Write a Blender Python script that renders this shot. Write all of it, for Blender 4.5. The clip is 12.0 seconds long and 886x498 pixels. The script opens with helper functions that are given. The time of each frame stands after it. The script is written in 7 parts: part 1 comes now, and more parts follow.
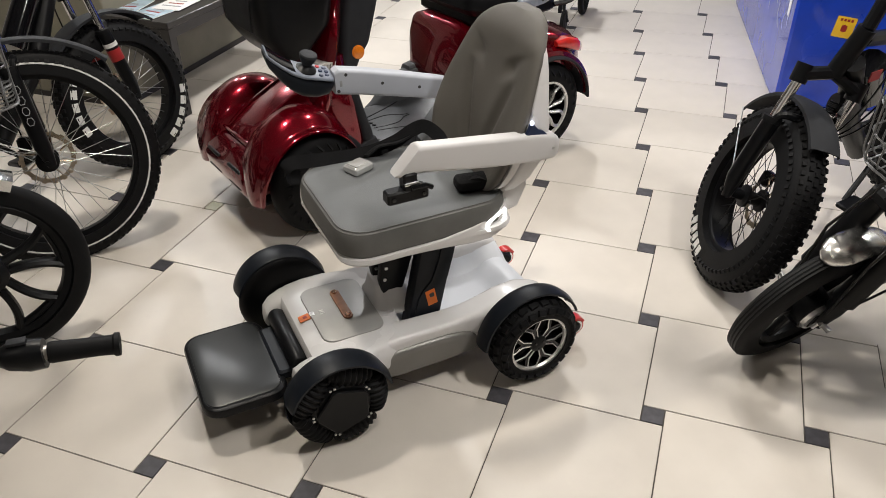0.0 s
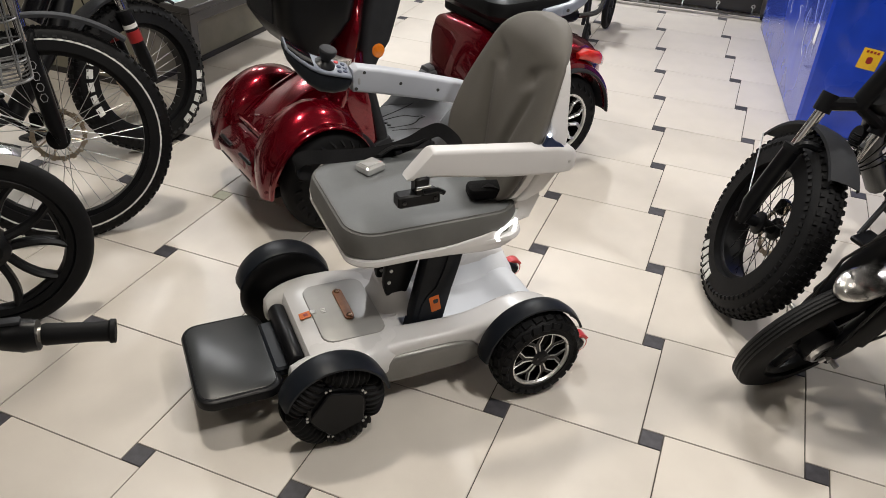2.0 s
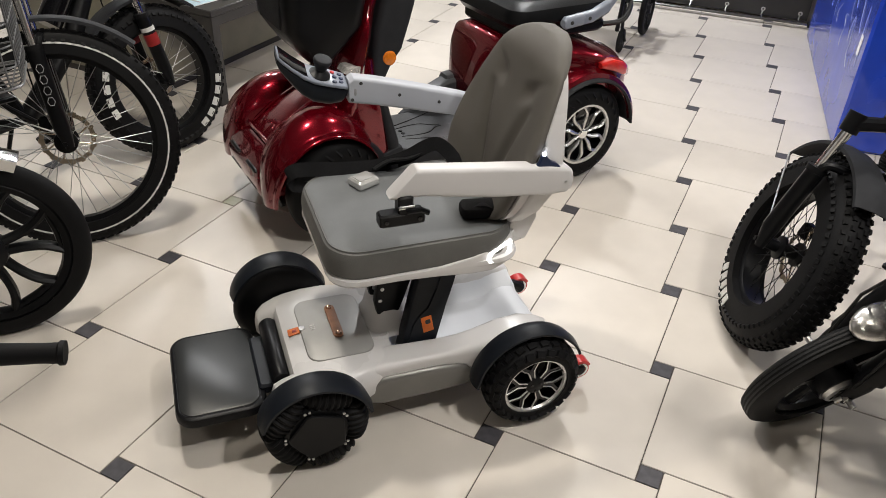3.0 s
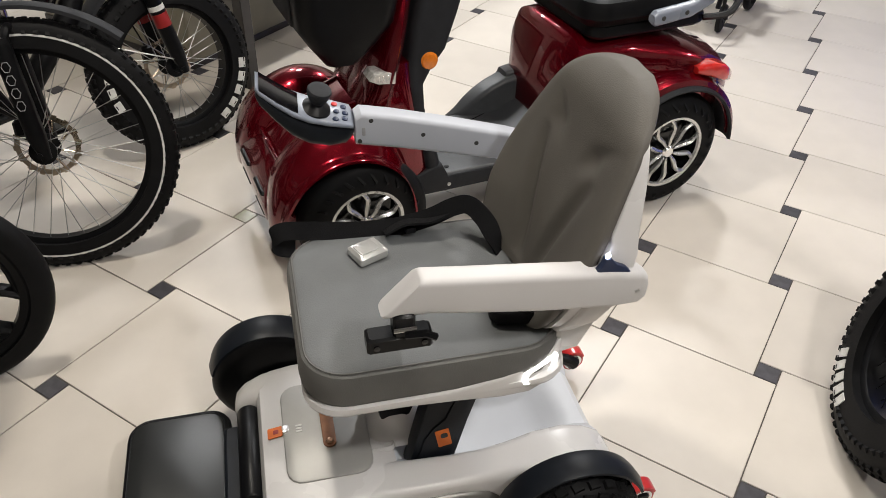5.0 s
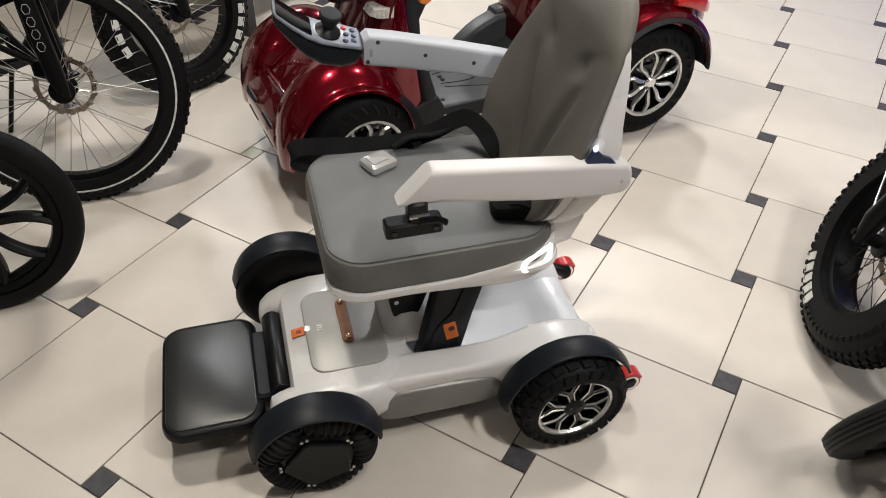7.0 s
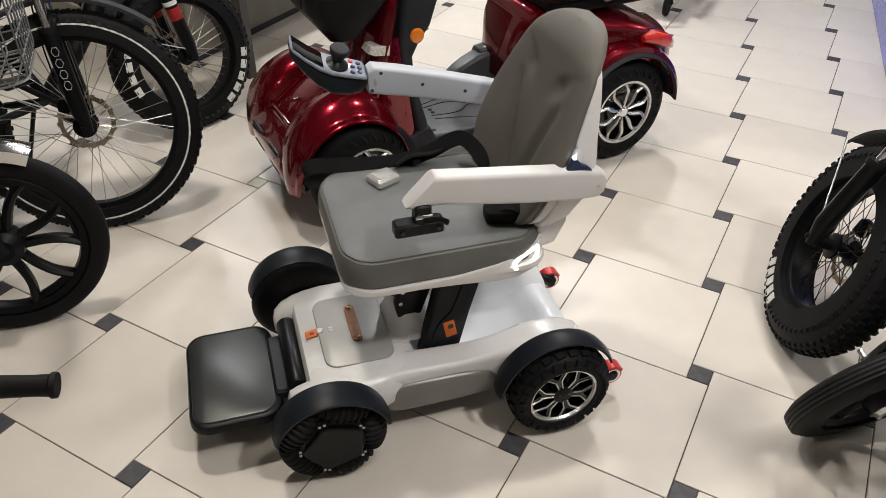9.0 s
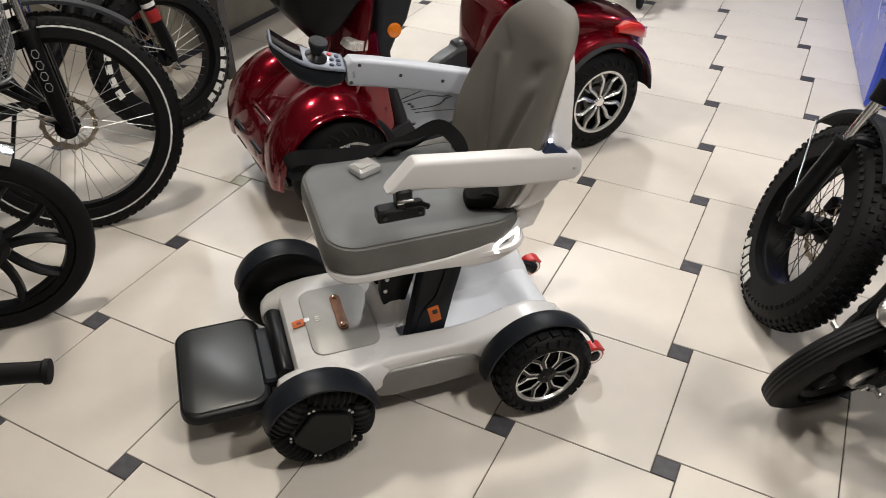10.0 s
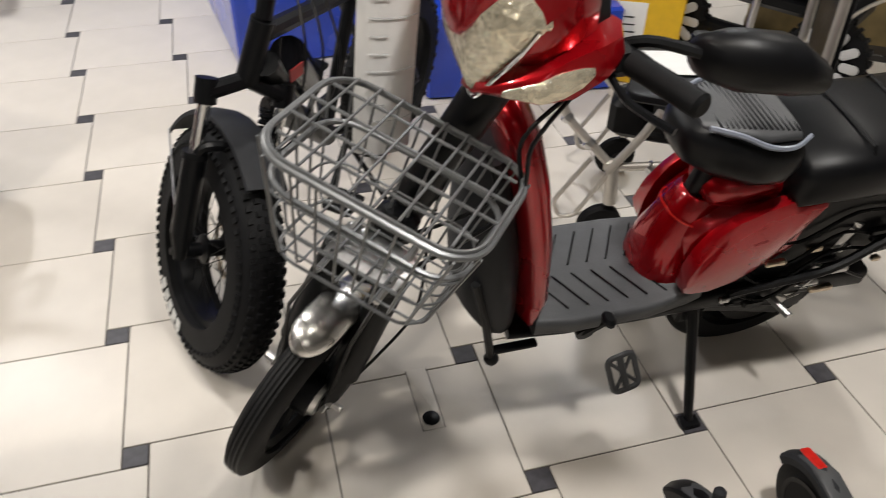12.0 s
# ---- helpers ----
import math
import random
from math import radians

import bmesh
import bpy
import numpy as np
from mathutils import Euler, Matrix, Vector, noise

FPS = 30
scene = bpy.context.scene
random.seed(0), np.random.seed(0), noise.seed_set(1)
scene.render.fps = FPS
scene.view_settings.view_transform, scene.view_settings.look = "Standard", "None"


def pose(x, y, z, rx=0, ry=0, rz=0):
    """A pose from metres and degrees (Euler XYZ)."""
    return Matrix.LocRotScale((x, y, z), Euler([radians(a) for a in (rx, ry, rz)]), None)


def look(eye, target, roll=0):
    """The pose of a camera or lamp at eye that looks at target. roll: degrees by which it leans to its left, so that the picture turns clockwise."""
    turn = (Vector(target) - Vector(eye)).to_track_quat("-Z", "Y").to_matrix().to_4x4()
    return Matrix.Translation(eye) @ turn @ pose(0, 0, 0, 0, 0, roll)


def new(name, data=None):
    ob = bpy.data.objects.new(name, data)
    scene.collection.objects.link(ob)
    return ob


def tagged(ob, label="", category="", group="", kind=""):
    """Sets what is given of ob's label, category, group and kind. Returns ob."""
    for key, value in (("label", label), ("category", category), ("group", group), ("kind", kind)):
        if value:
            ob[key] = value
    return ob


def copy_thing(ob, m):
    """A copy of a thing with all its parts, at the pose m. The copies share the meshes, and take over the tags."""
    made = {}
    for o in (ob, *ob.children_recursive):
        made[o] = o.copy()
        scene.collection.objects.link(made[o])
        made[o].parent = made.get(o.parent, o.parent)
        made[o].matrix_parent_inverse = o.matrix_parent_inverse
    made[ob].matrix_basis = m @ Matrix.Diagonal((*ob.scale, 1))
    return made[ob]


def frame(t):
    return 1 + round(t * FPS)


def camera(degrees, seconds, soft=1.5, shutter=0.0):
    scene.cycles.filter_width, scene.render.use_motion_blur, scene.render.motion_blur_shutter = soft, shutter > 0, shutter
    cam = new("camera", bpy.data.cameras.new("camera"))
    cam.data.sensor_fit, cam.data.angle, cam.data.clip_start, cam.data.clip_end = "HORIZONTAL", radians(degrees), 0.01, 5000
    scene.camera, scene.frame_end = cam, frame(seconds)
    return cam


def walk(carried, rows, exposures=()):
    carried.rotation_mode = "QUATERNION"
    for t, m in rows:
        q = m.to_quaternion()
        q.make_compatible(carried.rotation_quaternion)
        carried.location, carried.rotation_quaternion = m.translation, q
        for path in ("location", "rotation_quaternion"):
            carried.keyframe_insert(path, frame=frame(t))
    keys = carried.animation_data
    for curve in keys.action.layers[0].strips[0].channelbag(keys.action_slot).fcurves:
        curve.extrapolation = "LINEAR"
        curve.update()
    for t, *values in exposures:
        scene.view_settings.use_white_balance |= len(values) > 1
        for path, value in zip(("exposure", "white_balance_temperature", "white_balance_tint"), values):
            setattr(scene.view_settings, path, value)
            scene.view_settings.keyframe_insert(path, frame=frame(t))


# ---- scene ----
cam = camera(59.9, 12.0, soft=0.85, shutter=0.22)
PATH = [
    (0, (-0.022, -1.534, 1.479), (-0.591, 0.034, 0.375), -0.7),
    (0.5, (-0.036, -1.552, 1.471), (-0.594, 0.014, 0.359), 0.5),
    (1, (-0.048, -1.555, 1.474), (-0.605, 0.013, 0.364), 1.5),
    (1.5, (-0.049, -1.553, 1.47), (-0.609, 0.021, 0.369), 2.5),
    (2, (-0.038, -1.509, 1.469), (-0.621, 0.059, 0.372), 3.1),
    (2.5, (0.001, -1.449, 1.474), (-0.629, 0.101, 0.379), 3.1),
    (3, (0.048, -1.372, 1.473), (-0.645, 0.146, 0.371), 2.5),
    (3.5, (0.039, -1.284, 1.484), (-0.712, 0.194, 0.365), 1.8),
    (3.7, (0.004, -1.222, 1.484), (-0.761, 0.241, 0.354), 1.8),
    (5.3, (-0.135, -0.783, 1.44), (-0.951, 0.55, 0.192), 1.7),
    (5.5, (-0.138, -0.77, 1.435), (-0.953, 0.55, 0.173), 1.7),
    (6, (-0.128, -0.772, 1.435), (-0.936, 0.524, 0.144), 1.6),
    (6.5, (-0.087, -0.839, 1.445), (-0.879, 0.449, 0.136), 1.5),
    (7, (-0.055, -1.014, 1.456), (-0.812, 0.307, 0.16), 1.0),
    (7.2, (-0.046, -1.081, 1.459), (-0.785, 0.254, 0.167), 0.9),
    (9, (0.017, -1.213, 1.51), (-0.739, 0.193, 0.305), 0.8),
    (9.5, (0.027, -1.229, 1.503), (-0.722, 0.189, 0.308), 0.4),
    (10, (0.047, -1.256, 1.503), (-0.676, 0.171, 0.302), -0.0),
    (10.5, (0.109, -1.189, 1.483), (-0.407, 0.309, 0.262), -1.1),
    (11, (0.16, -1.085, 1.461), (-0.062, 0.448, 0.197), -1.3),
    (11.5, (0.233, -0.934, 1.464), (0.289, 0.597, 0.178), -0.5),
    (12, (0.308, -0.775, 1.457), (0.736, 0.714, 0.192), 1.3),
]
walk(cam, [(t, look(eye, target, roll)) for t, eye, target, roll in PATH])

# ---------------------------------------------------------------- light
world = bpy.data.worlds.new("world")
scene.world = world
world.use_nodes = True
world.node_tree.nodes["Background"].inputs[0].default_value = (0.95, 0.97, 1.0, 1)
world.node_tree.nodes["Background"].inputs[1].default_value = 0.02
CEILING = 3.0
AMBER, WARM, PALE, NEUTRAL = (1.0, 0.925, 0.815), (1.0, 0.945, 0.868), (1.0, 0.962, 0.920), (0.985, 0.988, 1.0)
# unseen lamps: some placed from shadows and reflections, others added to even out brightness
LAMPS = [(0.2, -0.35, 12.0, AMBER, 0.2), (1.05, -0.3, 43.0, PALE, 0.2), (-0.35, 1.75, 21.0, WARM, 0.2), (-1.46, 3.35, 60.0, NEUTRAL, 0.2), (-1.65, 0.2, 36.0, AMBER, 0.2), (-3.22, 2.60, 34.0, NEUTRAL, 0.46), (2.7, 1.2, 13.0, WARM, 0.2), (-1.3, -2.4, 6.0, AMBER, 0.2), (-4.3, 2.9, 42.0, NEUTRAL, 0.2), (2.7, 3.3, 42.0, NEUTRAL, 0.2)]
for lx, ly, watts, tint, across in LAMPS:
    lamp = new("ceiling_lamp_light", bpy.data.lights.new("ceiling_lamp_light", "AREA"))
    lamp.data.shape, lamp.data.size = "DISK", across
    lamp.data.energy, lamp.data.color = watts, tint
    lamp.matrix_world = pose(lx, ly, CEILING - 0.06)
scene.view_settings.exposure = 0.06

# ---------------------------------------------------------------- materials
def material(name, color, rough=0.5, metal=0.0, coat=0.0, var=0.12, scale=30.0, bump=0.0, bump_scale=200.0, spec=0.5, stain=0.0, stain_scale=3.0, sheen=0.0, rnd=0.0, emit=0.0, alpha_t=0.0, facets=0.0):
    """A procedural surface: base colour varied at two scales, roughness wear and fine relief."""
    m = bpy.data.materials.new(name)
    m.use_nodes = True
    nt = m.node_tree
    b = nt.nodes["Principled BSDF"]
    b.inputs["Roughness"].default_value = rough
    b.inputs["Metallic"].default_value = metal
    b.inputs["Coat Weight"].default_value = coat
    b.inputs["Coat Roughness"].default_value = 0.025
    b.inputs["Specular IOR Level"].default_value = spec
    b.inputs["Sheen Weight"].default_value = sheen
    b.inputs["Transmission Weight"].default_value = alpha_t
    tc = nt.nodes.new("ShaderNodeTexCoord")
    n1 = nt.nodes.new("ShaderNodeTexNoise")
    n1.inputs["Scale"].default_value, n1.inputs["Detail"].default_value = scale, 4.0
    nt.links.new(tc.outputs["Object"], n1.inputs["Vector"])
    n2 = nt.nodes.new("ShaderNodeTexNoise")
    n2.inputs["Scale"].default_value, n2.inputs["Detail"].default_value = stain_scale, 5.0
    nt.links.new(tc.outputs["Object"], n2.inputs["Vector"])
    add = nt.nodes.new("ShaderNodeMath")
    add.operation = "MULTIPLY_ADD"
    nt.links.new(n2.outputs["Fac"], add.inputs[0])
    add.inputs[1].default_value = stain
    nt.links.new(n1.outputs["Fac"], add.inputs[2])
    ramp = nt.nodes.new("ShaderNodeMapRange")
    ramp.inputs["From Min"].default_value, ramp.inputs["From Max"].default_value = 0.3 + 0.3 * stain, 0.7 + 0.7 * stain
    ramp.inputs["To Min"].default_value, ramp.inputs["To Max"].default_value = 1.0 - var, 1.0 + var
    nt.links.new(add.outputs[0], ramp.inputs["Value"])
    fac = ramp.outputs[0]
    if rnd:
        info = nt.nodes.new("ShaderNodeObjectInfo")
        mr = nt.nodes.new("ShaderNodeMapRange")
        mr.inputs["To Min"].default_value, mr.inputs["To Max"].default_value = 1 - rnd, 1 + rnd
        nt.links.new(info.outputs["Random"], mr.inputs["Value"])
        mul = nt.nodes.new("ShaderNodeMath")
        mul.operation = "MULTIPLY"
        nt.links.new(fac, mul.inputs[0])
        nt.links.new(mr.outputs[0], mul.inputs[1])
        fac = mul.outputs[0]
    hsv = nt.nodes.new("ShaderNodeHueSaturation")
    hsv.inputs["Color"].default_value = (*color, 1)
    nt.links.new(fac, hsv.inputs["Value"])
    nt.links.new(hsv.outputs[0], b.inputs["Base Color"])
    rr = nt.nodes.new("ShaderNodeMapRange")
    rr.inputs["From Min"].default_value, rr.inputs["From Max"].default_value = 0.3, 0.7
    rr.inputs["To Min"].default_value, rr.inputs["To Max"].default_value = max(0.02, rough * 0.85), min(1, rough * 1.2)
    nt.links.new(n2.outputs["Fac"], rr.inputs["Value"])
    nt.links.new(rr.outputs[0], b.inputs["Roughness"])
    if bump:
        n3 = nt.nodes.new("ShaderNodeTexNoise")
        n3.inputs["Scale"].default_value, n3.inputs["Detail"].default_value = bump_scale, 3.0
        nt.links.new(tc.outputs["Object"], n3.inputs["Vector"])
        bp = nt.nodes.new("ShaderNodeBump")
        bp.inputs["Strength"].default_value, bp.inputs["Distance"].default_value = bump, 0.002
        nt.links.new(n3.outputs["Fac"], bp.inputs["Height"])
        nt.links.new(bp.outputs[0], b.inputs["Normal"])
    if facets:
        vo = nt.nodes.new("ShaderNodeTexVoronoi")
        vo.inputs["Scale"].default_value = facets
        nt.links.new(tc.outputs["Object"], vo.inputs["Vector"])
        bp = nt.nodes.new("ShaderNodeBump")
        bp.inputs["Strength"].default_value, bp.inputs["Distance"].default_value = 0.3, 0.006
        nt.links.new(vo.outputs["Distance"], bp.inputs["Height"])
        nt.links.new(bp.outputs[0], b.inputs["Normal"])
    if emit:
        b.inputs["Emission Color"].default_value = (*color, 1)
        b.inputs["Emission Strength"].default_value = emit
    return m


TILE = material("beige_tile", (0.60, 0.555, 0.50), 0.38, spec=0.4, var=0.05, scale=9, stain=0.9, stain_scale=2.2, rnd=0.035, bump=0.05, bump_scale=60)
INSERT = material("slate_tile", (0.062, 0.06, 0.068), 0.45, spec=0.3, var=0.25, scale=40, rnd=0.2)
INSERT_PALE = material("pale_green_tile", (0.36, 0.36, 0.27), 0.3, var=0.1, scale=40)
GROUT = material("grey_grout", (0.075, 0.066, 0.058), 0.9, var=0.3, scale=60)
PAINT = material("wall_paint", (0.34, 0.325, 0.30), 0.7, var=0.03, bump=0.1)
CEIL = material("ceiling_paint", (0.13, 0.128, 0.125), 0.8, var=0.04, bump=0.1)
LAMP_GLASS = material("lamp_diffuser", (1.0, 0.95, 0.86), 0.4, var=0.0, emit=6.0)
WHITE = material("white_gloss_plastic", (0.585, 0.574, 0.571), 0.28, coat=0.25, var=0.02, scale=6, spec=0.4)
WHITE_SATIN = material("white_satin_plastic", (0.55, 0.54, 0.54), 0.42, spec=0.35, var=0.02, scale=8, bump=0.04, bump_scale=500)
FOIL = material("white_wrapped_plastic", (0.60, 0.62, 0.66), 0.42, coat=0.18, var=0.03, scale=10, bump=0.3, bump_scale=25, spec=0.35)
SEAT_GREY = material("grey_leatherette", (0.128, 0.135, 0.140), 0.58, spec=0.35, var=0.08, scale=20, bump=0.3, bump_scale=420, stain=0.7)
SEAT_SIDE = material("dark_grey_leatherette", (0.105, 0.104, 0.100), 0.58, spec=0.35, var=0.08, scale=20, bump=0.3, bump_scale=420)
BACK = material("taupe_leatherette", (0.096, 0.088, 0.078), 0.6, spec=0.35, var=0.09, scale=14, bump=0.35, bump_scale=420, stain=0.7)
GREY_PANEL = material("silver_grey_plastic", (0.34, 0.335, 0.32), 0.42, metal=0.15, var=0.05, scale=18)
GREY_LIGHT = material("light_grey_plastic", (0.22, 0.245, 0.30), 0.3, var=0.03)
BLACK = material("black_plastic", (0.0042, 0.0044, 0.0052), 0.36, spec=0.18, var=0.15, scale=40, bump=0.08, bump_scale=600)
BLACK_GLOSS = material("black_gloss", (0.004, 0.004, 0.005), 0.1, coat=0.25, spec=0.25, var=0.1)
NAVY = material("dark_slate_plastic", (0.008, 0.010, 0.014), 0.4, spec=0.2, var=0.12, bump=0.08, bump_scale=600)
RUBBER = material("black_rubber", (0.0052, 0.0053, 0.006), 0.6, spec=0.15, var=0.25, scale=25, bump=0.15, bump_scale=250, stain=0.6)
RUBBER_SIDE = material("tyre_sidewall", (0.014, 0.014, 0.015), 0.55, spec=0.35, var=0.2, scale=18, stain=0.8, bump=0.1, bump_scale=300)
WEB = material("black_webbing", (0.005, 0.005, 0.006), 0.8, spec=0.2, var=0.2, scale=200, bump=0.5, bump_scale=700)
RED = material("red_metallic_paint", (0.150, 0.0010, 0.0075), 0.23, metal=0.7, coat=1.0, var=0.08, scale=60, spec=0.15)
RED_MOPED = material("bright_red_paint", (0.33, 0.0018, 0.006), 0.28, metal=0.6, coat=1.0, var=0.05, scale=60, spec=0.15)
RED_PLASTIC = material("red_plastic", (0.5, 0.02, 0.02), 0.3, coat=0.4, var=0.05)
RED_LENS = material("red_lamp_lens", (0.55, 0.02, 0.015), 0.1, coat=1.0, var=0.1, scale=80)
ORANGE = material("orange_lens", (0.75, 0.2, 0.01), 0.2, coat=0.6, var=0.1, scale=120)
ORANGE_TAG = material("orange_fabric", (0.62, 0.14, 0.015), 0.6, var=0.1)
TAN = material("tan_leather", (0.27, 0.11, 0.045), 0.5, var=0.15, scale=60, bump=0.3, bump_scale=300)
COPPER = material("copper", (0.75, 0.47, 0.33), 0.22, metal=1.0, var=0.05)
CHROME = material("chrome", (0.78, 0.78, 0.78), 0.12, metal=1.0, var=0.06, scale=30)
STEEL = material("brushed_steel", (0.55, 0.55, 0.55), 0.3, metal=1.0, var=0.12, scale=80)
ALU = material("machined_aluminium", (0.66, 0.66, 0.65), 0.28, metal=0.85, var=0.08, scale=60)
SATIN_CHROME = material("satin_chrome", (0.70, 0.69, 0.67), 0.26, metal=1.0, var=0.08, scale=25)
ALU_PAINT = material("champagne_aluminium", (0.52, 0.49, 0.45), 0.32, metal=0.7, var=0.06)
WIRE_GREY = material("grey_coated_wire", (0.15, 0.155, 0.16), 0.36, metal=0.4, var=0.1, scale=60)
DARK_GREY = material("dark_grey_plastic", (0.02, 0.021, 0.024), 0.58, spec=0.18, var=0.1, bump=0.15, bump_scale=500)
MID_GREY = material("mid_grey_plastic", (0.05, 0.052, 0.056), 0.45, var=0.08, bump=0.2, bump_scale=300)
PAPER = material("white_paper", (0.75, 0.74, 0.73), 0.7, var=0.03)
INK = material("black_ink", (0.03, 0.03, 0.03), 0.7, var=0.05)
WHITE_PRINT = material("white_print", (0.62, 0.62, 0.60), 0.6, var=0.15, scale=60)
GREY_PRINT = material("grey_print", (0.30, 0.30, 0.31), 0.6, var=0.1, scale=60)
BLUE = material("blue_film", (0.010, 0.048, 0.44), 0.26, coat=0.55, spec=0.45, var=0.25, scale=7, bump=0.5, bump_scale=14, stain=0.8, stain_scale=2.0)
YELLOW = material("yellow_print", (0.75, 0.46, 0.02), 0.4, var=0.06)
RED_PRINT = material("red_print", (0.26, 0.012, 0.012), 0.5, var=0.12)
BANNER = material("black_vinyl", (0.018, 0.017, 0.017), 0.4, var=0.2, scale=8, bump=0.15, bump_scale=12)
LENS = material("clear_lamp_lens", (0.86, 0.78, 0.60), 0.24, metal=0.75, coat=1.0, var=0.3, scale=55, facets=85.0)
SILL = material("grey_sill_plastic", (0.17, 0.165, 0.155), 0.32, metal=0.3, var=0.06, scale=16)
PAD_FILM = material("dark_film_covered_pad", (0.017, 0.018, 0.018), 0.33, spec=0.36, var=0.15, scale=12, bump=0.08, bump_scale=14)
# white arm plastic with bluish daylight shade put into the base colour
ARM_SHADED = material("cool_shaded_white_plastic", (0.42, 0.44, 0.49), 0.42, spec=0.35, var=0.03, scale=8)
BUCKLE = material("bright_buckle_metal", (0.70, 0.70, 0.69), 0.25, metal=0.6, var=0.06, scale=40)
BUTTON = material("dark_blue_button", (0.012, 0.022, 0.06), 0.35, var=0.08)
DISC = material("golden_steel", (0.60, 0.50, 0.38), 0.28, metal=1.0, var=0.15, scale=80)
LAMP_PANE = material("pale_lamp_pane", (0.62, 0.61, 0.58), 0.12, metal=0.3, coat=1.0, var=0.3, scale=90)
BOARD = material("charcoal_foot_board", (0.055, 0.058, 0.063), 0.4, spec=0.5, var=0.15, scale=18, bump=0.25, bump_scale=300)
LED = material("white_led", (1.0, 0.98, 0.95), 0.3, var=0.0, emit=5.0)
LED_BLUE = material("blue_white_led", (0.75, 0.8, 1.0), 0.3, var=0.0, emit=9.0)
TABLE = material("black_brown_laminate", (0.02, 0.018, 0.017), 0.35, var=0.2, scale=20)
PLINTH = material("olive_grey_panel", (0.20, 0.185, 0.14), 0.45, var=0.1, scale=8, bump=0.05, bump_scale=80)
PRINT_BLUE = material("pale_blue_print", (0.38, 0.50, 0.58), 0.35, var=0.35, scale=14)
GREY_BLUE = material("slate_footboard", (0.05, 0.053, 0.058), 0.5, var=0.08, bump=0.3, bump_scale=350)
WOOD = material("olive_brown_panel", (0.20, 0.145, 0.06), 0.5, var=0.25, scale=12)


# ---------------------------------------------------------------- geometry
class G:
    """A growing mesh."""

    def __init__(self):
        self.v, self.f = [], []

    def add(self, verts, faces, m=None):
        n = len(self.v)
        self.v += [tuple(m @ Vector(p)) if m else tuple(p) for p in verts]
        self.f += [tuple(i + n for i in f) for f in faces]
        return self

    def loft(self, rings, caps=True, m=None, ring=False):
        n = len(rings[0])
        verts = [p for r in rings for p in r]
        faces = []
        k = len(rings)
        for i in range(k if ring else k - 1):
            a, b = i * n, ((i + 1) % k) * n
            faces += [(a + j, a + (j + 1) % n, b + (j + 1) % n, b + j) for j in range(n)]
        if caps and not ring:
            faces += [tuple(range(n))[::-1], tuple(range((k - 1) * n, k * n))]
        return self.add(verts, faces, m)

    def box(self, c, s, m=None, e=0.0):
        x, y, z = (d / 2 for d in s)
        e = min(e, x * 0.9, y * 0.9, z * 0.9)
        rings = []
        levels = ((-z, e), (-z + e, 0), (z - e, 0), (z, e)) if e else ((-z, 0), (z, 0))
        for h, i in levels:
            if e:
                a, b = x - i, y - i
                rings.append([(a, -b + e, h), (a, b - e, h), (a - e, b, h), (-a + e, b, h), (-a, b - e, h), (-a, -b + e, h), (-a + e, -b, h), (a - e, -b, h)])
            else:
                rings.append([(x, -y, h), (x, y, h), (-x, y, h), (-x, -y, h)])
        t = Matrix.Translation(c)
        return self.loft(rings, True, (m @ t) if m else t)

    def slab(self, sx, sy, z0, z1, r, e=0.004, m=None, n=5, crown=0.0):
        """A rounded rectangle, sx by sy, between two heights, with eased edges."""
        rings = []
        for h, i in ((z0, e), (z0 + e, 0), (z1 - e, 0), (z1 - 0.3 * e, 0.3 * e), (z1, e)):
            rings.append(rrect(sx - 2 * i, sy - 2 * i, max(r - i, 0.001), h, n))
        if crown:
            for k, up in ((0.12, 0.45), (0.3, 0.8), (0.6, 1.0)):
                rings.append(rrect((sx - 2 * e) * (1 - k), (sy - 2 * e) * (1 - k), max(r * (1 - k), 0.001), z1 + crown * up, n))
        return self.loft(rings, True, m)

    def tube(self, pts, r, n=8, closed=False, m=None, caps=True, flat=1.0):
        pts = [Vector(p) for p in pts]
        k = len(pts)
        rad = r if isinstance(r, (list, tuple)) else [r] * k
        rings, side = [], None
        for i, p in enumerate(pts):
            a = pts[i - 1] if (i or closed) else p
            b = pts[(i + 1) % k] if (i < k - 1 or closed) else p
            d = (b - a).normalized()
            if side is None:
                side = d.cross(Vector((0, 0, 1)) if abs(d.z) < 0.9 else Vector((1, 0, 0))).normalized()
            else:
                side = (side - d * side.dot(d)).normalized()
            up = d.cross(side)
            rings.append([p + rad[i] * (math.cos(2 * math.pi * j / n) * side + flat * math.sin(2 * math.pi * j / n) * up) for j in range(n)])
        return self.loft(rings, caps, m, ring=closed)

    def lathe(self, prof, n=32, m=None, a0=0.0, a1=360.0, closed=False):
        """Turn a profile of (radius, height) about the local y axis."""
        full = abs(a1 - a0) >= 359.9
        k = n if full else n + 1
        rings = []
        for i in range(k):
            a = radians(a0 + (a1 - a0) * i / n)
            rings.append([(r * math.cos(a), h, r * math.sin(a)) for r, h in prof])
        q = len(prof)
        verts = [p for r in rings for p in r]
        faces = []
        for i in range(n):
            a, b = i * q, ((i + 1) % k) * q
            faces += [(a + j, a + (j + 1) % q, b + (j + 1) % q, b + j) for j in range(q if closed else q - 1)]
        if not full and closed:
            faces += [tuple(range(q)), tuple(range((k - 1) * q, k * q))[::-1]]
        return self.add(verts, faces, m)

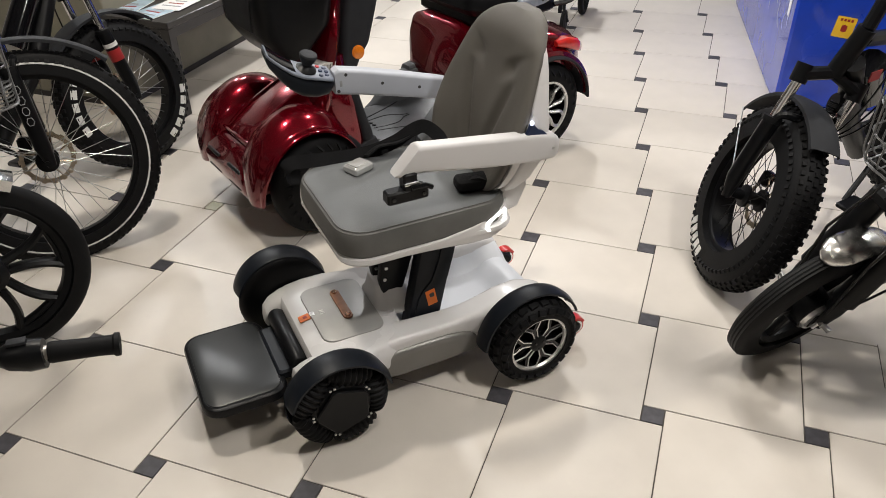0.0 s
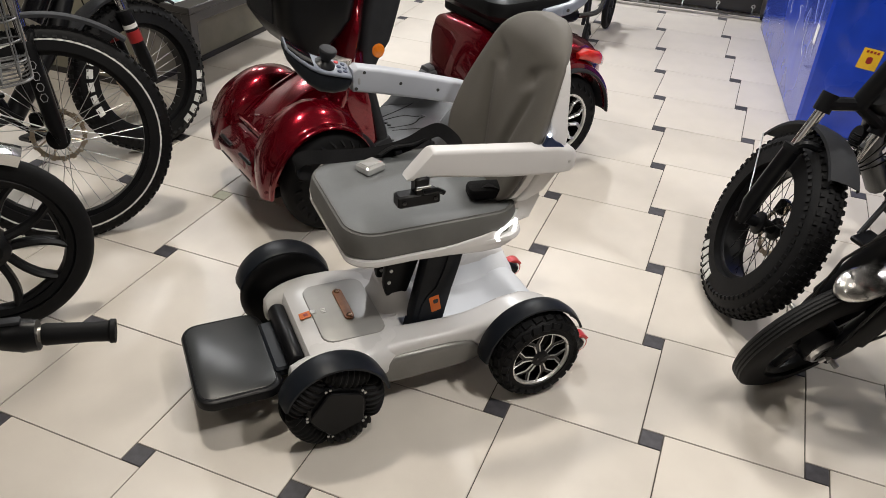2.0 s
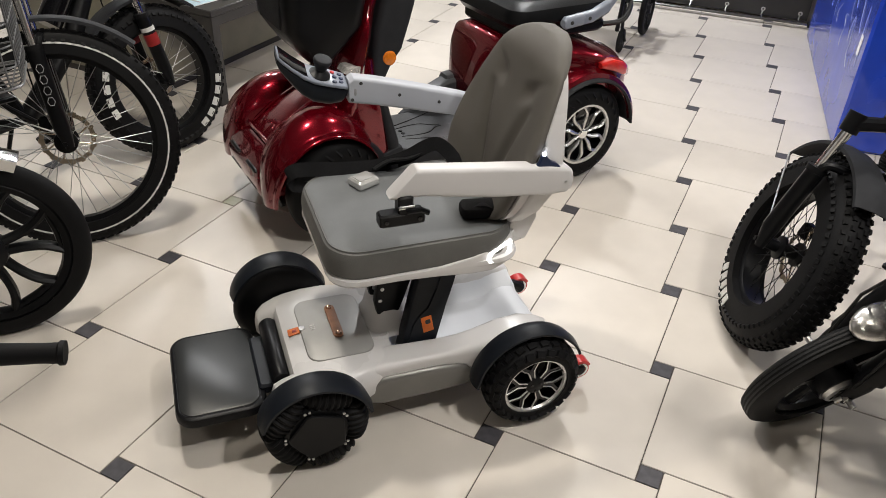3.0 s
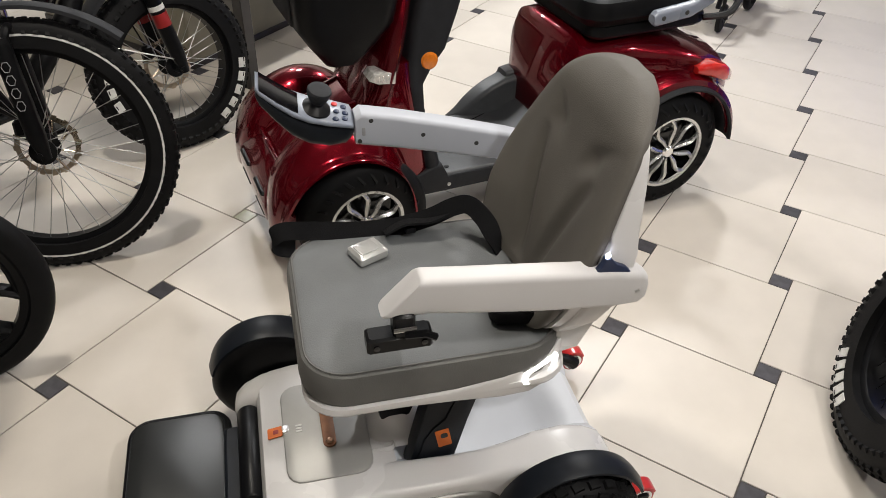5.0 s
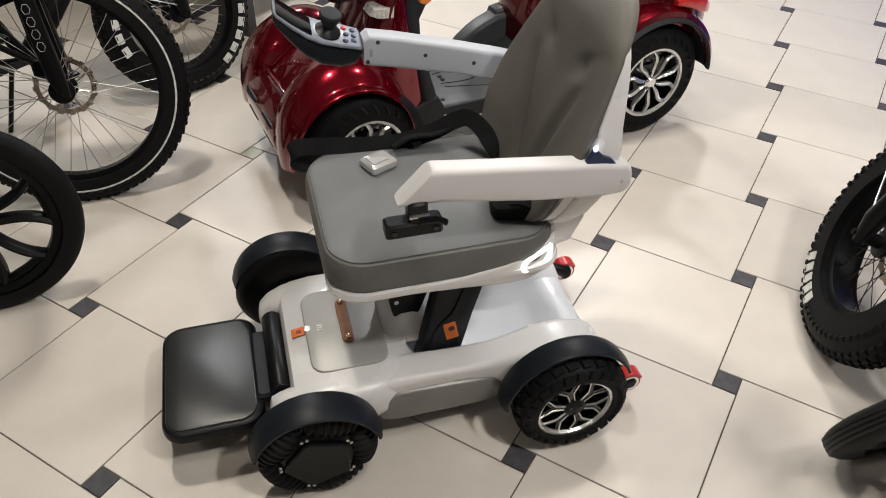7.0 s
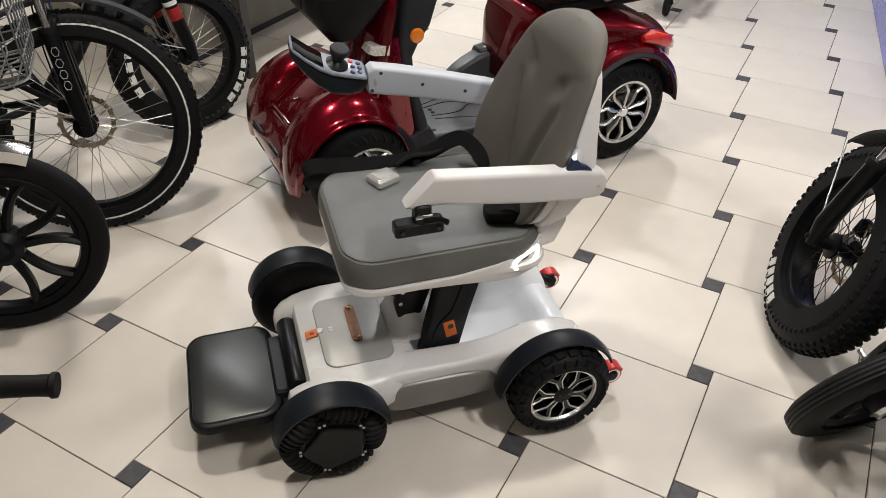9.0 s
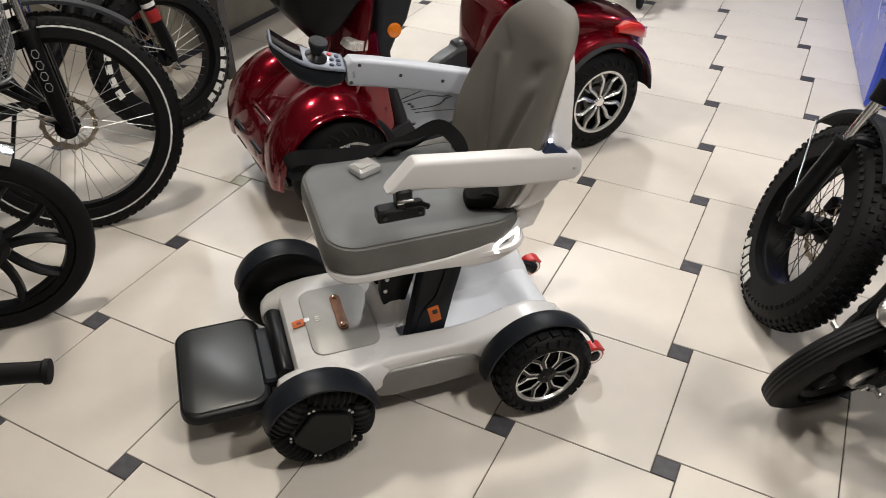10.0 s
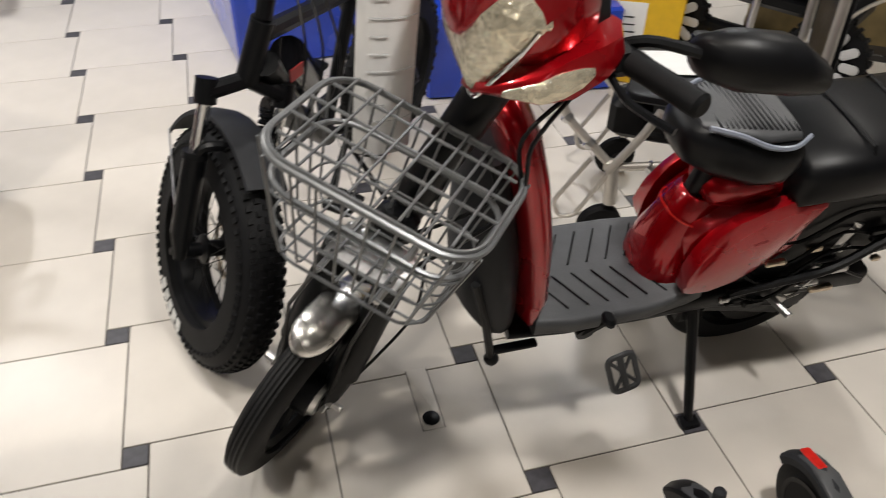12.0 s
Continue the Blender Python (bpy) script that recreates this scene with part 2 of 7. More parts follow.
    def prism(self, poly, h0, h1, m=None, e=0.0):
        rings = [[(x, y, h0) for x, y in poly], [(x, y, h1) for x, y in poly]]
        if e:
            cx, cy = sum(p[0] for p in poly) / len(poly), sum(p[1] for p in poly) / len(poly)
            k = 1 - e / max(max(abs(p[0] - cx), abs(p[1] - cy)) for p in poly)
            small = [(cx + (x - cx) * k, cy + (y - cy) * k) for x, y in poly]
            rings = [[(x, y, h0) for x, y in small], [(x, y, h0 + e) for x, y in poly], [(x, y, h1 - e) for x, y in poly], [(x, y, h1) for x, y in small]]
        return self.loft(rings, True, m)

    def ball(self, c, rx, ry=None, rz=None, n=14, m=None):
        ry, rz = ry or rx, rz or rx
        rings = []
        for i in range(1, n // 2):
            a = math.pi * i / (n // 2)
            rings.append([(c[0] + rx * math.sin(a) * math.cos(2 * math.pi * j / n), c[1] + ry * math.sin(a) * math.sin(2 * math.pi * j / n), c[2] - rz * math.cos(a)) for j in range(n)])
        return self.loft(rings, True, m)


def rrect(sx, sy, r, z=0.0, n=5, cx=0.0, cy=0.0):
    pts = []
    r = min(r, sx / 2 - 1e-4, sy / 2 - 1e-4)
    for k, (qx, qy) in enumerate(((1, 1), (-1, 1), (-1, -1), (1, -1))):
        for i in range(n):
            a = math.pi / 2 * (k + i / (n - 1))
            pts.append((cx + qx * (sx / 2 - r) + r * math.cos(a), cy + qy * (sy / 2 - r) + r * math.sin(a), z))
    return pts


def section(x, y0, y1, z0, z1, r, n=4):
    """A rounded rectangle in the plane across x, for lofts along x."""
    return [(x, (y0 + y1) / 2 + p[0], (z0 + z1) / 2 + p[1]) for p in rrect(y1 - y0, z1 - z0, r, 0, n)]


def smooth(pts, steps=6, closed=False):
    """A smooth line through points (Catmull-Rom)."""
    p = [Vector(q) for q in pts]
    out, k = [], len(p)
    for i in range(k if closed else k - 1):
        a, b, c, d = (p[(i - 1) % k], p[i], p[(i + 1) % k], p[(i + 2) % k]) if closed else (p[max(i - 1, 0)], p[i], p[i + 1], p[min(i + 2, k - 1)])
        for j in range(steps):
            t = j / steps
            out.append(0.5 * (2 * b + (c - a) * t + (2 * a - 5 * b + 4 * c - d) * t * t + (3 * b - 3 * c + d - a) * t**3))
    if not closed:
        out.append(p[-1])
    return out


def fillet(pts, r, closed=False, n=4):
    """A line through points with its corners rounded."""
    p = [Vector(q) for q in pts]
    k, out = len(p), []
    for i in range(k):
        if not closed and i in (0, k - 1):
            out.append(p[i])
            continue
        a, b, c = p[i - 1], p[i], p[(i + 1) % k]
        u, w = (a - b), (c - b)
        d = min(r, u.length * 0.45, w.length * 0.45)
        s, e = b + u.normalized() * d, b + w.normalized() * d
        for j in range(n + 1):
            t = j / n
            out.append((1 - t) ** 2 * s + 2 * t * (1 - t) * b + t * t * e)
    return out


def mesh_of(name, g, mat, angle=35):
    me = bpy.data.meshes.new(name)
    me.from_pydata(g.v, [], g.f)
    me.materials.append(mat)
    me.shade_smooth()
    me.set_sharp_from_angle(angle=radians(angle))
    bm = bmesh.new()
    bm.from_mesh(me)
    bmesh.ops.recalc_face_normals(bm, faces=bm.faces)
    bm.to_mesh(me)
    bm.free()
    me.update()
    return me


def part(name, g, mat, parent=None, label="", m=None, angle=35):
    ob = new(name, g if isinstance(g, bpy.types.Mesh) else mesh_of(name, g, mat, angle))
    if parent:
        ob.parent = parent
    if m is not None:
        ob.matrix_basis = m
    if label:
        ob["label"] = label
    return ob


def thing(name, label, category, m=None, group="", kind=""):
    ob = new(name)
    ob.empty_display_size = 0.1
    if m is not None:
        ob.matrix_basis = m
    return tagged(ob, label, category, group, kind)


def solo(name, g, mat, label, category, m=None, group="", kind="", angle=35):
    return tagged(part(name, g, mat, None, "", m, angle), label, category, group, kind)


def turn(axis, deg):
    return Matrix.Rotation(radians(deg), 4, axis)


def shift(x, y, z):
    return Matrix.Translation((x, y, z))


def tyre(R, w, inner):
    """A tyre about y: outer radius, half width, inner radius."""
    h = R - inner
    prof = []
    for i in range(15):
        a = radians(-90 + 180 * i / 14)
        c, q = max(0.0, math.cos(a)), math.sin(a)
        prof.append((inner + h * c**0.6, w * math.copysign(abs(q) ** 0.85, q)))
    return G().lathe(prof, 64, closed=True)


def rounded_fender(R, w, a0, a1, dome, tip=16.0, n=26, thick=0.003):
    """A domed mudguard round y whose leading end is rounded like a spoon."""
    rings = []
    for i in range(n + 1):
        a = a0 + (a1 - a0) * (i / n) ** 1.4
        k = math.sqrt(max(0.02, 1 - max(0.0, 1 - (a - a0) / tip) ** 2))
        out, ins = [], []
        for j in range(11):
            q = -1 + 2 * j / 10
            y, r = w * k * math.sin(q * math.pi / 2), R + dome * (k * math.cos(q * math.pi / 2) - 1 + 0.4 * (k - 1))
            out.append((r * math.cos(radians(a)), y, r * math.sin(radians(a))))
            ins.append(((r - thick) * math.cos(radians(a)), y * 0.97, (r - thick) * math.sin(radians(a))))
        rings.append(out + ins[::-1])
    return G().loft(rings)


def tread(R, w, inner, count, size, rows, skew=0.0):
    """Rows of raised tread blocks that follow the tyre's crown."""
    g, h = G(), R - inner
    for row in range(rows):
        q = 0.0 if rows == 1 else (-1 + 2 * row / (rows - 1)) * 0.93
        c = math.sqrt(max(0.0, 1 - abs(q) ** 2.35))
        y, r = w * q, inner + h * c**0.6
        tilt = -62 * q * abs(q)
        for i in range(count):
            a = 360.0 * (i + 0.5 * (row % 2)) / count
            m = turn("Y", a) @ shift(0, y, r) @ turn("X", tilt) @ turn("Z", skew * (1 if row % 2 else -1))
            x, yy, z = size[0] / 2, size[1] / 2, size[2]
            g.add([(-x, -yy, -0.004), (x, -yy, -0.004), (x, yy, -0.004), (-x, yy, -0.004), (-x * 0.8, -yy * 0.8, z), (x * 0.8, -yy * 0.8, z), (x * 0.8, yy * 0.8, z), (-x * 0.8, yy * 0.8, z)],
                  [(4, 5, 6, 7), (0, 1, 5, 4), (1, 2, 6, 5), (2, 3, 7, 6), (3, 0, 4, 7)], m)
    return g


def add_tyre(wheel, R, w, inner, count=0, size=(0.02, 0.02, 0.005), rows=3, skew=0.0, mat=None):
    t = part("tyre", tyre(R, w, inner), mat or RUBBER, wheel)
    if count:
        part("tread", tread(R, w, inner, count, size, rows, skew), RUBBER, wheel)["kind"] = "stuff"
    return t


def side_marks(wheel, y, radius, height, starts, count, spread, gap=0.3):
    """Plain raised marks on a tyre's side, where its maker's print stands."""
    one = G()
    one.box((radius, y + math.copysign(0.002, y), 0), (height, 0.0024, radius * radians(spread) * (1 - gap)))
    me = mesh_of("side_mark", one, WHITE_PRINT)
    for start in starts:
        for i in range(count):
            part("side_mark", me, None, wheel, m=turn("Y", -(start + i * spread)))

# ---------------------------------------------------------------- the room
X0, X1, Y0, Y1 = -5.0, 4.0, -4.0, 4.3
def wall(name, c, s):
    return solo(name, G().box(c, s), PAINT, "plain light painted shop wall", "wall", kind="structure")


wall("wall_west", (X0 - 0.1, 0.15, 1.5), (0.2, 8.7, 3.0))
wall("wall_east", (X1 + 0.1, 0.15, 1.5), (0.2, 8.7, 3.0))
wall("wall_south", (-0.5, Y0 - 0.1, 1.5), (9.0, 0.2, 3.0))
wall("wall_north", (-0.5, Y1 + 0.1, 1.5), (9.0, 0.2, 3.0))
solo("ceiling", G().box((-0.5, 0.15, 3.05), (9.4, 8.7, 0.1)), CEIL, "plain dark grey shop ceiling", "ceiling", kind="structure")
# an assumed fixture at every lamp, the added fill lamps too; none in view
lamp0 = thing("ceiling_light", "unseen round white flush ceiling light, switched on", "light", pose(LAMPS[0][0], LAMPS[0][1], CEILING), group="ceiling lights")
part("frame", G().lathe([(0.22, 0.0), (0.24, 0.0), (0.24, -0.03), (0.22, -0.03)], 40, turn("X", 90), closed=True), WHITE_SATIN, lamp0)
part("diffuser", G().lathe([(0.0, -0.012), (0.219, -0.012), (0.219, -0.022), (0.0, -0.022)], 40, turn("X", 90)), LAMP_GLASS, lamp0)
for lx, ly, *_ in LAMPS[1:]:
    copy_thing(lamp0, pose(lx, ly, CEILING))

# ---------------------------------------------------------------- wheels
def spoked_wheel(parent, m, R, w, rim, knobs, knob_size, rows, spokes, hub_r=0.036, hub_w=0.05, disc=0.08, disc_y=0.03, side_print=None, stripe=0.0, rim_mat=None, tyre_mat=None, spoke_mat=None):
    rim_mat, tyre_mat, spoke_mat = rim_mat or BLACK, tyre_mat or RUBBER, spoke_mat or STEEL
    g = G().lathe([(rim, -w * 0.62), (rim, w * 0.62), (rim - 0.012, w * 0.6), (rim - 0.02, w * 0.52), (rim - 0.02, -w * 0.52), (rim - 0.012, -w * 0.6)], 56, closed=True)
    wheel = part("wheel", g, rim_mat, parent, m=m)
    add_tyre(wheel, R, w, rim - 0.004, knobs, knob_size, rows, mat=tyre_mat)
    part("hub", G().lathe([(0.0, -hub_w), (hub_r * 0.4, -hub_w), (hub_r * 0.45, -hub_w * 0.75), (hub_r, -hub_w * 0.65), (hub_r, -hub_w * 0.5), (hub_r * 0.55, -hub_w * 0.4), (hub_r * 0.55, hub_w * 0.4), (hub_r, hub_w * 0.5), (hub_r, hub_w * 0.65), (hub_r * 0.45, hub_w * 0.75), (hub_r * 0.4, hub_w), (0.0, hub_w)], 20), BLACK, wheel)
    one = mesh_of("spoke", G().tube([(hub_r, 0, 0), (rim - 0.018, 0, 0)], 0.0012, 5), spoke_mat)
    for i in range(spokes):
        a = 360.0 * i / spokes
        side = 1 if i % 2 else -1
        cross = 38 if (i // 2) % 2 else -38
        p = Vector((hub_r * 0.95 * math.cos(radians(a + cross)), side * hub_w * 0.55, hub_r * 0.95 * math.sin(radians(a + cross))))
        q = Vector(((rim - 0.018) * math.cos(radians(a)), side * 0.004, (rim - 0.018) * math.sin(radians(a))))
        d = q - p
        base = Vector((1, 0, 0)).rotation_difference(d.normalized()).to_matrix().to_4x4()
        k = d.length / (rim - 0.018 - hub_r)
        part("spoke", one, None, wheel, m=Matrix.Translation(p) @ base @ Matrix.Diagonal((k, 1, 1, 1)) @ shift(-hub_r, 0, 0))
    if disc:
        g = G()
        g.lathe([(disc, disc_y - 0.001), (disc, disc_y + 0.001), (disc - 0.014, disc_y + 0.001), (disc - 0.014, disc_y - 0.001)], 48, closed=True)
        for i in range(8):
            a = 45.0 * i
            g.tube([((0.02) * math.cos(radians(a)), disc_y, 0.02 * math.sin(radians(a))), ((disc - 0.012) * math.cos(radians(a + 25)), disc_y, (disc - 0.012) * math.sin(radians(a + 25)))], 0.0028, 4)
        for i in range(16):
            a = 22.5 * i
            g.box((disc + 0.001, disc_y, 0), (0.006, 0.0022, 0.014), turn("Y", a))
        part("brake_disc", g, DISC, wheel, "golden steel brake disc")
    if side_print:
        sgn, starts, count, spread = side_print
        side_marks(wheel, sgn * (w * 0.97), rim + (R - rim) * 0.42, (R - rim) * 0.33, starts, count, spread)
    if stripe:
        for sgn in (-1, 1):
            rs = rim + (R - rim) * stripe
            c = ((rs - rim) / (R - rim)) ** (1 / 0.6)
            y = w * math.sqrt(max(0, 1 - c * c)) ** 0.85 + 0.0015
            part("reflex_stripe", G().lathe([(rs - 0.003, sgn * y), (rs + 0.003, sgn * (y - 0.0006))], 72), WHITE_PRINT, wheel, "white reflective stripe")
    return wheel


def fender_arc(R, w, a0, a1, side=0.02, thick=0.004, n=20):
    """A mudguard round y: radius, half width, from one angle to the other, with turned-down sides."""
    prof = [(R - side, -w), (R - side * 0.3, -w), (R, -w * 0.8), (R + 0.004, 0), (R, w * 0.8), (R - side * 0.3, w), (R - side, w),
            (R - side, w - thick), (R - side * 0.3 - thick, w - thick), (R - thick, w * 0.78), (R - thick + 0.004, 0), (R - thick, -w * 0.78), (R - side * 0.3 - thick, -w + thick), (R - side, -w + thick)]
    return G().lathe(prof, n, a0=a0, a1=a1, closed=True)


# ---------------------------------------------------------------- the wheelchair
chair = thing("power_wheelchair", "white electric wheelchair with grey leatherette seat, standing on tiles", "wheelchair", pose(-0.666, 0.104, 0, 0, 0, -134.4))


def chair_body():
    g = G()
    # broad hood over the front axle, its shoulders running out to the wheels
    rings = [section(x, -w, w, zb, zt, r, 8) for x, w, zb, zt, r in
             ((0.392, 0.17, 0.115, 0.172, 0.025), (0.384, 0.195, 0.105, 0.186, 0.038), (0.36, 0.208, 0.10, 0.196, 0.046), (0.31, 0.213, 0.095, 0.2005, 0.048),
              (0.25, 0.212, 0.09, 0.201, 0.048), (0.20, 0.200, 0.09, 0.200, 0.045), (0.165, 0.183, 0.09, 0.196, 0.04), (0.13, 0.16, 0.09, 0.188, 0.035))]
    g.loft(rings)
    for s in (1, -1):
        # nose arms beside the roller
        rings = [section(x, *sorted((s * a, s * b)), zb, zt, r, 8) for x, a, b, zb, zt, r in
                 ((0.440, 0.126, 0.158, 0.118, 0.146, 0.012), (0.434, 0.120, 0.176, 0.106, 0.164, 0.022), (0.415, 0.118, 0.192, 0.10, 0.178, 0.032), (0.38, 0.114, 0.204, 0.10, 0.190, 0.04), (0.34, 0.11, 0.21, 0.10, 0.197, 0.045))]
        g.loft(rings)
        # long side rails rising over the rear wheels
        rings = [section(x, *sorted((s * a, s * b)), zb, zt, r * 0.6, 8) for x, a, b, zb, zt, r in
                 ((0.215, 0.10, 0.19, 0.12, 0.192, 0.03), (0.16, 0.10, 0.187, 0.125, 0.1945, 0.03), (0.10, 0.108, 0.186, 0.150, 0.193, 0.021), (0.02, 0.112, 0.186, 0.152, 0.192, 0.020), (-0.04, 0.114, 0.190, 0.140, 0.198, 0.028),
                  (-0.09, 0.112, 0.198, 0.10, 0.208, 0.036), (-0.15, 0.106, 0.212, 0.095, 0.220, 0.042), (-0.21, 0.104, 0.215, 0.095, 0.222, 0.042), (-0.255, 0.108, 0.212, 0.095, 0.212, 0.04), (-0.285, 0.115, 0.203, 0.11, 0.196, 0.03), (-0.297, 0.125, 0.19, 0.125, 0.178, 0.02))]
        g.loft(rings)
    return g


part("body", chair_body(), WHITE, chair, "glossy white plastic chassis shell")
# wrapped tray behind the lift column, with a raised rear lip
g = G()
rings = [[(x, -0.118, z0), (x, -0.118, z1), (x, -0.088, z2 + 0.012), (x, -0.075, z2), (x, 0.075, z2), (x, 0.088, z2 + 0.012), (x, 0.118, z1), (x, 0.118, z0)] for x, z0, z1, z2 in
         ((0.13, 0.09, 0.165, 0.150), (0.05, 0.09, 0.172, 0.140), (0.02, 0.09, 0.178, 0.128), (-0.10, 0.09, 0.190, 0.13), (-0.165, 0.09, 0.200, 0.135), (-0.20, 0.09, 0.204, 0.142), (-0.225, 0.09, 0.204, 0.158), (-0.255, 0.09, 0.20, 0.164), (-0.285, 0.09, 0.19, 0.158), (-0.30, 0.1, 0.16, 0.14))]
g.loft(rings)
tray = part("rear_tray", g, FOIL, chair, "white rear tray still in protective film", angle=28)
part("recess_floor", G().loft([rrect(0.060, 0.075, 0.016, 0.1885, 5), rrect(0.052, 0.066, 0.014, 0.1965, 5), rrect(0.046, 0.060, 0.012, 0.1945, 5)]), WHITE_SATIN, chair, m=pose(0.155, 0.045, 0.0025))
g = G().loft([section(x, 0.150, 0.199, zb, zt, 0.018, 6) for x, zb, zt in ((0.214, 0.098, 0.120), (0.208, 0.086, 0.146), (0.195, 0.080, 0.160), (0.17, 0.076, 0.164), (0.05, 0.076, 0.163), (-0.02, 0.078, 0.158), (-0.045, 0.082, 0.148), (-0.062, 0.092, 0.125))])
part("sill", g, SILL, chair, "grey side sill")
g = G().loft([section(x, -0.199, -0.150, zb, zt, 0.018, 6) for x, zb, zt in ((0.214, 0.098, 0.120), (0.208, 0.086, 0.146), (0.195, 0.080, 0.160), (0.17, 0.076, 0.164), (0.05, 0.076, 0.163), (-0.02, 0.078, 0.158), (-0.045, 0.082, 0.148), (-0.062, 0.092, 0.125))])
part("sill", g, SILL, chair, "grey side sill")
hatch = part("hatch", G().slab(0.168, 0.250, 0.0, 0.012, 0.034, 0.004), GREY_PANEL, chair, "silver grey battery hatch", m=pose(0.258, 0.004, 0.1925))
strap = part("pull_strap", G().slab(0.026, 0.135, 0.0, 0.006, 0.0125, 0.002), TAN, hatch, "tan leather pull strap", m=pose(-0.005, -0.012, 0.0125))
for y in (-0.067, 0.043):
    part("stud", G().lathe([(0.0, 0.004), (0.006, 0.0035), (0.008, 0.001), (0.008, -0.001)], 16, turn("X", 90)), COPPER, hatch, "copper stud", m=pose(-0.005, y, 0.0195))
g = G()
for i in range(3):
    g.box((0, -0.008 + 0.007 * i, 0), (0.012, 0.0045, 0.001))
part("print", g, WHITE_PRINT, hatch, m=pose(0.052, -0.005, 0.0125))
tag = part("tag", G().slab(0.030, 0.026, 0, 0.003, 0.003, 0.001), ORANGE_TAG, chair, "orange fabric tag", m=pose(0.358, -0.006, 0.1965, 0, 9, 0))
part("print", G().slab(0.011, 0.010, 0, 0.0006, 0.002, 0.0002), RED_PRINT, tag, m=pose(-0.002, 0.0, 0.003))
part("tag_clip", G().slab(0.014, 0.016, 0, 0.006, 0.003, 0.001), STEEL, chair, m=pose(0.337, -0.006, 0.200))
part("roller", G().lathe([(0.0, -0.114), (0.021, -0.114), (0.024, -0.109), (0.024, 0.109), (0.021, 0.114), (0.0, 0.114)], 28), BLACK, chair, "black front roller", m=pose(0.412, 0, 0.152))
part("footrest_bracket", G().box((0.442, 0, 0.118), (0.05, 0.20, 0.03), e=0.006), NAVY, chair)
foot = part("footrest", G().slab(0.215, 0.325, 0.090, 0.123, 0.048, 0.010, n=7), BLACK, chair, "black moulded footrest", m=pose(0.560, -0.004, 0))
part("pad", G().slab(0.188, 0.297, 0.1225, 0.1255, 0.036, 0.002, n=7), PAD_FILM, foot, "dark pad under glossy film", m=pose(0.002, 0, 0))
part("edge_line", G().tube(rrect(0.192, 0.301, 0.037, 0.1235, 8), 0.0012, 5, closed=True), DARK_GREY, foot, m=pose(0.002, 0, 0))


def omni_wheel(side):
    """A front wheel of ribbed rollers round a pentagon plate."""
    m = pose(0.358, side * 0.256, 0.126) @ (Matrix.Identity(4) if side > 0 else turn("Z", 180))
    wheel = part("wheel", G().lathe([(0.0, -0.03), (0.07, -0.03), (0.078, -0.02), (0.078, 0.020), (0.068, 0.03), (0.0, 0.034)], 40), BLACK, chair, "black omni-directional front wheel", m=m)
    for k in range(5):
        mid = radians(72 * k + 36)
        out, along = Vector((math.cos(mid), 0, math.sin(mid))), Vector((-math.sin(mid), 0, math.cos(mid)))
        rings = []
        for i in range(33):
            d = -0.060 + 0.120 * i / 32
            r = math.sqrt(0.1255 ** 2 - d * d) - 0.088
            r -= 0.0045 if i % 4 in (0, 3) else 0.0
            rings.append([out * (0.088 + r * math.cos(2 * math.pi * q / 18)) + along * d + Vector((0, r * math.sin(2 * math.pi * q / 18), 0)) for q in range(18)])
        part("roller", G().loft(rings), RUBBER, wheel, "ribbed black rubber roller", angle=30)
    pent = [(0.070 * math.cos(radians(72 * i + dd)), 0.070 * math.sin(radians(72 * i + dd))) for i in range(5) for dd in (-5, 5)]
    part("hub_plate", G().prism(pent, 0.0, 0.009, turn("X", -90), e=0.003), BLACK, wheel, m=shift(0, 0.033, 0))
    for i in range(5):
        for dd in (-4, 4):
            a = radians(72 * i + dd)
            part("bolt", G().lathe([(0.0, 0.003), (0.0035, 0.002), (0.0035, -0.001)], 8), STEEL, wheel, m=shift(0.078 * math.cos(a), 0.034, -0.078 * math.sin(a)))
    part("fender", fender_arc(0.136, 0.036, 18, 164, 0.008, 0.005, 30), NAVY, chair, "black plastic wheel fender", m=m @ shift(0, 0.002, 0))
    part("fender_plate", G().lathe([(0.0, -0.046), (0.11, -0.046), (0.126, -0.038), (0.132, -0.028), (0.128, -0.028), (0.11, -0.042), (0.0, -0.042)], 36), BLACK, chair, "black inner wheel cover", m=m)


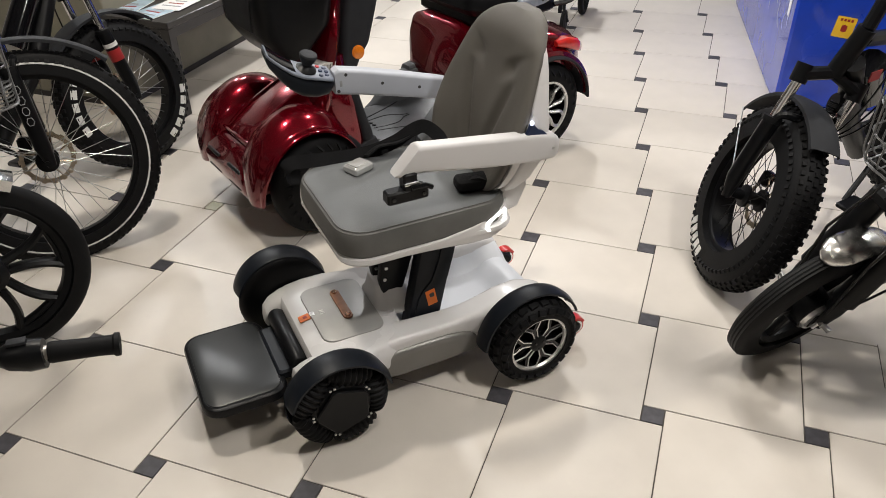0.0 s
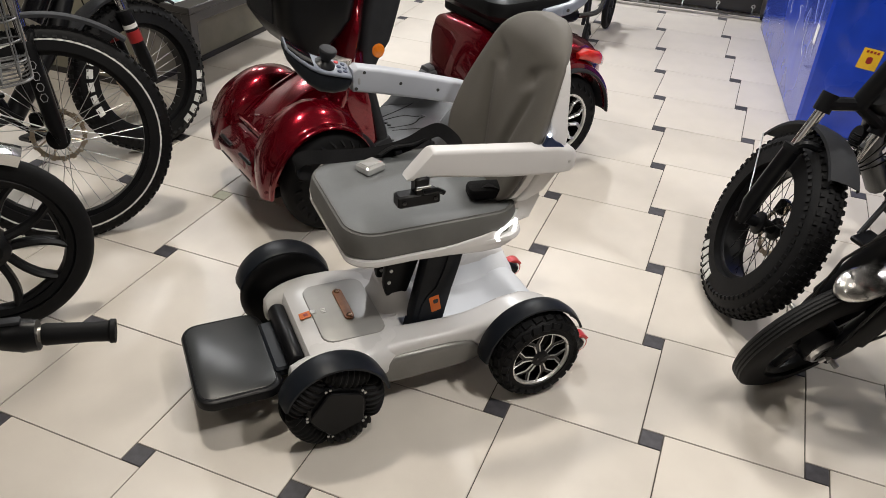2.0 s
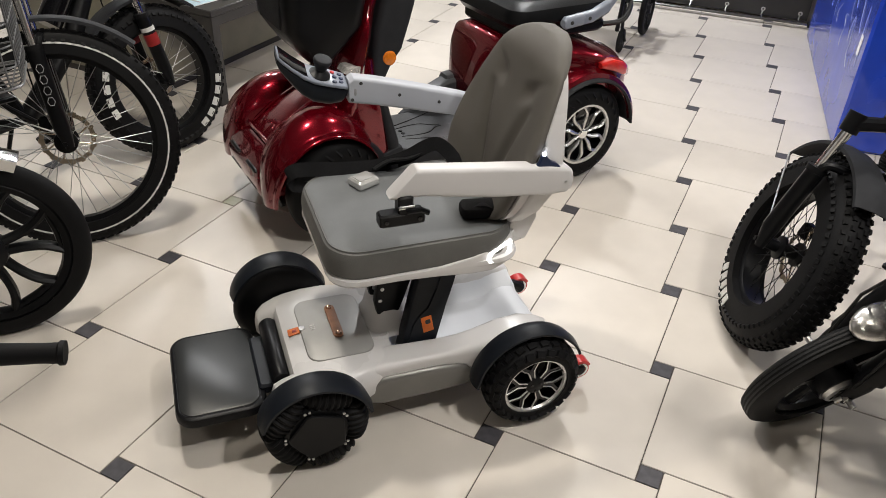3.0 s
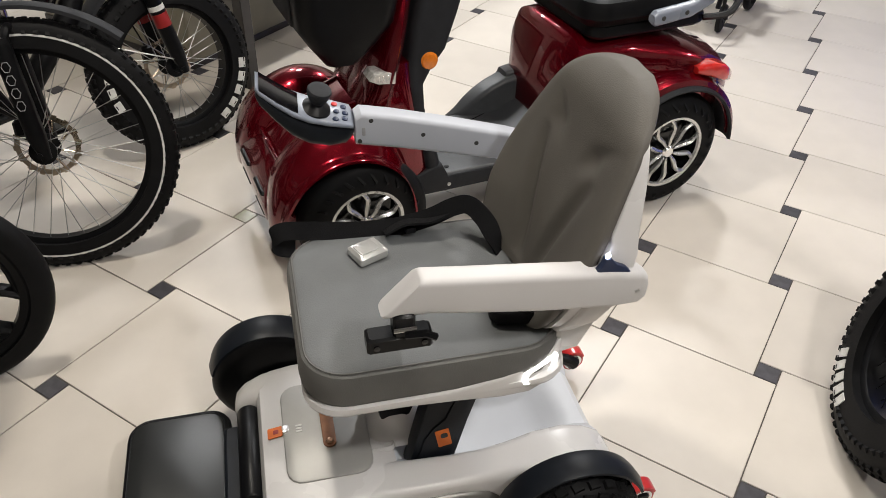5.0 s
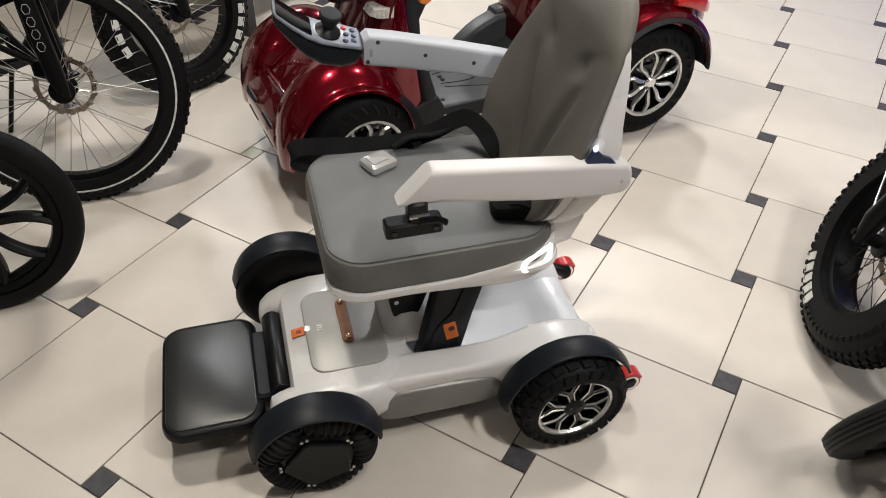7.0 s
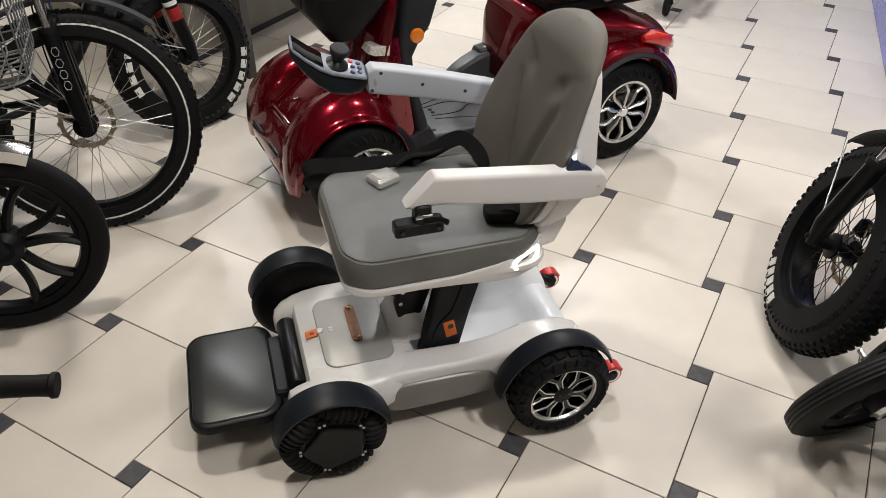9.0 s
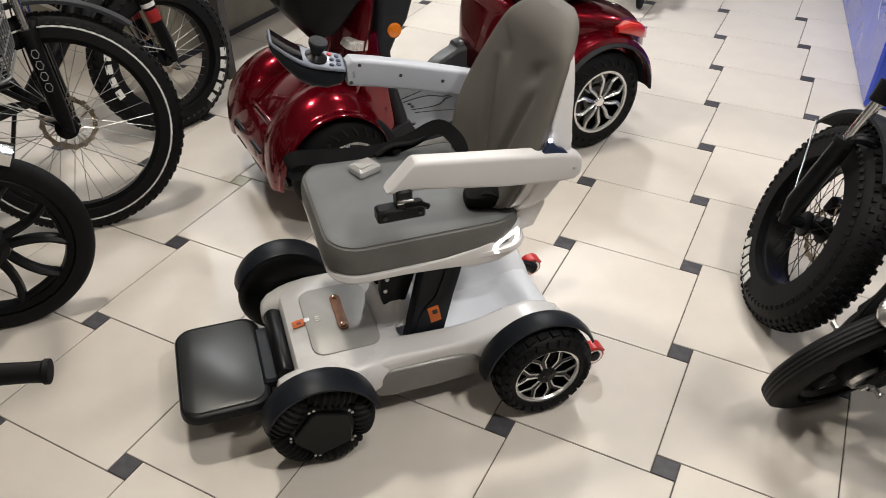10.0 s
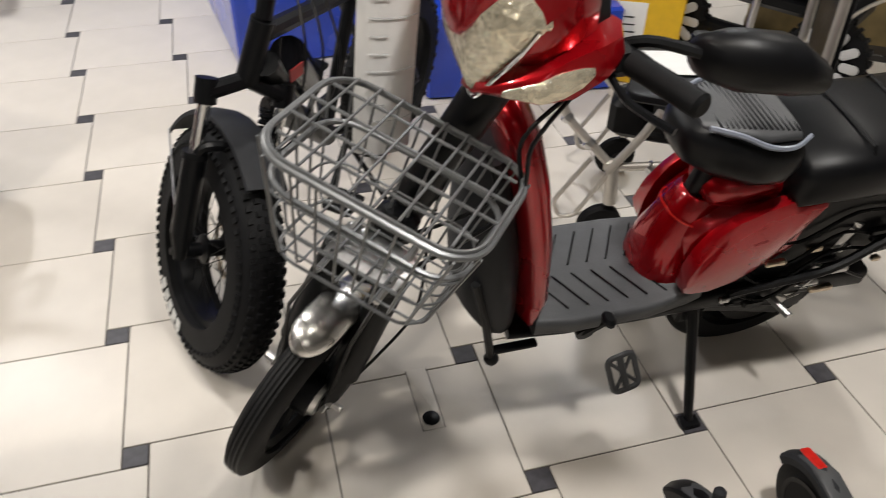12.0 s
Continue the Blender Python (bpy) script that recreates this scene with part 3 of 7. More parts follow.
def rear_wheel(side):
    m = pose(-0.190, side * 0.262, 0.129) @ (Matrix.Identity(4) if side > 0 else turn("Z", 180))
    wheel = part("wheel", G().lathe([(0.086, -0.034), (0.090, 0.036), (0.084, 0.036), (0.078, 0.03), (0.078, 0.0), (0.0, -0.004), (0.0, -0.034)], 44), BLACK, chair, "black alloy rear wheel with silver spoke edges", m=m)
    add_tyre(wheel, 0.123, 0.043, 0.086, 24, (0.024, 0.0185, 0.0055), 5, 10)
    part("rim_edge", G().lathe([(0.084, 0.033), (0.088, 0.0385), (0.080, 0.0385), (0.077, 0.032)], 44, closed=True), ALU, wheel, "machined silver rim edge")
    for i in range(6):
        a = 60.0 * i + 12
        g = G()
        p = lambda r, d: (r * math.cos(radians(a + d)), 0.033, r * math.sin(radians(a + d)))
        g.tube([p(0.024, -13), p(0.050, -9), p(0.081, -21)], 0.0021, 5)
        g.tube([p(0.024, 13), p(0.050, 9), p(0.081, 21)], 0.0021, 5)
        part("spoke", g, ALU, wheel, "silver-edged forked spoke")
        b = G().prism([(0.024, -0.006), (0.05, -0.009), (0.08, -0.028), (0.08, -0.02), (0.055, 0.0), (0.08, 0.02), (0.08, 0.028), (0.05, 0.009), (0.024, 0.006)], -0.032, -0.020, turn("Y", -a) @ turn("X", 90))
        part("spoke_web", b, BLACK_GLOSS, wheel)
    part("hub_cap", G().lathe([(0.0, 0.040), (0.018, 0.039), (0.025, 0.034), (0.025, 0.0)], 24), BLACK, wheel)
    for i in range(3):
        a = radians(120 * i + 30)
        part("bolt", G().lathe([(0.0, 0.0015), (0.004, 0.001), (0.004, -0.001)], 8), BLACK_GLOSS, wheel, m=shift(0.014 * math.cos(a), 0.040, 0.014 * math.sin(a)))
    part("fender", fender_arc(0.149, 0.028, 4, 158, 0.008, 0.005, 30) if side > 0 else fender_arc(0.149, 0.028, 22, 176, 0.008, 0.005, 30), NAVY, chair, "black plastic wheel fender", m=m @ shift(0.004 * side, -0.012, 0))


for s in (1, -1):
    omni_wheel(s)
    rear_wheel(s)
    # anti-tip wheel
    part("anti_tip_arm", G().tube([(-0.25, s * 0.16, 0.10), (-0.32, s * 0.180, 0.094), (-0.358, s * 0.182, 0.072), (-0.372, s * 0.184, 0.058)], [0.012, 0.012, 0.016, 0.018], 10), BLACK, chair, "black anti-tip fork")
    cap = part("anti_tip_wheel", G().lathe([(0.0, -0.013), (0.027, -0.013), (0.030, -0.006), (0.030, 0.006), (0.027, 0.013), (0.0, 0.013)], 28), RED_PLASTIC, chair, "small red anti-tip wheel", m=pose(-0.372, s * 0.2, 0.058))
    part("hub", G().lathe([(0.0, 0.019), (0.012, 0.018), (0.016, 0.0145), (0.016, -0.0145), (0.012, -0.018), (0.0, -0.019)], 18), BLACK, cap)
    part("ring", G().lathe([(0.017, 0.0142), (0.020, 0.0155), (0.023, 0.0142)], 24), CHROME, cap)
    part("anti_tip_cover", G().lathe([(0.033, -0.015), (0.033, 0.015), (0.027, 0.016), (0.027, -0.016)], 14, a0=20, a1=150, closed=True), RED_PLASTIC, chair, m=pose(-0.372, s * 0.2, 0.058))

# lift column, linkage
def slant(x0, x1, z0, z1, dx0, dx1, y0, y1, e=0.006):
    """A leaning block: its x span at the foot and at the top."""
    return G().loft([rrect(x1 - x0, y1 - y0, e, z0, 3, (x0 + x1) / 2, (y0 + y1) / 2), rrect(dx1 - dx0, y1 - y0, e, z1, 3, (dx0 + dx1) / 2, (y0 + y1) / 2)])


col = part("lift_column", slant(0.014, 0.112, 0.13, 0.47, -0.062, 0.040, 0.052, 0.102, 0.012), NAVY, chair, "dark slate lift column")
part("column_cover", G().loft([rrect(x1 - x0, 0.006, 0.0028, z, 3, (x0 + x1) / 2, 0.1035) for z, x0, x1 in ((0.175, 0.016, 0.088), (0.235, 0.004, 0.074), (0.262, -0.006, 0.058), (0.285, -0.014, 0.034), (0.345, -0.030, 0.012), (0.46, -0.056, -0.014))]), NAVY, col, "raised column cover")
part("warning_label", G().slab(0.028, 0.05, 0, 0.001, 0.002, 0.0004), ORANGE_TAG, col, "orange warning label", m=pose(0.036, 0.107, 0.235, -90, 0, 0) @ turn("Z", 11))
part("warning_sign", G().slab(0.014, 0.014, 0, 0.001, 0.004, 0.0004), INK, col, m=pose(0.035, 0.1082, 0.243, -90, 0, 0) @ turn("Z", 11))
for y in (-0.030, 0.030):
    part("link_arm", G().loft([rrect(dx, 0.026, 0.008, z, 3, x, y) for x, z, dx in ((0.120, 0.24, 0.060), (0.116, 0.28, 0.080), (0.105, 0.33, 0.090), (0.085, 0.40, 0.095), (0.06, 0.47, 0.09))]), BLACK, chair, "black perforated lift link")
    for bx, z in ((0.142, 0.285), (0.136, 0.32), (0.124, 0.355), (0.112, 0.39)):
        part("link_bolt", G().lathe([(0.0, 0.003), (0.005, 0.002), (0.005, -0.001)], 8), STEEL, chair, m=pose(bx, y + 0.0135, z))
part("link_collar", G().loft([rrect(dx, dy, 0.03, z, 6, x, -0.012) for z, x, dx, dy in ((0.185, 0.105, 0.150, 0.165), (0.198, 0.110, 0.125, 0.150), (0.215, 0.114, 0.105, 0.132), (0.24, 0.118, 0.090, 0.115), (0.258, 0.120, 0.082, 0.105), (0.262, 0.120, 0.074, 0.095))]), WHITE, chair, "white collar round the lift link", angle=50)

# seat
g = G()
rings = []
for z, gx, gy, r in ((0.446, 0.34, 0.28, 0.05), (0.450, 0.428, 0.370, 0.06), (0.455, 0.458, 0.400, 0.064), (0.461, 0.463, 0.405, 0.066), (0.470, 0.460, 0.402, 0.07), (0.473, 0.444, 0.386, 0.07)):
    rings.append(rrect(gx, gy, r, z, 7, 0.062, 0))
part("seat_pan", g.loft(rings), WHITE, chair, "glossy white seat pan")
g = G()
rings = []
for z, gx, gy, r in ((0.469, 0.436, 0.378, 0.07), (0.474, 0.450, 0.392, 0.078), (0.492, 0.455, 0.397, 0.08), (0.514, 0.453, 0.394, 0.08), (0.526, 0.449, 0.390, 0.08), (0.534, 0.443, 0.384, 0.078), (0.5385, 0.428, 0.369, 0.07)):
    rings.append(rrect(gx, gy, r, z, 8, 0.068, 0))
cush = part("seat_cushion", g.loft(rings), SEAT_SIDE, chair, "dark grey leatherette seat cushion")
g = G()
rings = [rrect(gx, gy, r, z, 8, 0.068, 0) for z, gx, gy, r in ((0.5375, 0.429, 0.370, 0.07), (0.5405, 0.418, 0.36, 0.066), (0.5425, 0.34, 0.28, 0.05), (0.541, 0.2, 0.16, 0.03))]
part("top_panel", g.loft(rings), SEAT_GREY, cush, "grey leatherette top panel")
part("seam", G().tube(rrect(0.431, 0.372, 0.071, 0.5385, 8, 0.068, 0), 0.0016, 5, closed=True), SEAT_SIDE, cush)
for s in (1, -1):
    g = G()
    rings = [section(x, *sorted((s * (y - 0.012), s * y)), z0, z1, 0.005, 4) for x, y, z0, z1 in ((0.20, 0.2000, 0.455, 0.468), (0.12, 0.2010, 0.452, 0.470), (0.04, 0.2015, 0.447, 0.474), (-0.04, 0.2015, 0.439, 0.486), (-0.09, 0.197, 0.436, 0.503), (-0.13, 0.183, 0.440, 0.512), (-0.155, 0.158, 0.452, 0.516))]
    wing = part("seat_wing", g.loft(rings), WHITE, chair, "white seat side wing with light")
    pts = fillet([(-0.078, s * 0.2000, 0.463), (-0.080, s * 0.1998, 0.487), (-0.118, s * 0.1895, 0.500), (-0.142, s * 0.175, 0.500), (-0.140, s * 0.176, 0.474), (-0.116, s * 0.190, 0.463)], 0.01, True)
    part("marker_light", G().tube(pts, 0.0048, 6, closed=True), LED, wing, "lit white marker light loop")

# backrest: a shell and a cushion, lofted up the leaning back
def back_face(z):
    """The middle of the back cushion's front."""
    return -0.198 - 0.29 * (z - 0.80)


def back_hollow(z):
    """How far the back's sides stand forward of its middle; above, they fall away."""
    return -0.010 + 0.052 * max(0.0, min(1.0, (0.90 - z) / 0.26))


def back_ring(z, w, front, back, bulge=0.0):
    x = back_face(z) - 0.030 - 0.008 * max(0.0, min(1.0, (z - 0.70) / 0.12))
    pts = []
    for i in range(44):
        a = 2 * math.pi * i / 44
        c, s_ = math.cos(a), math.sin(a)
        yy = w * math.copysign(abs(s_) ** 0.55, s_)
        xx = (front if c > 0 else back) * math.copysign(abs(c) ** 0.6, c)
        if c > 0 and bulge:
            xx += bulge * (abs(yy / w) ** 2 - 0.4) * c
        pts.append((x + xx + back_hollow(z) * (yy / w) ** 2 * 0.8 - 0.034 * max(0.0, (z - 0.868) / 0.066) ** 2, yy, z))
    return pts


BACKS = [(p.z, p.y) for p in smooth([(0, 0.150, 0.545), (0, 0.170, 0.56), (0, 0.190, 0.60), (0, 0.202, 0.65), (0, 0.205, 0.70), (0, 0.200, 0.74), (0, 0.190, 0.78), (0, 0.178, 0.82), (0, 0.164, 0.86), (0, 0.143, 0.892), (0, 0.114, 0.914), (0, 0.078, 0.928), (0, 0.034, 0.936)], 3)]
def pressed(y, z):
    """Depth of the pattern pressed into the back cushion: two long flutes and two short scoops."""
    d = 0.0
    for s_ in (1, -1):
        if 0.56 < z < 0.80:
            k = (z - 0.56) / 0.24
            line = s_ * (0.030 + 0.075 * k)
            d += 0.016 * math.sin(math.pi * min(1.0, k * 1.02)) ** 0.5 * math.exp(-((y - line) / 0.019) ** 2)
        k = (z - 0.815) / 0.032
        if abs(k) < 1.6:
            line = s_ * (0.075 + 0.030 * abs(k) * k)
            d += 0.012 * math.exp(-k * k * (2.4 if k < 0 else 0.9)) * math.exp(-((y - line) / 0.026) ** 2)
        d -= 0.007 * math.exp(-((y - s_ * 0.075) / 0.055) ** 2 - ((z - 0.70) / 0.09) ** 2)
    return d


def cushion_ring(z, w):
    x = back_face(z)
    hollow = back_hollow(z)
    roll = 0.012 + 0.010 * max(0.0, min(1.0, (0.84 - z) / 0.20))
    drop = 0.030 * max(0.0, (z - 0.875) / 0.061) ** 2
    half = [(-0.82 + 1.64 * i / 44, 0.0) for i in range(45)]
    turned = [(0.82 + 0.18 * math.sin(math.pi / 20 * k), 1 - math.cos(math.pi / 20 * k)) for k in range(1, 11)]
    across = [(-q, e) for q, e in reversed(turned)] + half + turned
    pts = [(x + hollow * q * q - roll * e - drop - pressed(w * q, z) * (1 - abs(q) ** 4), w * q, z) for q, e in across]
    side = x + hollow - roll - drop
    return pts + [(side - 0.010, w * 0.985, z), (side - 0.015, w * 0.93, z), (x - 0.036 - drop, 0.0, z), (side - 0.015, -w * 0.93, z), (side - 0.010, -w * 0.985, z)]


BACKS_FINE = [(p.z, p.y) for p in smooth([(0, w, z) for z, w in BACKS], 2)]
part("back_cushion", G().loft([cushion_ring(z, w) for z, w in BACKS_FINE]), BACK, chair, "taupe leatherette back cushion with pressed flutes", angle=60)
g = G().loft([back_ring(z, w + 0.003 - 0.030 * max(0.0, min(1.0, (z - 0.72) / 0.13)) ** 1.5 - 0.10 * max(0.0, z - 0.86), 0.010, 0.034 * max(0.3, min(1.0, (0.88 - z) / 0.14)) + 0.030 * max(0.0, (0.80 - z) / 0.24)) for z, w in BACKS[1:] if z < 0.855])
part("back_shell", g, WHITE, chair, "white back shell", angle=60)
for s in (1, -1):
    part("back_bracket", G().loft([section(x, *sorted((s * 0.10, s * 0.155)), z0, z1, 0.01, 4) for x, z0, z1 in ((-0.145, 0.47, 0.53), (-0.19, 0.48, 0.60), (-0.212, 0.53, 0.64))]), WHITE, chair)

for s in (1, -1):
    # shell wings that flare out to the armrest pivots
    part("shell_wing", G().loft([rrect(dx, dy, dy * 0.45, z, 5, x, s * y) for z, dx, dy, x, y in ((0.545, 0.04, 0.018, -0.155, 0.160), (0.58, 0.055, 0.026, -0.175, 0.180), (0.63, 0.062, 0.026, -0.195, 0.194), (0.68, 0.056, 0.022, -0.208, 0.198), (0.72, 0.046, 0.016, -0.217, 0.197), (0.76, 0.046, 0.010, -0.216, 0.191), (0.80, 0.034, 0.007, -0.226, 0.182), (0.84, 0.022, 0.005, -0.237, 0.169), (0.87, 0.012, 0.004, -0.245, 0.156), (0.895, 0.006, 0.003, -0.252, 0.137))]), WHITE, chair, "white shell wing", angle=60)
    # small lit marker on a dark bracket, between cushion and armrest
    jb = part("pivot_bracket", G().loft([rrect(dx, 0.012, 0.003, z, 4, x, s * 0.211) for z, x, dx in ((0.698, -0.197, 0.062), (0.710, -0.192, 0.048), (0.718, -0.187, 0.026), (0.722 if s < 0 else 0.731, -0.183, 0.010))]), BUTTON, chair, "dark blue pivot bracket")
    part("pivot_light", G().ball((-0.183, s * 0.212, 0.735 if s > 0 else 0.722), 0.0045, 0.0045, 0.005, 12), LED_BLUE, jb, "tiny lit white marker")
# armrests
def arm(side):
    """A boxy shell that rises forward, with a raked front end."""
    y = side * 0.203
    rings = []
    for x, z0, z1, wd, r in ((-0.262, 0.648, 0.676, 0.022, 0.010), (-0.257, 0.640, 0.688, 0.034, 0.012), (-0.245, 0.634, 0.698, 0.040, 0.012), (-0.20, 0.634, 0.706, 0.042, 0.011), (-0.08, 0.648, 0.720, 0.043, 0.010), (0.04, 0.667, 0.734, 0.043, 0.010), (0.096, 0.677, 0.741, 0.043, 0.010)):
        rings.append(section(x, y - wd / 2, y + wd / 2, z0, z1, r, 6))
    last = rings[-1]
    for out, k in ((0.006, 1.0), (0.012, 0.97), (0.014, 0.86)):
        rings.append([(0.096 + out + 0.058 * (0.5 - (p[2] - 0.709) / 0.064), y + (p[1] - y) * k, 0.710 + (p[2] - 0.709) * (0.3 + 0.7 * k)) for p in last])
    a = part("armrest", G().loft(rings), WHITE_SATIN, chair, "white plastic armrest", angle=50)
    part("screw", G().lathe([(0.0, 0.0015), (0.004, 0.001), (0.004, -0.002)], 12), STEEL, a, m=pose(-0.240, y + side * 0.0205, 0.664, 0, 0, 0 if side > 0 else 180))
    return a


arm(1)
# empty clamp under the left armrest
part("clamp_rail", G().box((0.142, 0.215, 0.634), (0.10, 0.034, 0.030), turn("Y", -0), 0.004), BLACK, chair, "empty black accessory clamp")
part("clamp_block", G().box((0.135, 0.215, 0.662), (0.034, 0.03, 0.05), e=0.004), BLACK, chair)
part("clamp_lever", G().tube([(0.135, 0.235, 0.655), (0.105, 0.243, 0.66), (0.09, 0.245, 0.652)], 0.006, 6), BLACK, chair)
for x in (0.105, 0.178):
    part("clamp_bolt", G().lathe([(0.0, 0.003), (0.005, 0.002), (0.005, -0.002)], 10), BLACK_GLOSS, chair, m=pose(x, 0.2325, 0.634))
part("clamp_pin", G().tube([(0.118, 0.233, 0.665), (0.152, 0.233, 0.665)], 0.004, 8), CHROME, chair)
# right armrest carries the controller
ra = G()
rings = []
for x, zc, h, wd in ((-0.262, 0.650, 0.030, 0.034), (-0.25, 0.655, 0.05, 0.044), (-0.18, 0.672, 0.064, 0.046), (-0.05, 0.706, 0.068, 0.048), (0.06, 0.733, 0.070, 0.048), (0.12, 0.745, 0.070, 0.048), (0.132, 0.742, 0.06, 0.044)):
    rings.append(section(x, -0.284 - wd / 2, -0.284 + wd / 2, zc - h / 2 - 0.020, zc + h / 2 - 0.020, 0.010, 6))
# white like the left arm; its blue-grey is painted-in daylight tint
right_arm = part("armrest", ra.loft(rings), ARM_SHADED, chair, "white plastic armrest with controller, cool shade put into its colour")
for x, z in ((0.102, 0.744), (0.0, 0.703), (-0.11, 0.672), (0.125, 0.702)):
    part("screw", G().lathe([(0.0, 0.0012), (0.0045, 0.001), (0.0045, -0.003)], 10), INK, right_arm, m=pose(x, -0.2600, z))
part("badge", G().slab(0.007, 0.018, 0, 0.001, 0.003, 0.0004), GREY_PRINT, right_arm, m=pose(0.117, -0.2600, 0.722, -90, 0, 0))
ctl = pose(0.140, -0.284, 0.745, -14, -13, 0)
con = part("controller", G().loft([section(x, -w, w, zb, zt, r, 6) for x, w, zb, zt, r in
           ((-0.010, 0.022, -0.036, -0.010, 0.010), (0.0, 0.031, -0.050, -0.002, 0.018), (0.03, 0.036, -0.060, 0.0, 0.022), (0.07, 0.037, -0.058, 0.002, 0.022), (0.105, 0.036, -0.040, 0.010, 0.018), (0.14, 0.033, -0.010, 0.026, 0.013), (0.172, 0.030, 0.022, 0.046, 0.009), (0.182, 0.025, 0.038, 0.054, 0.006))]), NAVY, chair, "joystick controller", m=ctl, angle=50)
part("face", G().loft([section(x, -w, w, z - 0.005, z + 0.005, 0.0045, 4) for x, w, z in ((-0.008, 0.024, -0.006), (0.0, 0.032, 0.0), (0.04, 0.036, 0.003), (0.08, 0.0365, 0.006), (0.11, 0.035, 0.014), (0.145, 0.032, 0.031), (0.176, 0.029, 0.050), (0.184, 0.024, 0.056))]), GREY_LIGHT, con, "blue-grey control face", angle=50)
part("screen", G().loft([section(x, -w, w, z - 0.002, z + 0.0045, 0.002, 3) for x, w, z in ((0.102, 0.028, 0.0145), (0.14, 0.028, 0.032), (0.178, 0.0255, 0.0545))]), BLACK_GLOSS, con, "dark glossy display")
part("joystick_boot", G().lathe([(0.029, 0.0), (0.028, 0.005), (0.018, 0.010), (0.013, 0.014), (0.012, 0.022), (0.0, 0.024)], 24, turn("X", 90)), BLACK, con, m=shift(0.067, 0, 0.008))
part("joystick_knob", G().lathe([(0.0, -0.002), (0.011, 0.0), (0.016, 0.008), (0.022, 0.020), (0.0235, 0.028), (0.0215, 0.032), (0.014, 0.034), (0.0, 0.033)], 24, turn("X", 90)), DARK_GREY, con, "dark grey joystick knob", m=shift(0.067, 0, 0.024))
for i, (x, y) in enumerate(((0.030, 0.022), (0.027, 0.0), (0.012, 0.016), (0.010, 0.0), (0.03, -0.02), (0.012, -0.017))):
    part("button", G().slab(0.012, 0.011, 0, 0.004, 0.005, 0.0015), BUTTON if i != 4 else RED_PLASTIC, con, "red button" if i == 4 else "dark blue button", m=pose(x, y, 0.0065 if x > 0.02 else 0.0045))
# seat belt
def ribbon(pts, w, up=(0, 0, 1), t=0.0022):
    pts = smooth(pts, 6)
    rings = []
    for i, p in enumerate(pts):
        d = (pts[min(i + 1, len(pts) - 1)] - pts[max(i - 1, 0)]).normalized()
        s_ = Vector(up) - d * d.dot(Vector(up))
        s_.normalize()
        n = d.cross(s_)
        rings.append([p + s_ * w / 2 + n * t, p - s_ * w / 2 + n * t, p - s_ * w / 2 - n * t, p + s_ * w / 2 - n * t])
    return G().loft(rings)


belt = part("seat_belt", ribbon([(-0.112, -0.070, 0.540), (-0.100, -0.078, 0.570), (-0.085, -0.098, 0.600), (-0.062, -0.128, 0.616), (-0.035, -0.148, 0.602), (0.01, -0.163, 0.572), (0.08, -0.172, 0.553), (0.16, -0.178, 0.552), (0.24, -0.188, 0.556), (0.292, -0.196, 0.556), (0.312, -0.20, 0.538), (0.30, -0.205, 0.512), (0.272, -0.205, 0.505)], 0.036, (0.0, -0.55, 0.83)), WEB, chair, "black webbing seat belt")
part("belt_keeper", G().slab(0.02, 0.056, 0, 0.012, 0.004, 0.002), BLACK, chair, m=pose(0.05, -0.168, 0.549, 10, 0, 4))
part("belt_fold", ribbon([(0.10, -0.150, 0.556), (0.06, -0.155, 0.572), (0.01, -0.15, 0.575), (-0.03, -0.16, 0.583)], 0.034, (0.1, 0.9, 0.3)), WEB, chair)
buckle = part("buckle", G().loft([rrect(0.060, 0.050, 0.005, 0.0, 4), rrect(0.064, 0.054, 0.006, 0.006, 4), rrect(0.062, 0.052, 0.006, 0.015, 4), rrect(0.052, 0.040, 0.005, 0.020, 4)]), BUCKLE, chair, "silver seat belt buckle", m=pose(0.140, -0.106, 0.5435, 0, 0, 24))
part("lid", G().slab(0.040, 0.036, 0.0195, 0.0225, 0.004, 0.001), BUCKLE, buckle, m=pose(0.004, 0, 0))
part("belt_pouch", G().slab(0.10, 0.06, 0.543, 0.575, 0.018, 0.01), WEB, chair, "black belt end bundled on the seat", m=pose(-0.085, 0.115, 0, 0, 0, -12))
part("belt_end", ribbon([(-0.155, 0.15, 0.545), (-0.13, 0.14, 0.556), (-0.09, 0.12, 0.574), (-0.05, 0.10, 0.56)], 0.04, (0.3, 0.9, 0.2)), WEB, chair)

rng = random.Random(7)
# ---------------------------------------------------------------- the red mobility scooter
scoot = thing("mobility_scooter", "dark red metallic four-wheel mobility scooter, parked on tiles", "mobility scooter", pose(-1.150, 1.133, 0, 0, 0, -124.1))


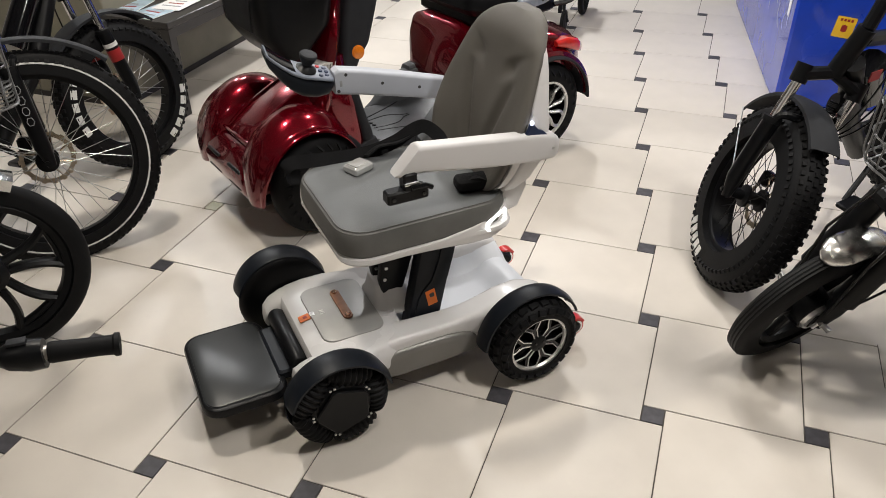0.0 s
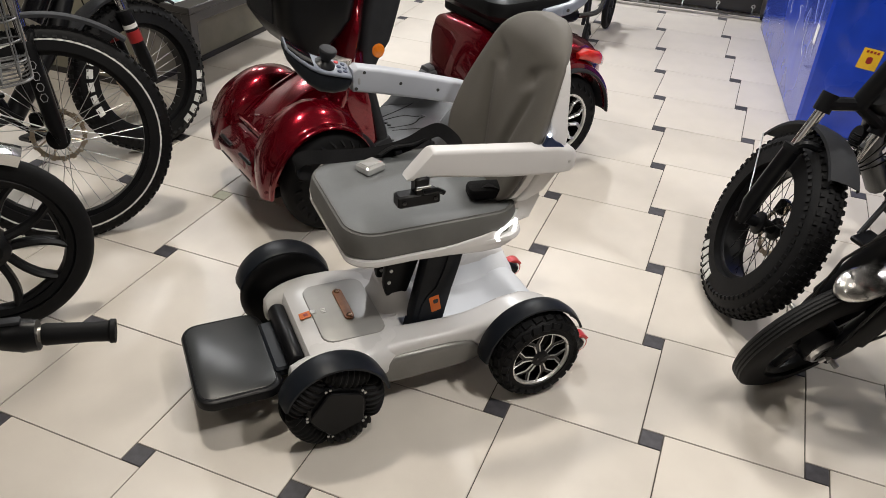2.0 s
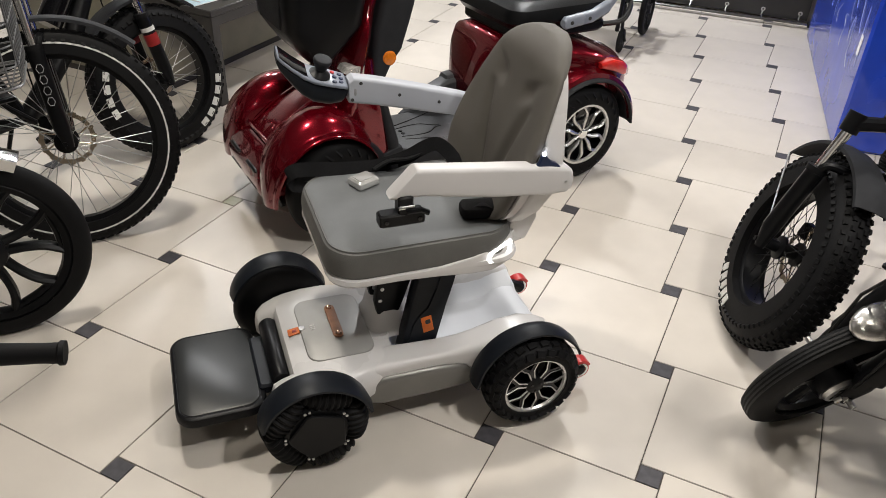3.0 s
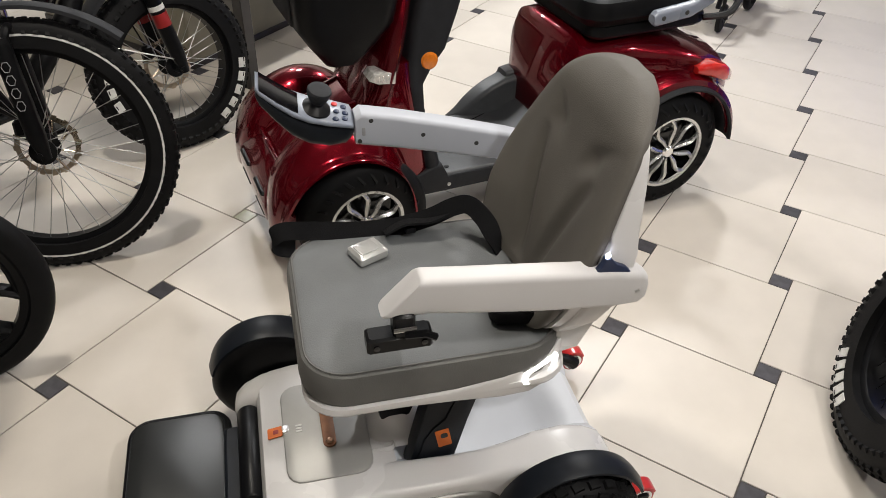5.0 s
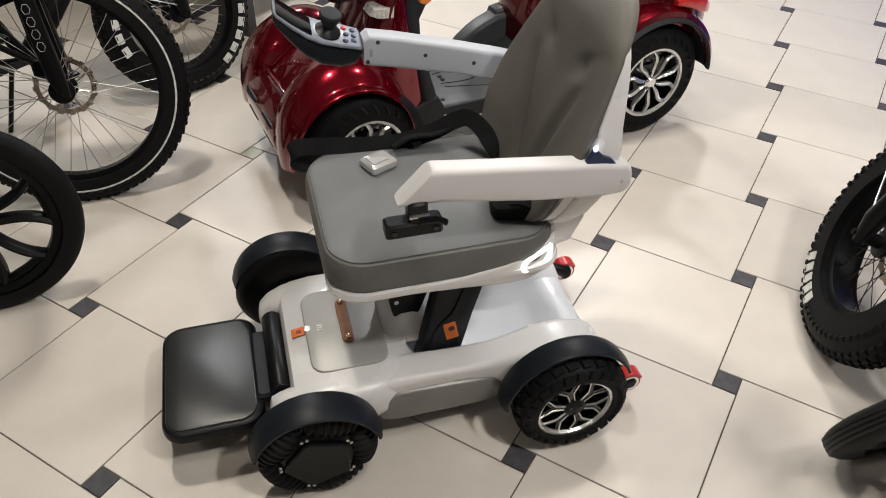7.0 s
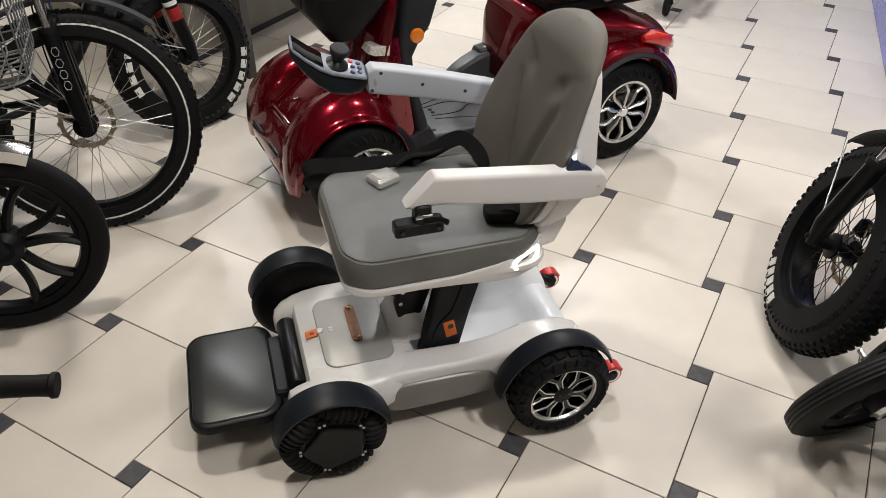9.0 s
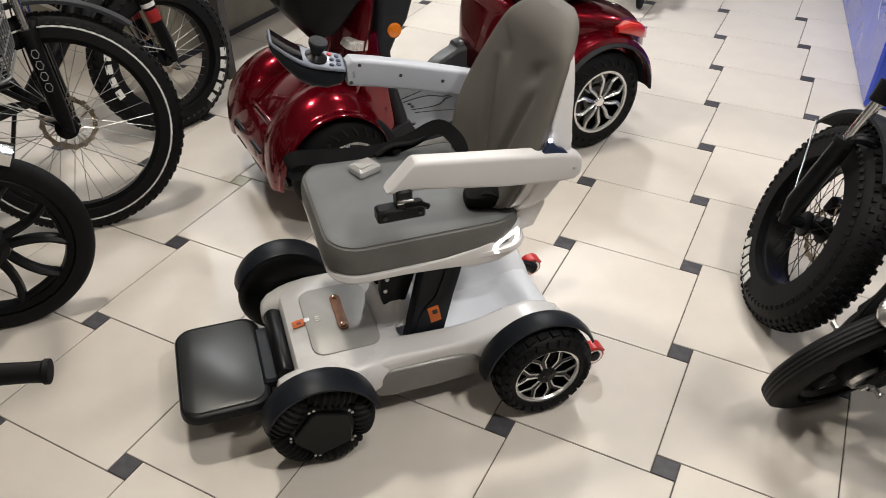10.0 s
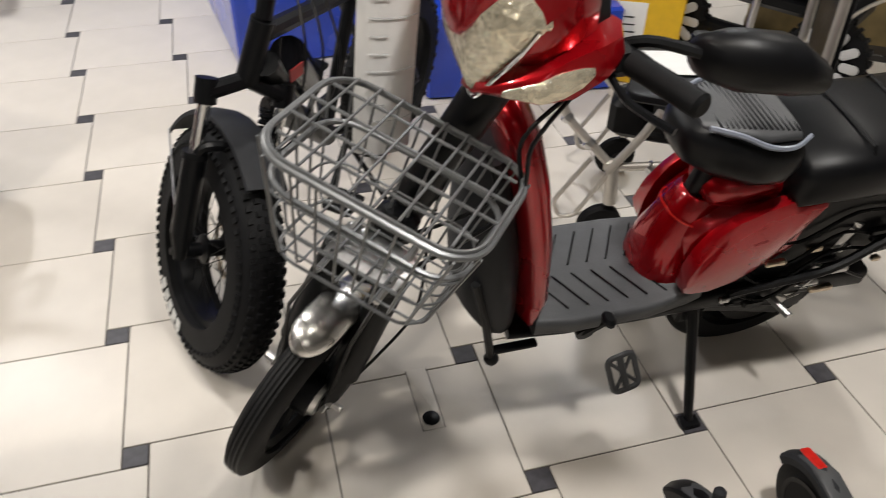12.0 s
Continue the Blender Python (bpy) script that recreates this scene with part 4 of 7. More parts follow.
def alloy_wheel(parent, m, R, w, rim, n=5):
    wheel = part("wheel", G().lathe([(rim, -w * 0.8), (rim, w * 0.86), (rim - 0.008, w * 0.9), (rim - 0.014, w * 0.7), (rim - 0.014, 0.0), (0.0, -0.005), (0.0, -w * 0.8)], 44), BLACK_GLOSS, parent, m=m)
    add_tyre(wheel, R, w, rim - 0.003, 26, (0.009, 0.05, 0.0015), 2, 28)
    part("rim_edge", G().lathe([(rim - 0.006, w * 0.8), (rim - 0.002, w * 0.96), (rim - 0.012, w * 0.96), (rim - 0.016, w * 0.8)], 44, closed=True), ALU, wheel, "machined silver rim edge")
    for i in range(n):
        a = 360.0 * i / n
        for s in (-1, 1):
            pts = [(0.022 * math.cos(radians(a + s * 14)), w * 0.8, 0.022 * math.sin(radians(a + s * 14)))]
            for r, d in ((0.4, 17), (0.7, 21), (0.95, 10)):
                pts.append((rim * r * math.cos(radians(a + s * d)), w * 0.82, rim * r * math.sin(radians(a + s * d))))
            pts = smooth(pts, 4)
            part("spoke", G().tube(pts, [0.005 + 0.006 * math.sin(math.pi * k / (len(pts) - 1)) for k in range(len(pts))], 6, flat=0.7), ALU, wheel, "machined silver spoke")
    part("hub_cap", G().lathe([(0.0, w * 0.95), (0.016, w * 0.93), (0.022, w * 0.8), (0.022, 0.0)], 20), CHROME, wheel)
    return wheel


def arch_skin(R, y0, y1, a0, a1, lip, n=28, thick=0.006, dome=0.02):
    """A domed wing over a wheel: arc about y from angle to angle, with a rolled lip on the outer side."""
    q = [(R - 0.03, y0), (R, y0), (R + dome, (y0 * 0.6 + y1 * 0.4)), (R + dome * 0.9, y0 * 0.3 + y1 * 0.7), (R, y1 - 0.004), (R - lip * 0.5, y1 + 0.004), (R - lip, y1), (R - lip, y1 - thick), (R - thick, y1 - 0.02), (R + dome - thick, y0 * 0.5 + y1 * 0.5), (R - thick, y0 + thick), (R - 0.03, y0 + thick)]
    return G().lathe(q, n, a0=a0, a1=a1, closed=True)


def front_wing():
    """The wing over a front wheel: a broad crown between the valley beside the hood and a rolled outer lip, with a pointed skirt in front."""
    rings = []
    for i in range(41):
        a = -6 + 184 * i / 40
        c, q = math.cos(radians(a)), math.sin(radians(a))
        rear = max(0.0, min(1.0, (a - 80) / 90))
        fore = max(0.0, min(1.0, (34 - a) / 46))
        ring = []
        for y, rx, rz in ((0.085, 0.150, 0.150), (0.098, 0.190, 0.205), (0.122, 0.207, 0.242), (0.155, 0.214, 0.262), (0.195, 0.216, 0.268), (0.235, 0.214, 0.255), (0.258, 0.209, 0.238), (0.274, 0.203, 0.222), (0.284, 0.201, 0.216), (0.300, 0.202, 0.217), (0.306, 0.198, 0.213),
                          (0.306, 0.190, 0.206), (0.290, 0.190, 0.205), (0.262, 0.190, 0.215), (0.195, 0.192, 0.245), (0.12, 0.188, 0.215), (0.10, 0.150, 0.150)):
            rxx = rx - 0.020 * rear * (1 if rx > 0.195 else 0.3)
            # the skirt narrows towards its tip
            yy = y if fore == 0 else y + (0.240 - y) * 0.62 * fore ** 1.5
            ring.append((0.556 + rxx * c, yy, 0.196 + rz * q))
        rings.append(ring)
    return G().loft(rings)


for s in (1, -1):
    side = Matrix.Identity(4) if s > 0 else turn("Z", 180)
    alloy_wheel(scoot, pose(-0.505, s * 0.245, 0.200) @ side, 0.200, 0.052, 0.128)
    alloy_wheel(scoot, pose(0.516, s * 0.245, 0.190) @ side, 0.190, 0.048, 0.112)
    flip = Matrix.Identity(4) if s > 0 else Matrix.Diagonal((1, -1, 1, 1))
    part("front_wing", front_wing(), RED, scoot, "glossy dark red front wing", m=flip, angle=50)
    part("rear_wing", arch_skin(0.25, 0.14, 0.295, 10, 172, 0.03), RED, scoot, "glossy dark red rear wing", m=pose(-0.505, 0, 0.198) @ flip)
    part("rear_arch", arch_skin(0.232, 0.225, 0.312, -6, 176, 0.012, dome=0.004), DARK_GREY, scoot, "black rubber wheel arch trim", m=pose(-0.505, 0, 0.198) @ flip)
    part("tail_lamp", G().loft([[flip @ Vector(p) for p in section(x, a, b, z0, z1, 0.012, 5)] for x, a, b, z0, z1 in ((-0.56, 0.24, 0.280, 0.452, 0.474), (-0.61, 0.23, 0.290, 0.44, 0.484), (-0.66, 0.22, 0.292, 0.42, 0.474), (-0.70, 0.205, 0.275, 0.405, 0.446), (-0.712, 0.20, 0.26, 0.408, 0.432))]), RED_LENS, scoot, "red tail lamp")
    part("indicator", G().lathe([(0.0, 0.012), (0.02, 0.010), (0.026, 0.004), (0.026, -0.004)], 24), ORANGE, scoot, "orange side reflector", m=pose(0.275, s * 0.142, 0.575, 0, 0, 0 if s > 0 else 180))
# hood between the wings, with a raised centre
def bonnet(x, w, zb, zt, crown):
    pts = []
    for i in range(36):
        a = 2 * math.pi * i / 36
        c, q = math.cos(a), math.sin(a)
        y = w * math.copysign(abs(c) ** 0.45, c)
        z = (zb + zt) / 2 + (zt - zb) / 2 * math.copysign(abs(q) ** 0.45, q)
        if q > 0.1:
            z += crown * (1 - (y / w) ** 2)
        pts.append((x, y, z))
    return pts


g = G().loft([bonnet(*q) for q in ((0.705, 0.122, 0.17, 0.318, 0.006), (0.697, 0.132, 0.17, 0.327, 0.008), (0.66, 0.142, 0.17, 0.356, 0.010), (0.60, 0.152, 0.17, 0.396, 0.012), (0.53, 0.158, 0.17, 0.430, 0.014), (0.46, 0.158, 0.17, 0.452, 0.018), (0.40, 0.152, 0.17, 0.466, 0.02), (0.35, 0.135, 0.17, 0.474, 0.02))])
nose = part("hood", g, RED, scoot, "glossy dark red front hood", angle=50)
# front panel that slopes from the hood's edge to the bumper
g = G().loft([rrect(xf - 0.52, 2 * w, 0.045, z, 7, (xf + 0.52) / 2, 0) for z, xf, w in ((0.130, 0.735, 0.13), (0.145, 0.752, 0.16), (0.185, 0.770, 0.19), (0.225, 0.772, 0.195), (0.262, 0.760, 0.185), (0.292, 0.738, 0.165), (0.312, 0.716, 0.145), (0.318, 0.700, 0.13))])
part("front_panel", g, RED, nose, "dark red front panel", angle=45)
part("hood_lip", G().tube(smooth([(0.640, -0.138, 0.366), (0.692, -0.128, 0.332), (0.705, -0.10, 0.330), (0.708, 0.0, 0.334), (0.705, 0.10, 0.330), (0.692, 0.128, 0.332), (0.640, 0.138, 0.366)], 5), 0.0055, 7), RED, nose, "raised lip along the hood's edge")
for s in (1, -1):
    part("hood_ridge", G().tube(smooth([(0.695, s * 0.085, 0.334), (0.62, s * 0.080, 0.392), (0.53, s * 0.075, 0.441), (0.45, s * 0.085, 0.467)], 4), [0.002] + [0.006] * 11 + [0.002], 6), RED, nose)
    for z, y0, y1 in ((0.252, 0.035, 0.135), (0.222, 0.030, 0.150), (0.190, 0.030, 0.140)):
        part("grille_slot", G().box((0.7605, s * (y0 + y1) / 2, z), (0.022, y1 - y0, 0.014), e=0.005), BLACK, nose, "black grille slot")
    part("underside", G().loft([section(x, *sorted((s * 0.06, s * 0.17)), 0.115, z1, 0.02, 4) for x, z1 in ((0.70, 0.14), (0.64, 0.17), (0.30, 0.19))]), BLACK, scoot)
    part("fog_lamp", G().ball((0.735, s * 0.205, 0.165), 0.012, 0.012, 0.012, 10), CHROME, scoot)
# column base, red down to the foot board
g = G().loft([rrect(dx, 2 * w, 0.05, z, 7, cx, 0) for z, cx, dx, w in ((0.20, 0.328, 0.136, 0.168), (0.30, 0.348, 0.146, 0.172), (0.40, 0.370, 0.17, 0.170), (0.47, 0.382, 0.16, 0.166), (0.53, 0.380, 0.135, 0.160), (0.58, 0.372, 0.115, 0.15))])
part("column_base", g, RED, scoot, "dark red column base", angle=50)
# tiller with leg shield and bag
g = G().loft([[(x + 0.06 * k * math.sin(a), w * math.cos(a), z) for a in [2 * math.pi * i / 16 for i in range(16)]] for x, z, w, k in ((0.45, 0.37, 0.16, 1.3), (0.43, 0.43, 0.182, 1.0), (0.41, 0.52, 0.192, 0.8), (0.39, 0.60, 0.195, 0.7), (0.372, 0.66, 0.185, 0.7), (0.345, 0.74, 0.15, 0.75), (0.31, 0.82, 0.122, 0.85), (0.25, 0.98, 0.105, 0.85), (0.21, 1.10, 0.09, 0.8))])
part("tiller", g, RED, scoot, "dark red steering column", angle=60)
g = G().loft([rrect(d, w, 0.022, z, 5, x, 0) for x, z, d, w in ((0.252, 0.185, 0.05, 0.345), (0.272, 0.28, 0.05, 0.348), (0.296, 0.37, 0.045, 0.345), (0.312, 0.44, 0.045, 0.335), (0.316, 0.51, 0.05, 0.32), (0.300, 0.555, 0.08, 0.30), (0.275, 0.60, 0.11, 0.29), (0.255, 0.68, 0.13, 0.28), (0.235, 0.74, 0.13, 0.275), (0.19, 0.88, 0.10, 0.25), (0.16, 1.0, 0.08, 0.22))])
part("leg_shield", g, DARK_GREY, scoot, "dark grey leg shield")
g = G().loft([rrect(a, b, r, z, 6, x, 0) for x, z, a, b, r in ((0.512, 0.594, 0.05, 0.25, 0.018), (0.513, 0.600, 0.09, 0.30, 0.03), (0.505, 0.65, 0.18, 0.322, 0.04), (0.497, 0.70, 0.26, 0.335, 0.05), (0.490, 0.80, 0.285, 0.34, 0.05), (0.475, 0.95, 0.28, 0.34, 0.05), (0.455, 1.10, 0.26, 0.34, 0.05))])
bag = part("front_bag", g, BLACK, scoot, "black front basket bag", angle=50)
part("bag_panel", G().loft([rrect(0.012, b, 0.005, z, 4, x, 0.0) for x, z, b in ((0.625, 0.70, 0.19), (0.632, 0.80, 0.22), (0.614, 0.95, 0.23))]), DARK_GREY, bag)
for s in (1, -1):
    hl = part("headlamp", G().loft([[(0.42 + (x - 0.42) * k, s * y, 0.562 + (z - 0.562) * k) for x, z in ((0.385, 0.545), (0.440, 0.552), (0.464, 0.564), (0.450, 0.582), (0.382, 0.582))] for y, k in ((0.130, 0.9), (0.186, 0.92), (0.190, 0.84))]), LAMP_PANE, scoot, "clear headlamp", angle=40)
    for k in range(4):
        part("reflector_slat", G().box((0.398 + 0.012 * k, s * 0.1895, 0.5630 + 0.001 * k), (0.004, 0.003, 0.026 - 0.003 * k), e=0.001), CHROME, hl, "chrome reflector slat")
# floor and rear body
board = part("floor_board", G().loft([section(x, -0.17, 0.17, 0.168, zt, 0.012, 4) for x, zt in ((0.31, 0.222), (0.20, 0.218), (-0.02, 0.216), (-0.10, 0.224), (-0.16, 0.255), (-0.22, 0.29))]), BOARD, scoot, "charcoal ribbed foot board")
for s in (1, -1):
    part("side_rail", G().loft([section(x, *sorted((s * 0.164, s * 0.1735)), z0, z1, 0.004, 3) for x, z0, z1 in ((0.30, 0.160, 0.212), (0.0, 0.158, 0.208), (-0.25, 0.16, 0.212))]), DARK_GREY, scoot, "dark grey side rail")
    part("toe", G().loft([section(x, *sorted((s * 0.120, s * 0.176)), z0, z1, 0.008, 4) for x, z0, z1 in ((0.222, 0.164, 0.222), (0.240, 0.160, 0.256), (0.265, 0.160, 0.254), (0.340, 0.166, 0.226))]), DARK_GREY, scoot, "dark grey moulded toe of the leg shield", angle=50)
    part("groove", G().tube(smooth([(0.166, s * 0.034, 0.2178), (0.10, s * 0.044, 0.2172), (0.05, s * 0.040, 0.2170), (0.01, s * 0.012, 0.2168), (-0.02, s * 0.006, 0.2168)], 5), 0.0022, 5), BLACK, board)
    part("groove", G().tube(smooth([(0.165, s * 0.060, 0.2178), (0.08, s * 0.085, 0.2172), (0.0, s * 0.113, 0.2168), (-0.06, s * 0.135, 0.219)], 5), 0.0022, 5), BLACK, board)
    for x, y in ((0.208, 0.135), (0.150, 0.012), (-0.045, 0.145)):
        part("bolt", G().lathe([(0.0, 0.003), (0.008, 0.002), (0.008, -0.002)], 10, turn("X", 90)), BLACK, board, m=pose(x, s * y, 0.218))
    # the board sweeps up beside the seat box
    part("board_horn", G().loft([section(x, *sorted((s * y0, s * 0.208)), 0.165, zt, 0.016, 5) for x, y0, zt in ((0.06, 0.166, 0.205), (0.03, 0.150, 0.226), (0.0, 0.138, 0.258), (-0.04, 0.130, 0.290), (-0.08, 0.128, 0.312), (-0.126, 0.128, 0.330), (-0.20, 0.128, 0.340), (-0.27, 0.13, 0.342))]), BOARD, board, "charcoal moulded rear corner", angle=50)
    part("horn_rib", G().loft([section(x, *sorted((s * 0.15, s * 0.212)), 0.18, zt, 0.012, 4) for x, zt in ((-0.128, 0.325), (-0.136, 0.344), (-0.18, 0.352), (-0.26, 0.354))]), BOARD, board)
    part("rail_bolt", G().lathe([(0.0, 0.002), (0.006, 0.001), (0.006, -0.002)], 10), STEEL, scoot, m=pose(0.216, s * 0.1755, 0.182, 0, 0, 0 if s > 0 else 180))
g = G().loft([bonnet(x, w + 0.006, zb, zt, 0.006) for x, w, zb, zt, r in ((-0.165, 0.185, 0.17, 0.55, 0.02), (-0.185, 0.205, 0.165, 0.575, 0.035), (-0.36, 0.212, 0.19, 0.58, 0.045), (-0.46, 0.235, 0.25, 0.56, 0.07), (-0.57, 0.255, 0.28, 0.53, 0.08), (-0.68, 0.25, 0.28, 0.49, 0.08), (-0.745, 0.21, 0.30, 0.43, 0.05))])
rear = part("rear_body", g, RED, scoot, "glossy dark red seat box", angle=50)
part("seat_base", G().slab(0.42, 0.40, 0.575, 0.615, 0.05, 0.01), BLACK, scoot, m=pose(-0.42, 0, 0))
seat = part("seat", G().slab(0.47, 0.45, 0.615, 0.70, 0.075, 0.03, n=8, crown=0.02), BLACK, scoot, "black padded seat", m=pose(-0.41, 0.0, 0))
part("seat_crease", G().tube(rrect(0.34, 0.32, 0.05, 0.716, 6, -0.41, 0), 0.004, 5, closed=True), BLACK, seat, m=pose(0.41, 0, 0))
part("armrest", G().loft([section(x, 0.232, 0.262, z - h, z + h, 0.01, 4) for x, z, h in ((-0.37, 0.642, 0.012), (-0.38, 0.643, 0.022), (-0.50, 0.655, 0.022), (-0.57, 0.685, 0.022), (-0.63, 0.76, 0.024), (-0.66, 0.84, 0.024))]), GREY_LIGHT, scoot, "grey armrest bracket")
for x, z in ((-0.40, 0.645), (-0.48, 0.652)):
    part("arm_bolt", G().lathe([(0.0, 0.002), (0.007, 0.001), (0.007, -0.002)], 10), INK, scoot, m=pose(x, 0.263, z))
part("hose", G().tube(smooth([(-0.60, 0.20, 0.60), (-0.68, 0.23, 0.62), (-0.72, 0.2, 0.70), (-0.66, 0.16, 0.78)], 5), 0.01, 6), BLACK, scoot)
sheet = thing("price_sheet", "white printed sheet lying on the scooter's black seat", "sheet", pose(-1.150, 1.133, 0.7375, 0, 0, -124.1) @ pose(-0.40, 0.03, 0, 0, 0, 12))
part("paper", G().box((0, 0, 0), (0.21, 0.15, 0.0012)), PAPER, sheet)
for i in range(4):
    part("print_bar", G().box((0.06 - 0.03 * i, 0.02 * (i % 2), 0.0012), (0.010, 0.08, 0.0006)), INK, sheet)

# ---------------------------------------------------------------- the bicycles
def bicycle(label, front, body, R, w, rim, knobs, ksize, rows, side_print, stripe, offset, fender, decal, rake=0.16, extra=0.0):
    """A parked bicycle: its front wheel and fork by one pose, its frame by another; x forward, y left."""
    b = thing("electric_bicycle", label, "bicycle", body, group="parked electric bicycles")
    f = body.inverted() @ front
    spoked_wheel(b, f @ pose(0, 0, R), R, w, rim, knobs, ksize, rows, 36, hub_w=0.05, disc=0.085, disc_y=0.034 * offset, side_print=side_print, stripe=stripe, spoke_mat=BLACK if w > 0.052 else STEEL)
    top = Vector((-rake, 0, 2 * R + (0.105 if extra else 0.13)))
    hw = w + (0.034 if extra else 0.022)
    mid = Vector((0, 0, R)).lerp(top, 0.62)
    for s in (1, -1):
        leg = part("fork_leg", G().tube([(0.012, s * hw, R - 0.015), (0.0, s * hw, R + 0.05), (mid.x, s * hw, mid.z)], [0.014, 0.026, 0.0255], 12), BLACK, b, m=f)
        part("seal", G().tube([(mid.x - 0.002, s * hw, mid.z - 0.004), (mid.x - 0.004, s * hw, mid.z + 0.012)], 0.0280, 12), RUBBER, b, m=f)
        part("stanchion", G().tube([(mid.x, s * hw, mid.z - 0.01), (top.x, s * hw, top.z - 0.01)], 0.0145, 12), CHROME, b, "chrome fork stanchion", m=f)
        part("fork_cap", G().tube([(top.x, s * hw, top.z - 0.025), (top.x - 0.01, s * hw, top.z + 0.028)], 0.024, 14), BLACK, b, m=f)
        if decal:
            a0, a1 = Vector((0.0, s * hw, R + 0.05)).lerp(Vector((mid.x, s * hw, mid.z)), 0.30), Vector((0.0, s * hw, R + 0.05)).lerp(Vector((mid.x, s * hw, mid.z)), 0.92)
            if decal == RED_PRINT:
                part("decal", G().tube([tuple(a0.lerp(a1, 0.28)), tuple(a0.lerp(a1, 0.62))], 0.0268, 14), decal, leg, "red fork decal")
                part("decal", G().tube([tuple(a0.lerp(a1, 0.70)), tuple(a0.lerp(a1, 0.82))], 0.0270, 14), WHITE_PRINT, leg, "white fork decal")
            else:
                for i in range(4):
                    p = a0.lerp(a1, 0.1 + 0.22 * i)
                    part("decal", G().tube([(p.x + 0.011 * math.cos(j * 1.05), p.y + s * 0.0262, p.z + 0.014 * math.sin(j * 1.05)) for j in range(6)], 0.0012, 4, closed=True), decal, leg, "grey outlined fork mark")
    part("fork_crown", G().tube([(top.x, -hw, top.z), (top.x - 0.01, 0, top.z + 0.03), (top.x, hw, top.z)], 0.02, 10), BLACK, b, m=f)
    part("fork_brace", G().tube(fillet([(mid.x, -hw, mid.z - 0.02), (mid.x + 0.02, -hw, mid.z + 0.035), (mid.x + 0.02, hw, mid.z + 0.035), (mid.x, hw, mid.z - 0.02)], 0.03), 0.012, 8), BLACK, b, m=f)
    head = top + Vector((0.012 if extra else -0.06, 0, 0.17))
    part("head_tube", G().tube([tuple(top + Vector((-0.01, 0, 0.03))), tuple(head)], 0.026, 14), BLACK, b, m=f)
    part("stem", G().tube([tuple(head), (head.x - 0.01, 0, head.z + 0.12), (head.x + 0.03, 0, head.z + 0.16)], 0.019, 10), BLACK, b, m=f)
    hz = head.z + 0.17
    part("handlebar", G().tube(fillet([(head.x - 0.10, 0.33, hz + 0.03), (head.x + 0.0, 0.20, hz + 0.03), (head.x + 0.03, 0.05, hz), (head.x + 0.03, -0.05, hz), (head.x + 0.0, -0.20, hz + 0.03), (head.x - 0.10, -0.33, hz + 0.03)], 0.06), 0.011, 10), BLACK, b, m=f)
    for s in (1, -1):
        part("grip", G().tube([(head.x - 0.03, s * 0.237, hz + 0.03), (head.x - 0.10, s * 0.335, hz + 0.03)], 0.017, 10), RUBBER, b, m=f)
    H = f @ head
    bb = Vector((H.x - 0.42, 0, 0.29))
    st = Vector((H.x - 0.60, 0, 0.80))
    ax = Vector((H.x - 0.86, 0, R))
    part("down_tube", G().tube([(H.x, H.y, H.z - 0.10), ((H.x + bb.x) / 2 + 0.04, H.y / 2, (H.z + bb.z) / 2 - 0.06), tuple(bb)], [0.03, 0.036, 0.036], 12), BLACK, b)
    part("battery", G().tube([(H.x - 0.09, H.y, H.z - 0.12), ((H.x + bb.x) / 2 - 0.03, H.y / 2, (H.z + bb.z) / 2 + 0.0)], 0.045, 12), BLACK_GLOSS, b, "black battery pack")
    part("battery_label", G().box(((H.x - 0.05), H.y + 0.046, H.z - 0.13), (0.05, 0.003, 0.03)), RED_PRINT, b, "red battery label")
    part("top_tube", G().tube([(H.x, H.y, H.z - 0.03), (st.x + 0.03, 0, st.z - 0.12)], 0.022, 10), BLACK, b)
    part("seat_tube", G().tube([tuple(bb), tuple(st)], 0.019, 10), BLACK, b)
    part("saddle", G().loft([rrect(0.26 * k, 0.16 * k, 0.06 * k, z, 6, st.x, 0) for z, k in ((st.z, 0.8), (st.z + 0.02, 1.0), (st.z + 0.05, 0.95), (st.z + 0.06, 0.7))]), BLACK, b)
    for s in (1, -1):
        part("chain_stay", G().tube([tuple(bb), (bb.x - 0.12, s * hw, bb.z + 0.01), (ax.x, s * hw, ax.z)], 0.013, 8), BLACK, b)
        part("seat_stay", G().tube([(st.x, 0, st.z - 0.12), (st.x - 0.06, s * hw, st.z - 0.22), (ax.x, s * hw, ax.z)], 0.011, 8), BLACK, b)
        part("crank", G().tube([(bb.x, s * 0.07, bb.z), (bb.x + s * 0.12, s * 0.085, bb.z - 0.12 * s)], 0.010, 8), BLACK, b)
        part("pedal", G().box((bb.x + s * 0.12, s * 0.13, bb.z - 0.12 * s), (0.10, 0.09, 0.02), e=0.005), BLACK, b)
    rw = part("wheel", G().lathe([(rim, -w * 0.6), (rim, w * 0.6), (rim - 0.02, w * 0.4), (rim - 0.02, -w * 0.4)], 48, closed=True), BLACK, b, m=pose(ax.x, 0, R))
    add_tyre(rw, R, w, rim - 0.004, knobs // 2, ksize, rows)
    part("hub", G().lathe([(0, -0.06), (0.08, -0.05), (0.09, 0), (0.08, 0.05), (0, 0.06)], 24), BLACK, rw)
    for i in range(12):
        part("spoke", G().tube([(0.08, 0.03 * (-1) ** i, 0), (rim - 0.01, 0, 0)], 0.0014, 5, m=turn("Y", 30 * i)), STEEL, rw)
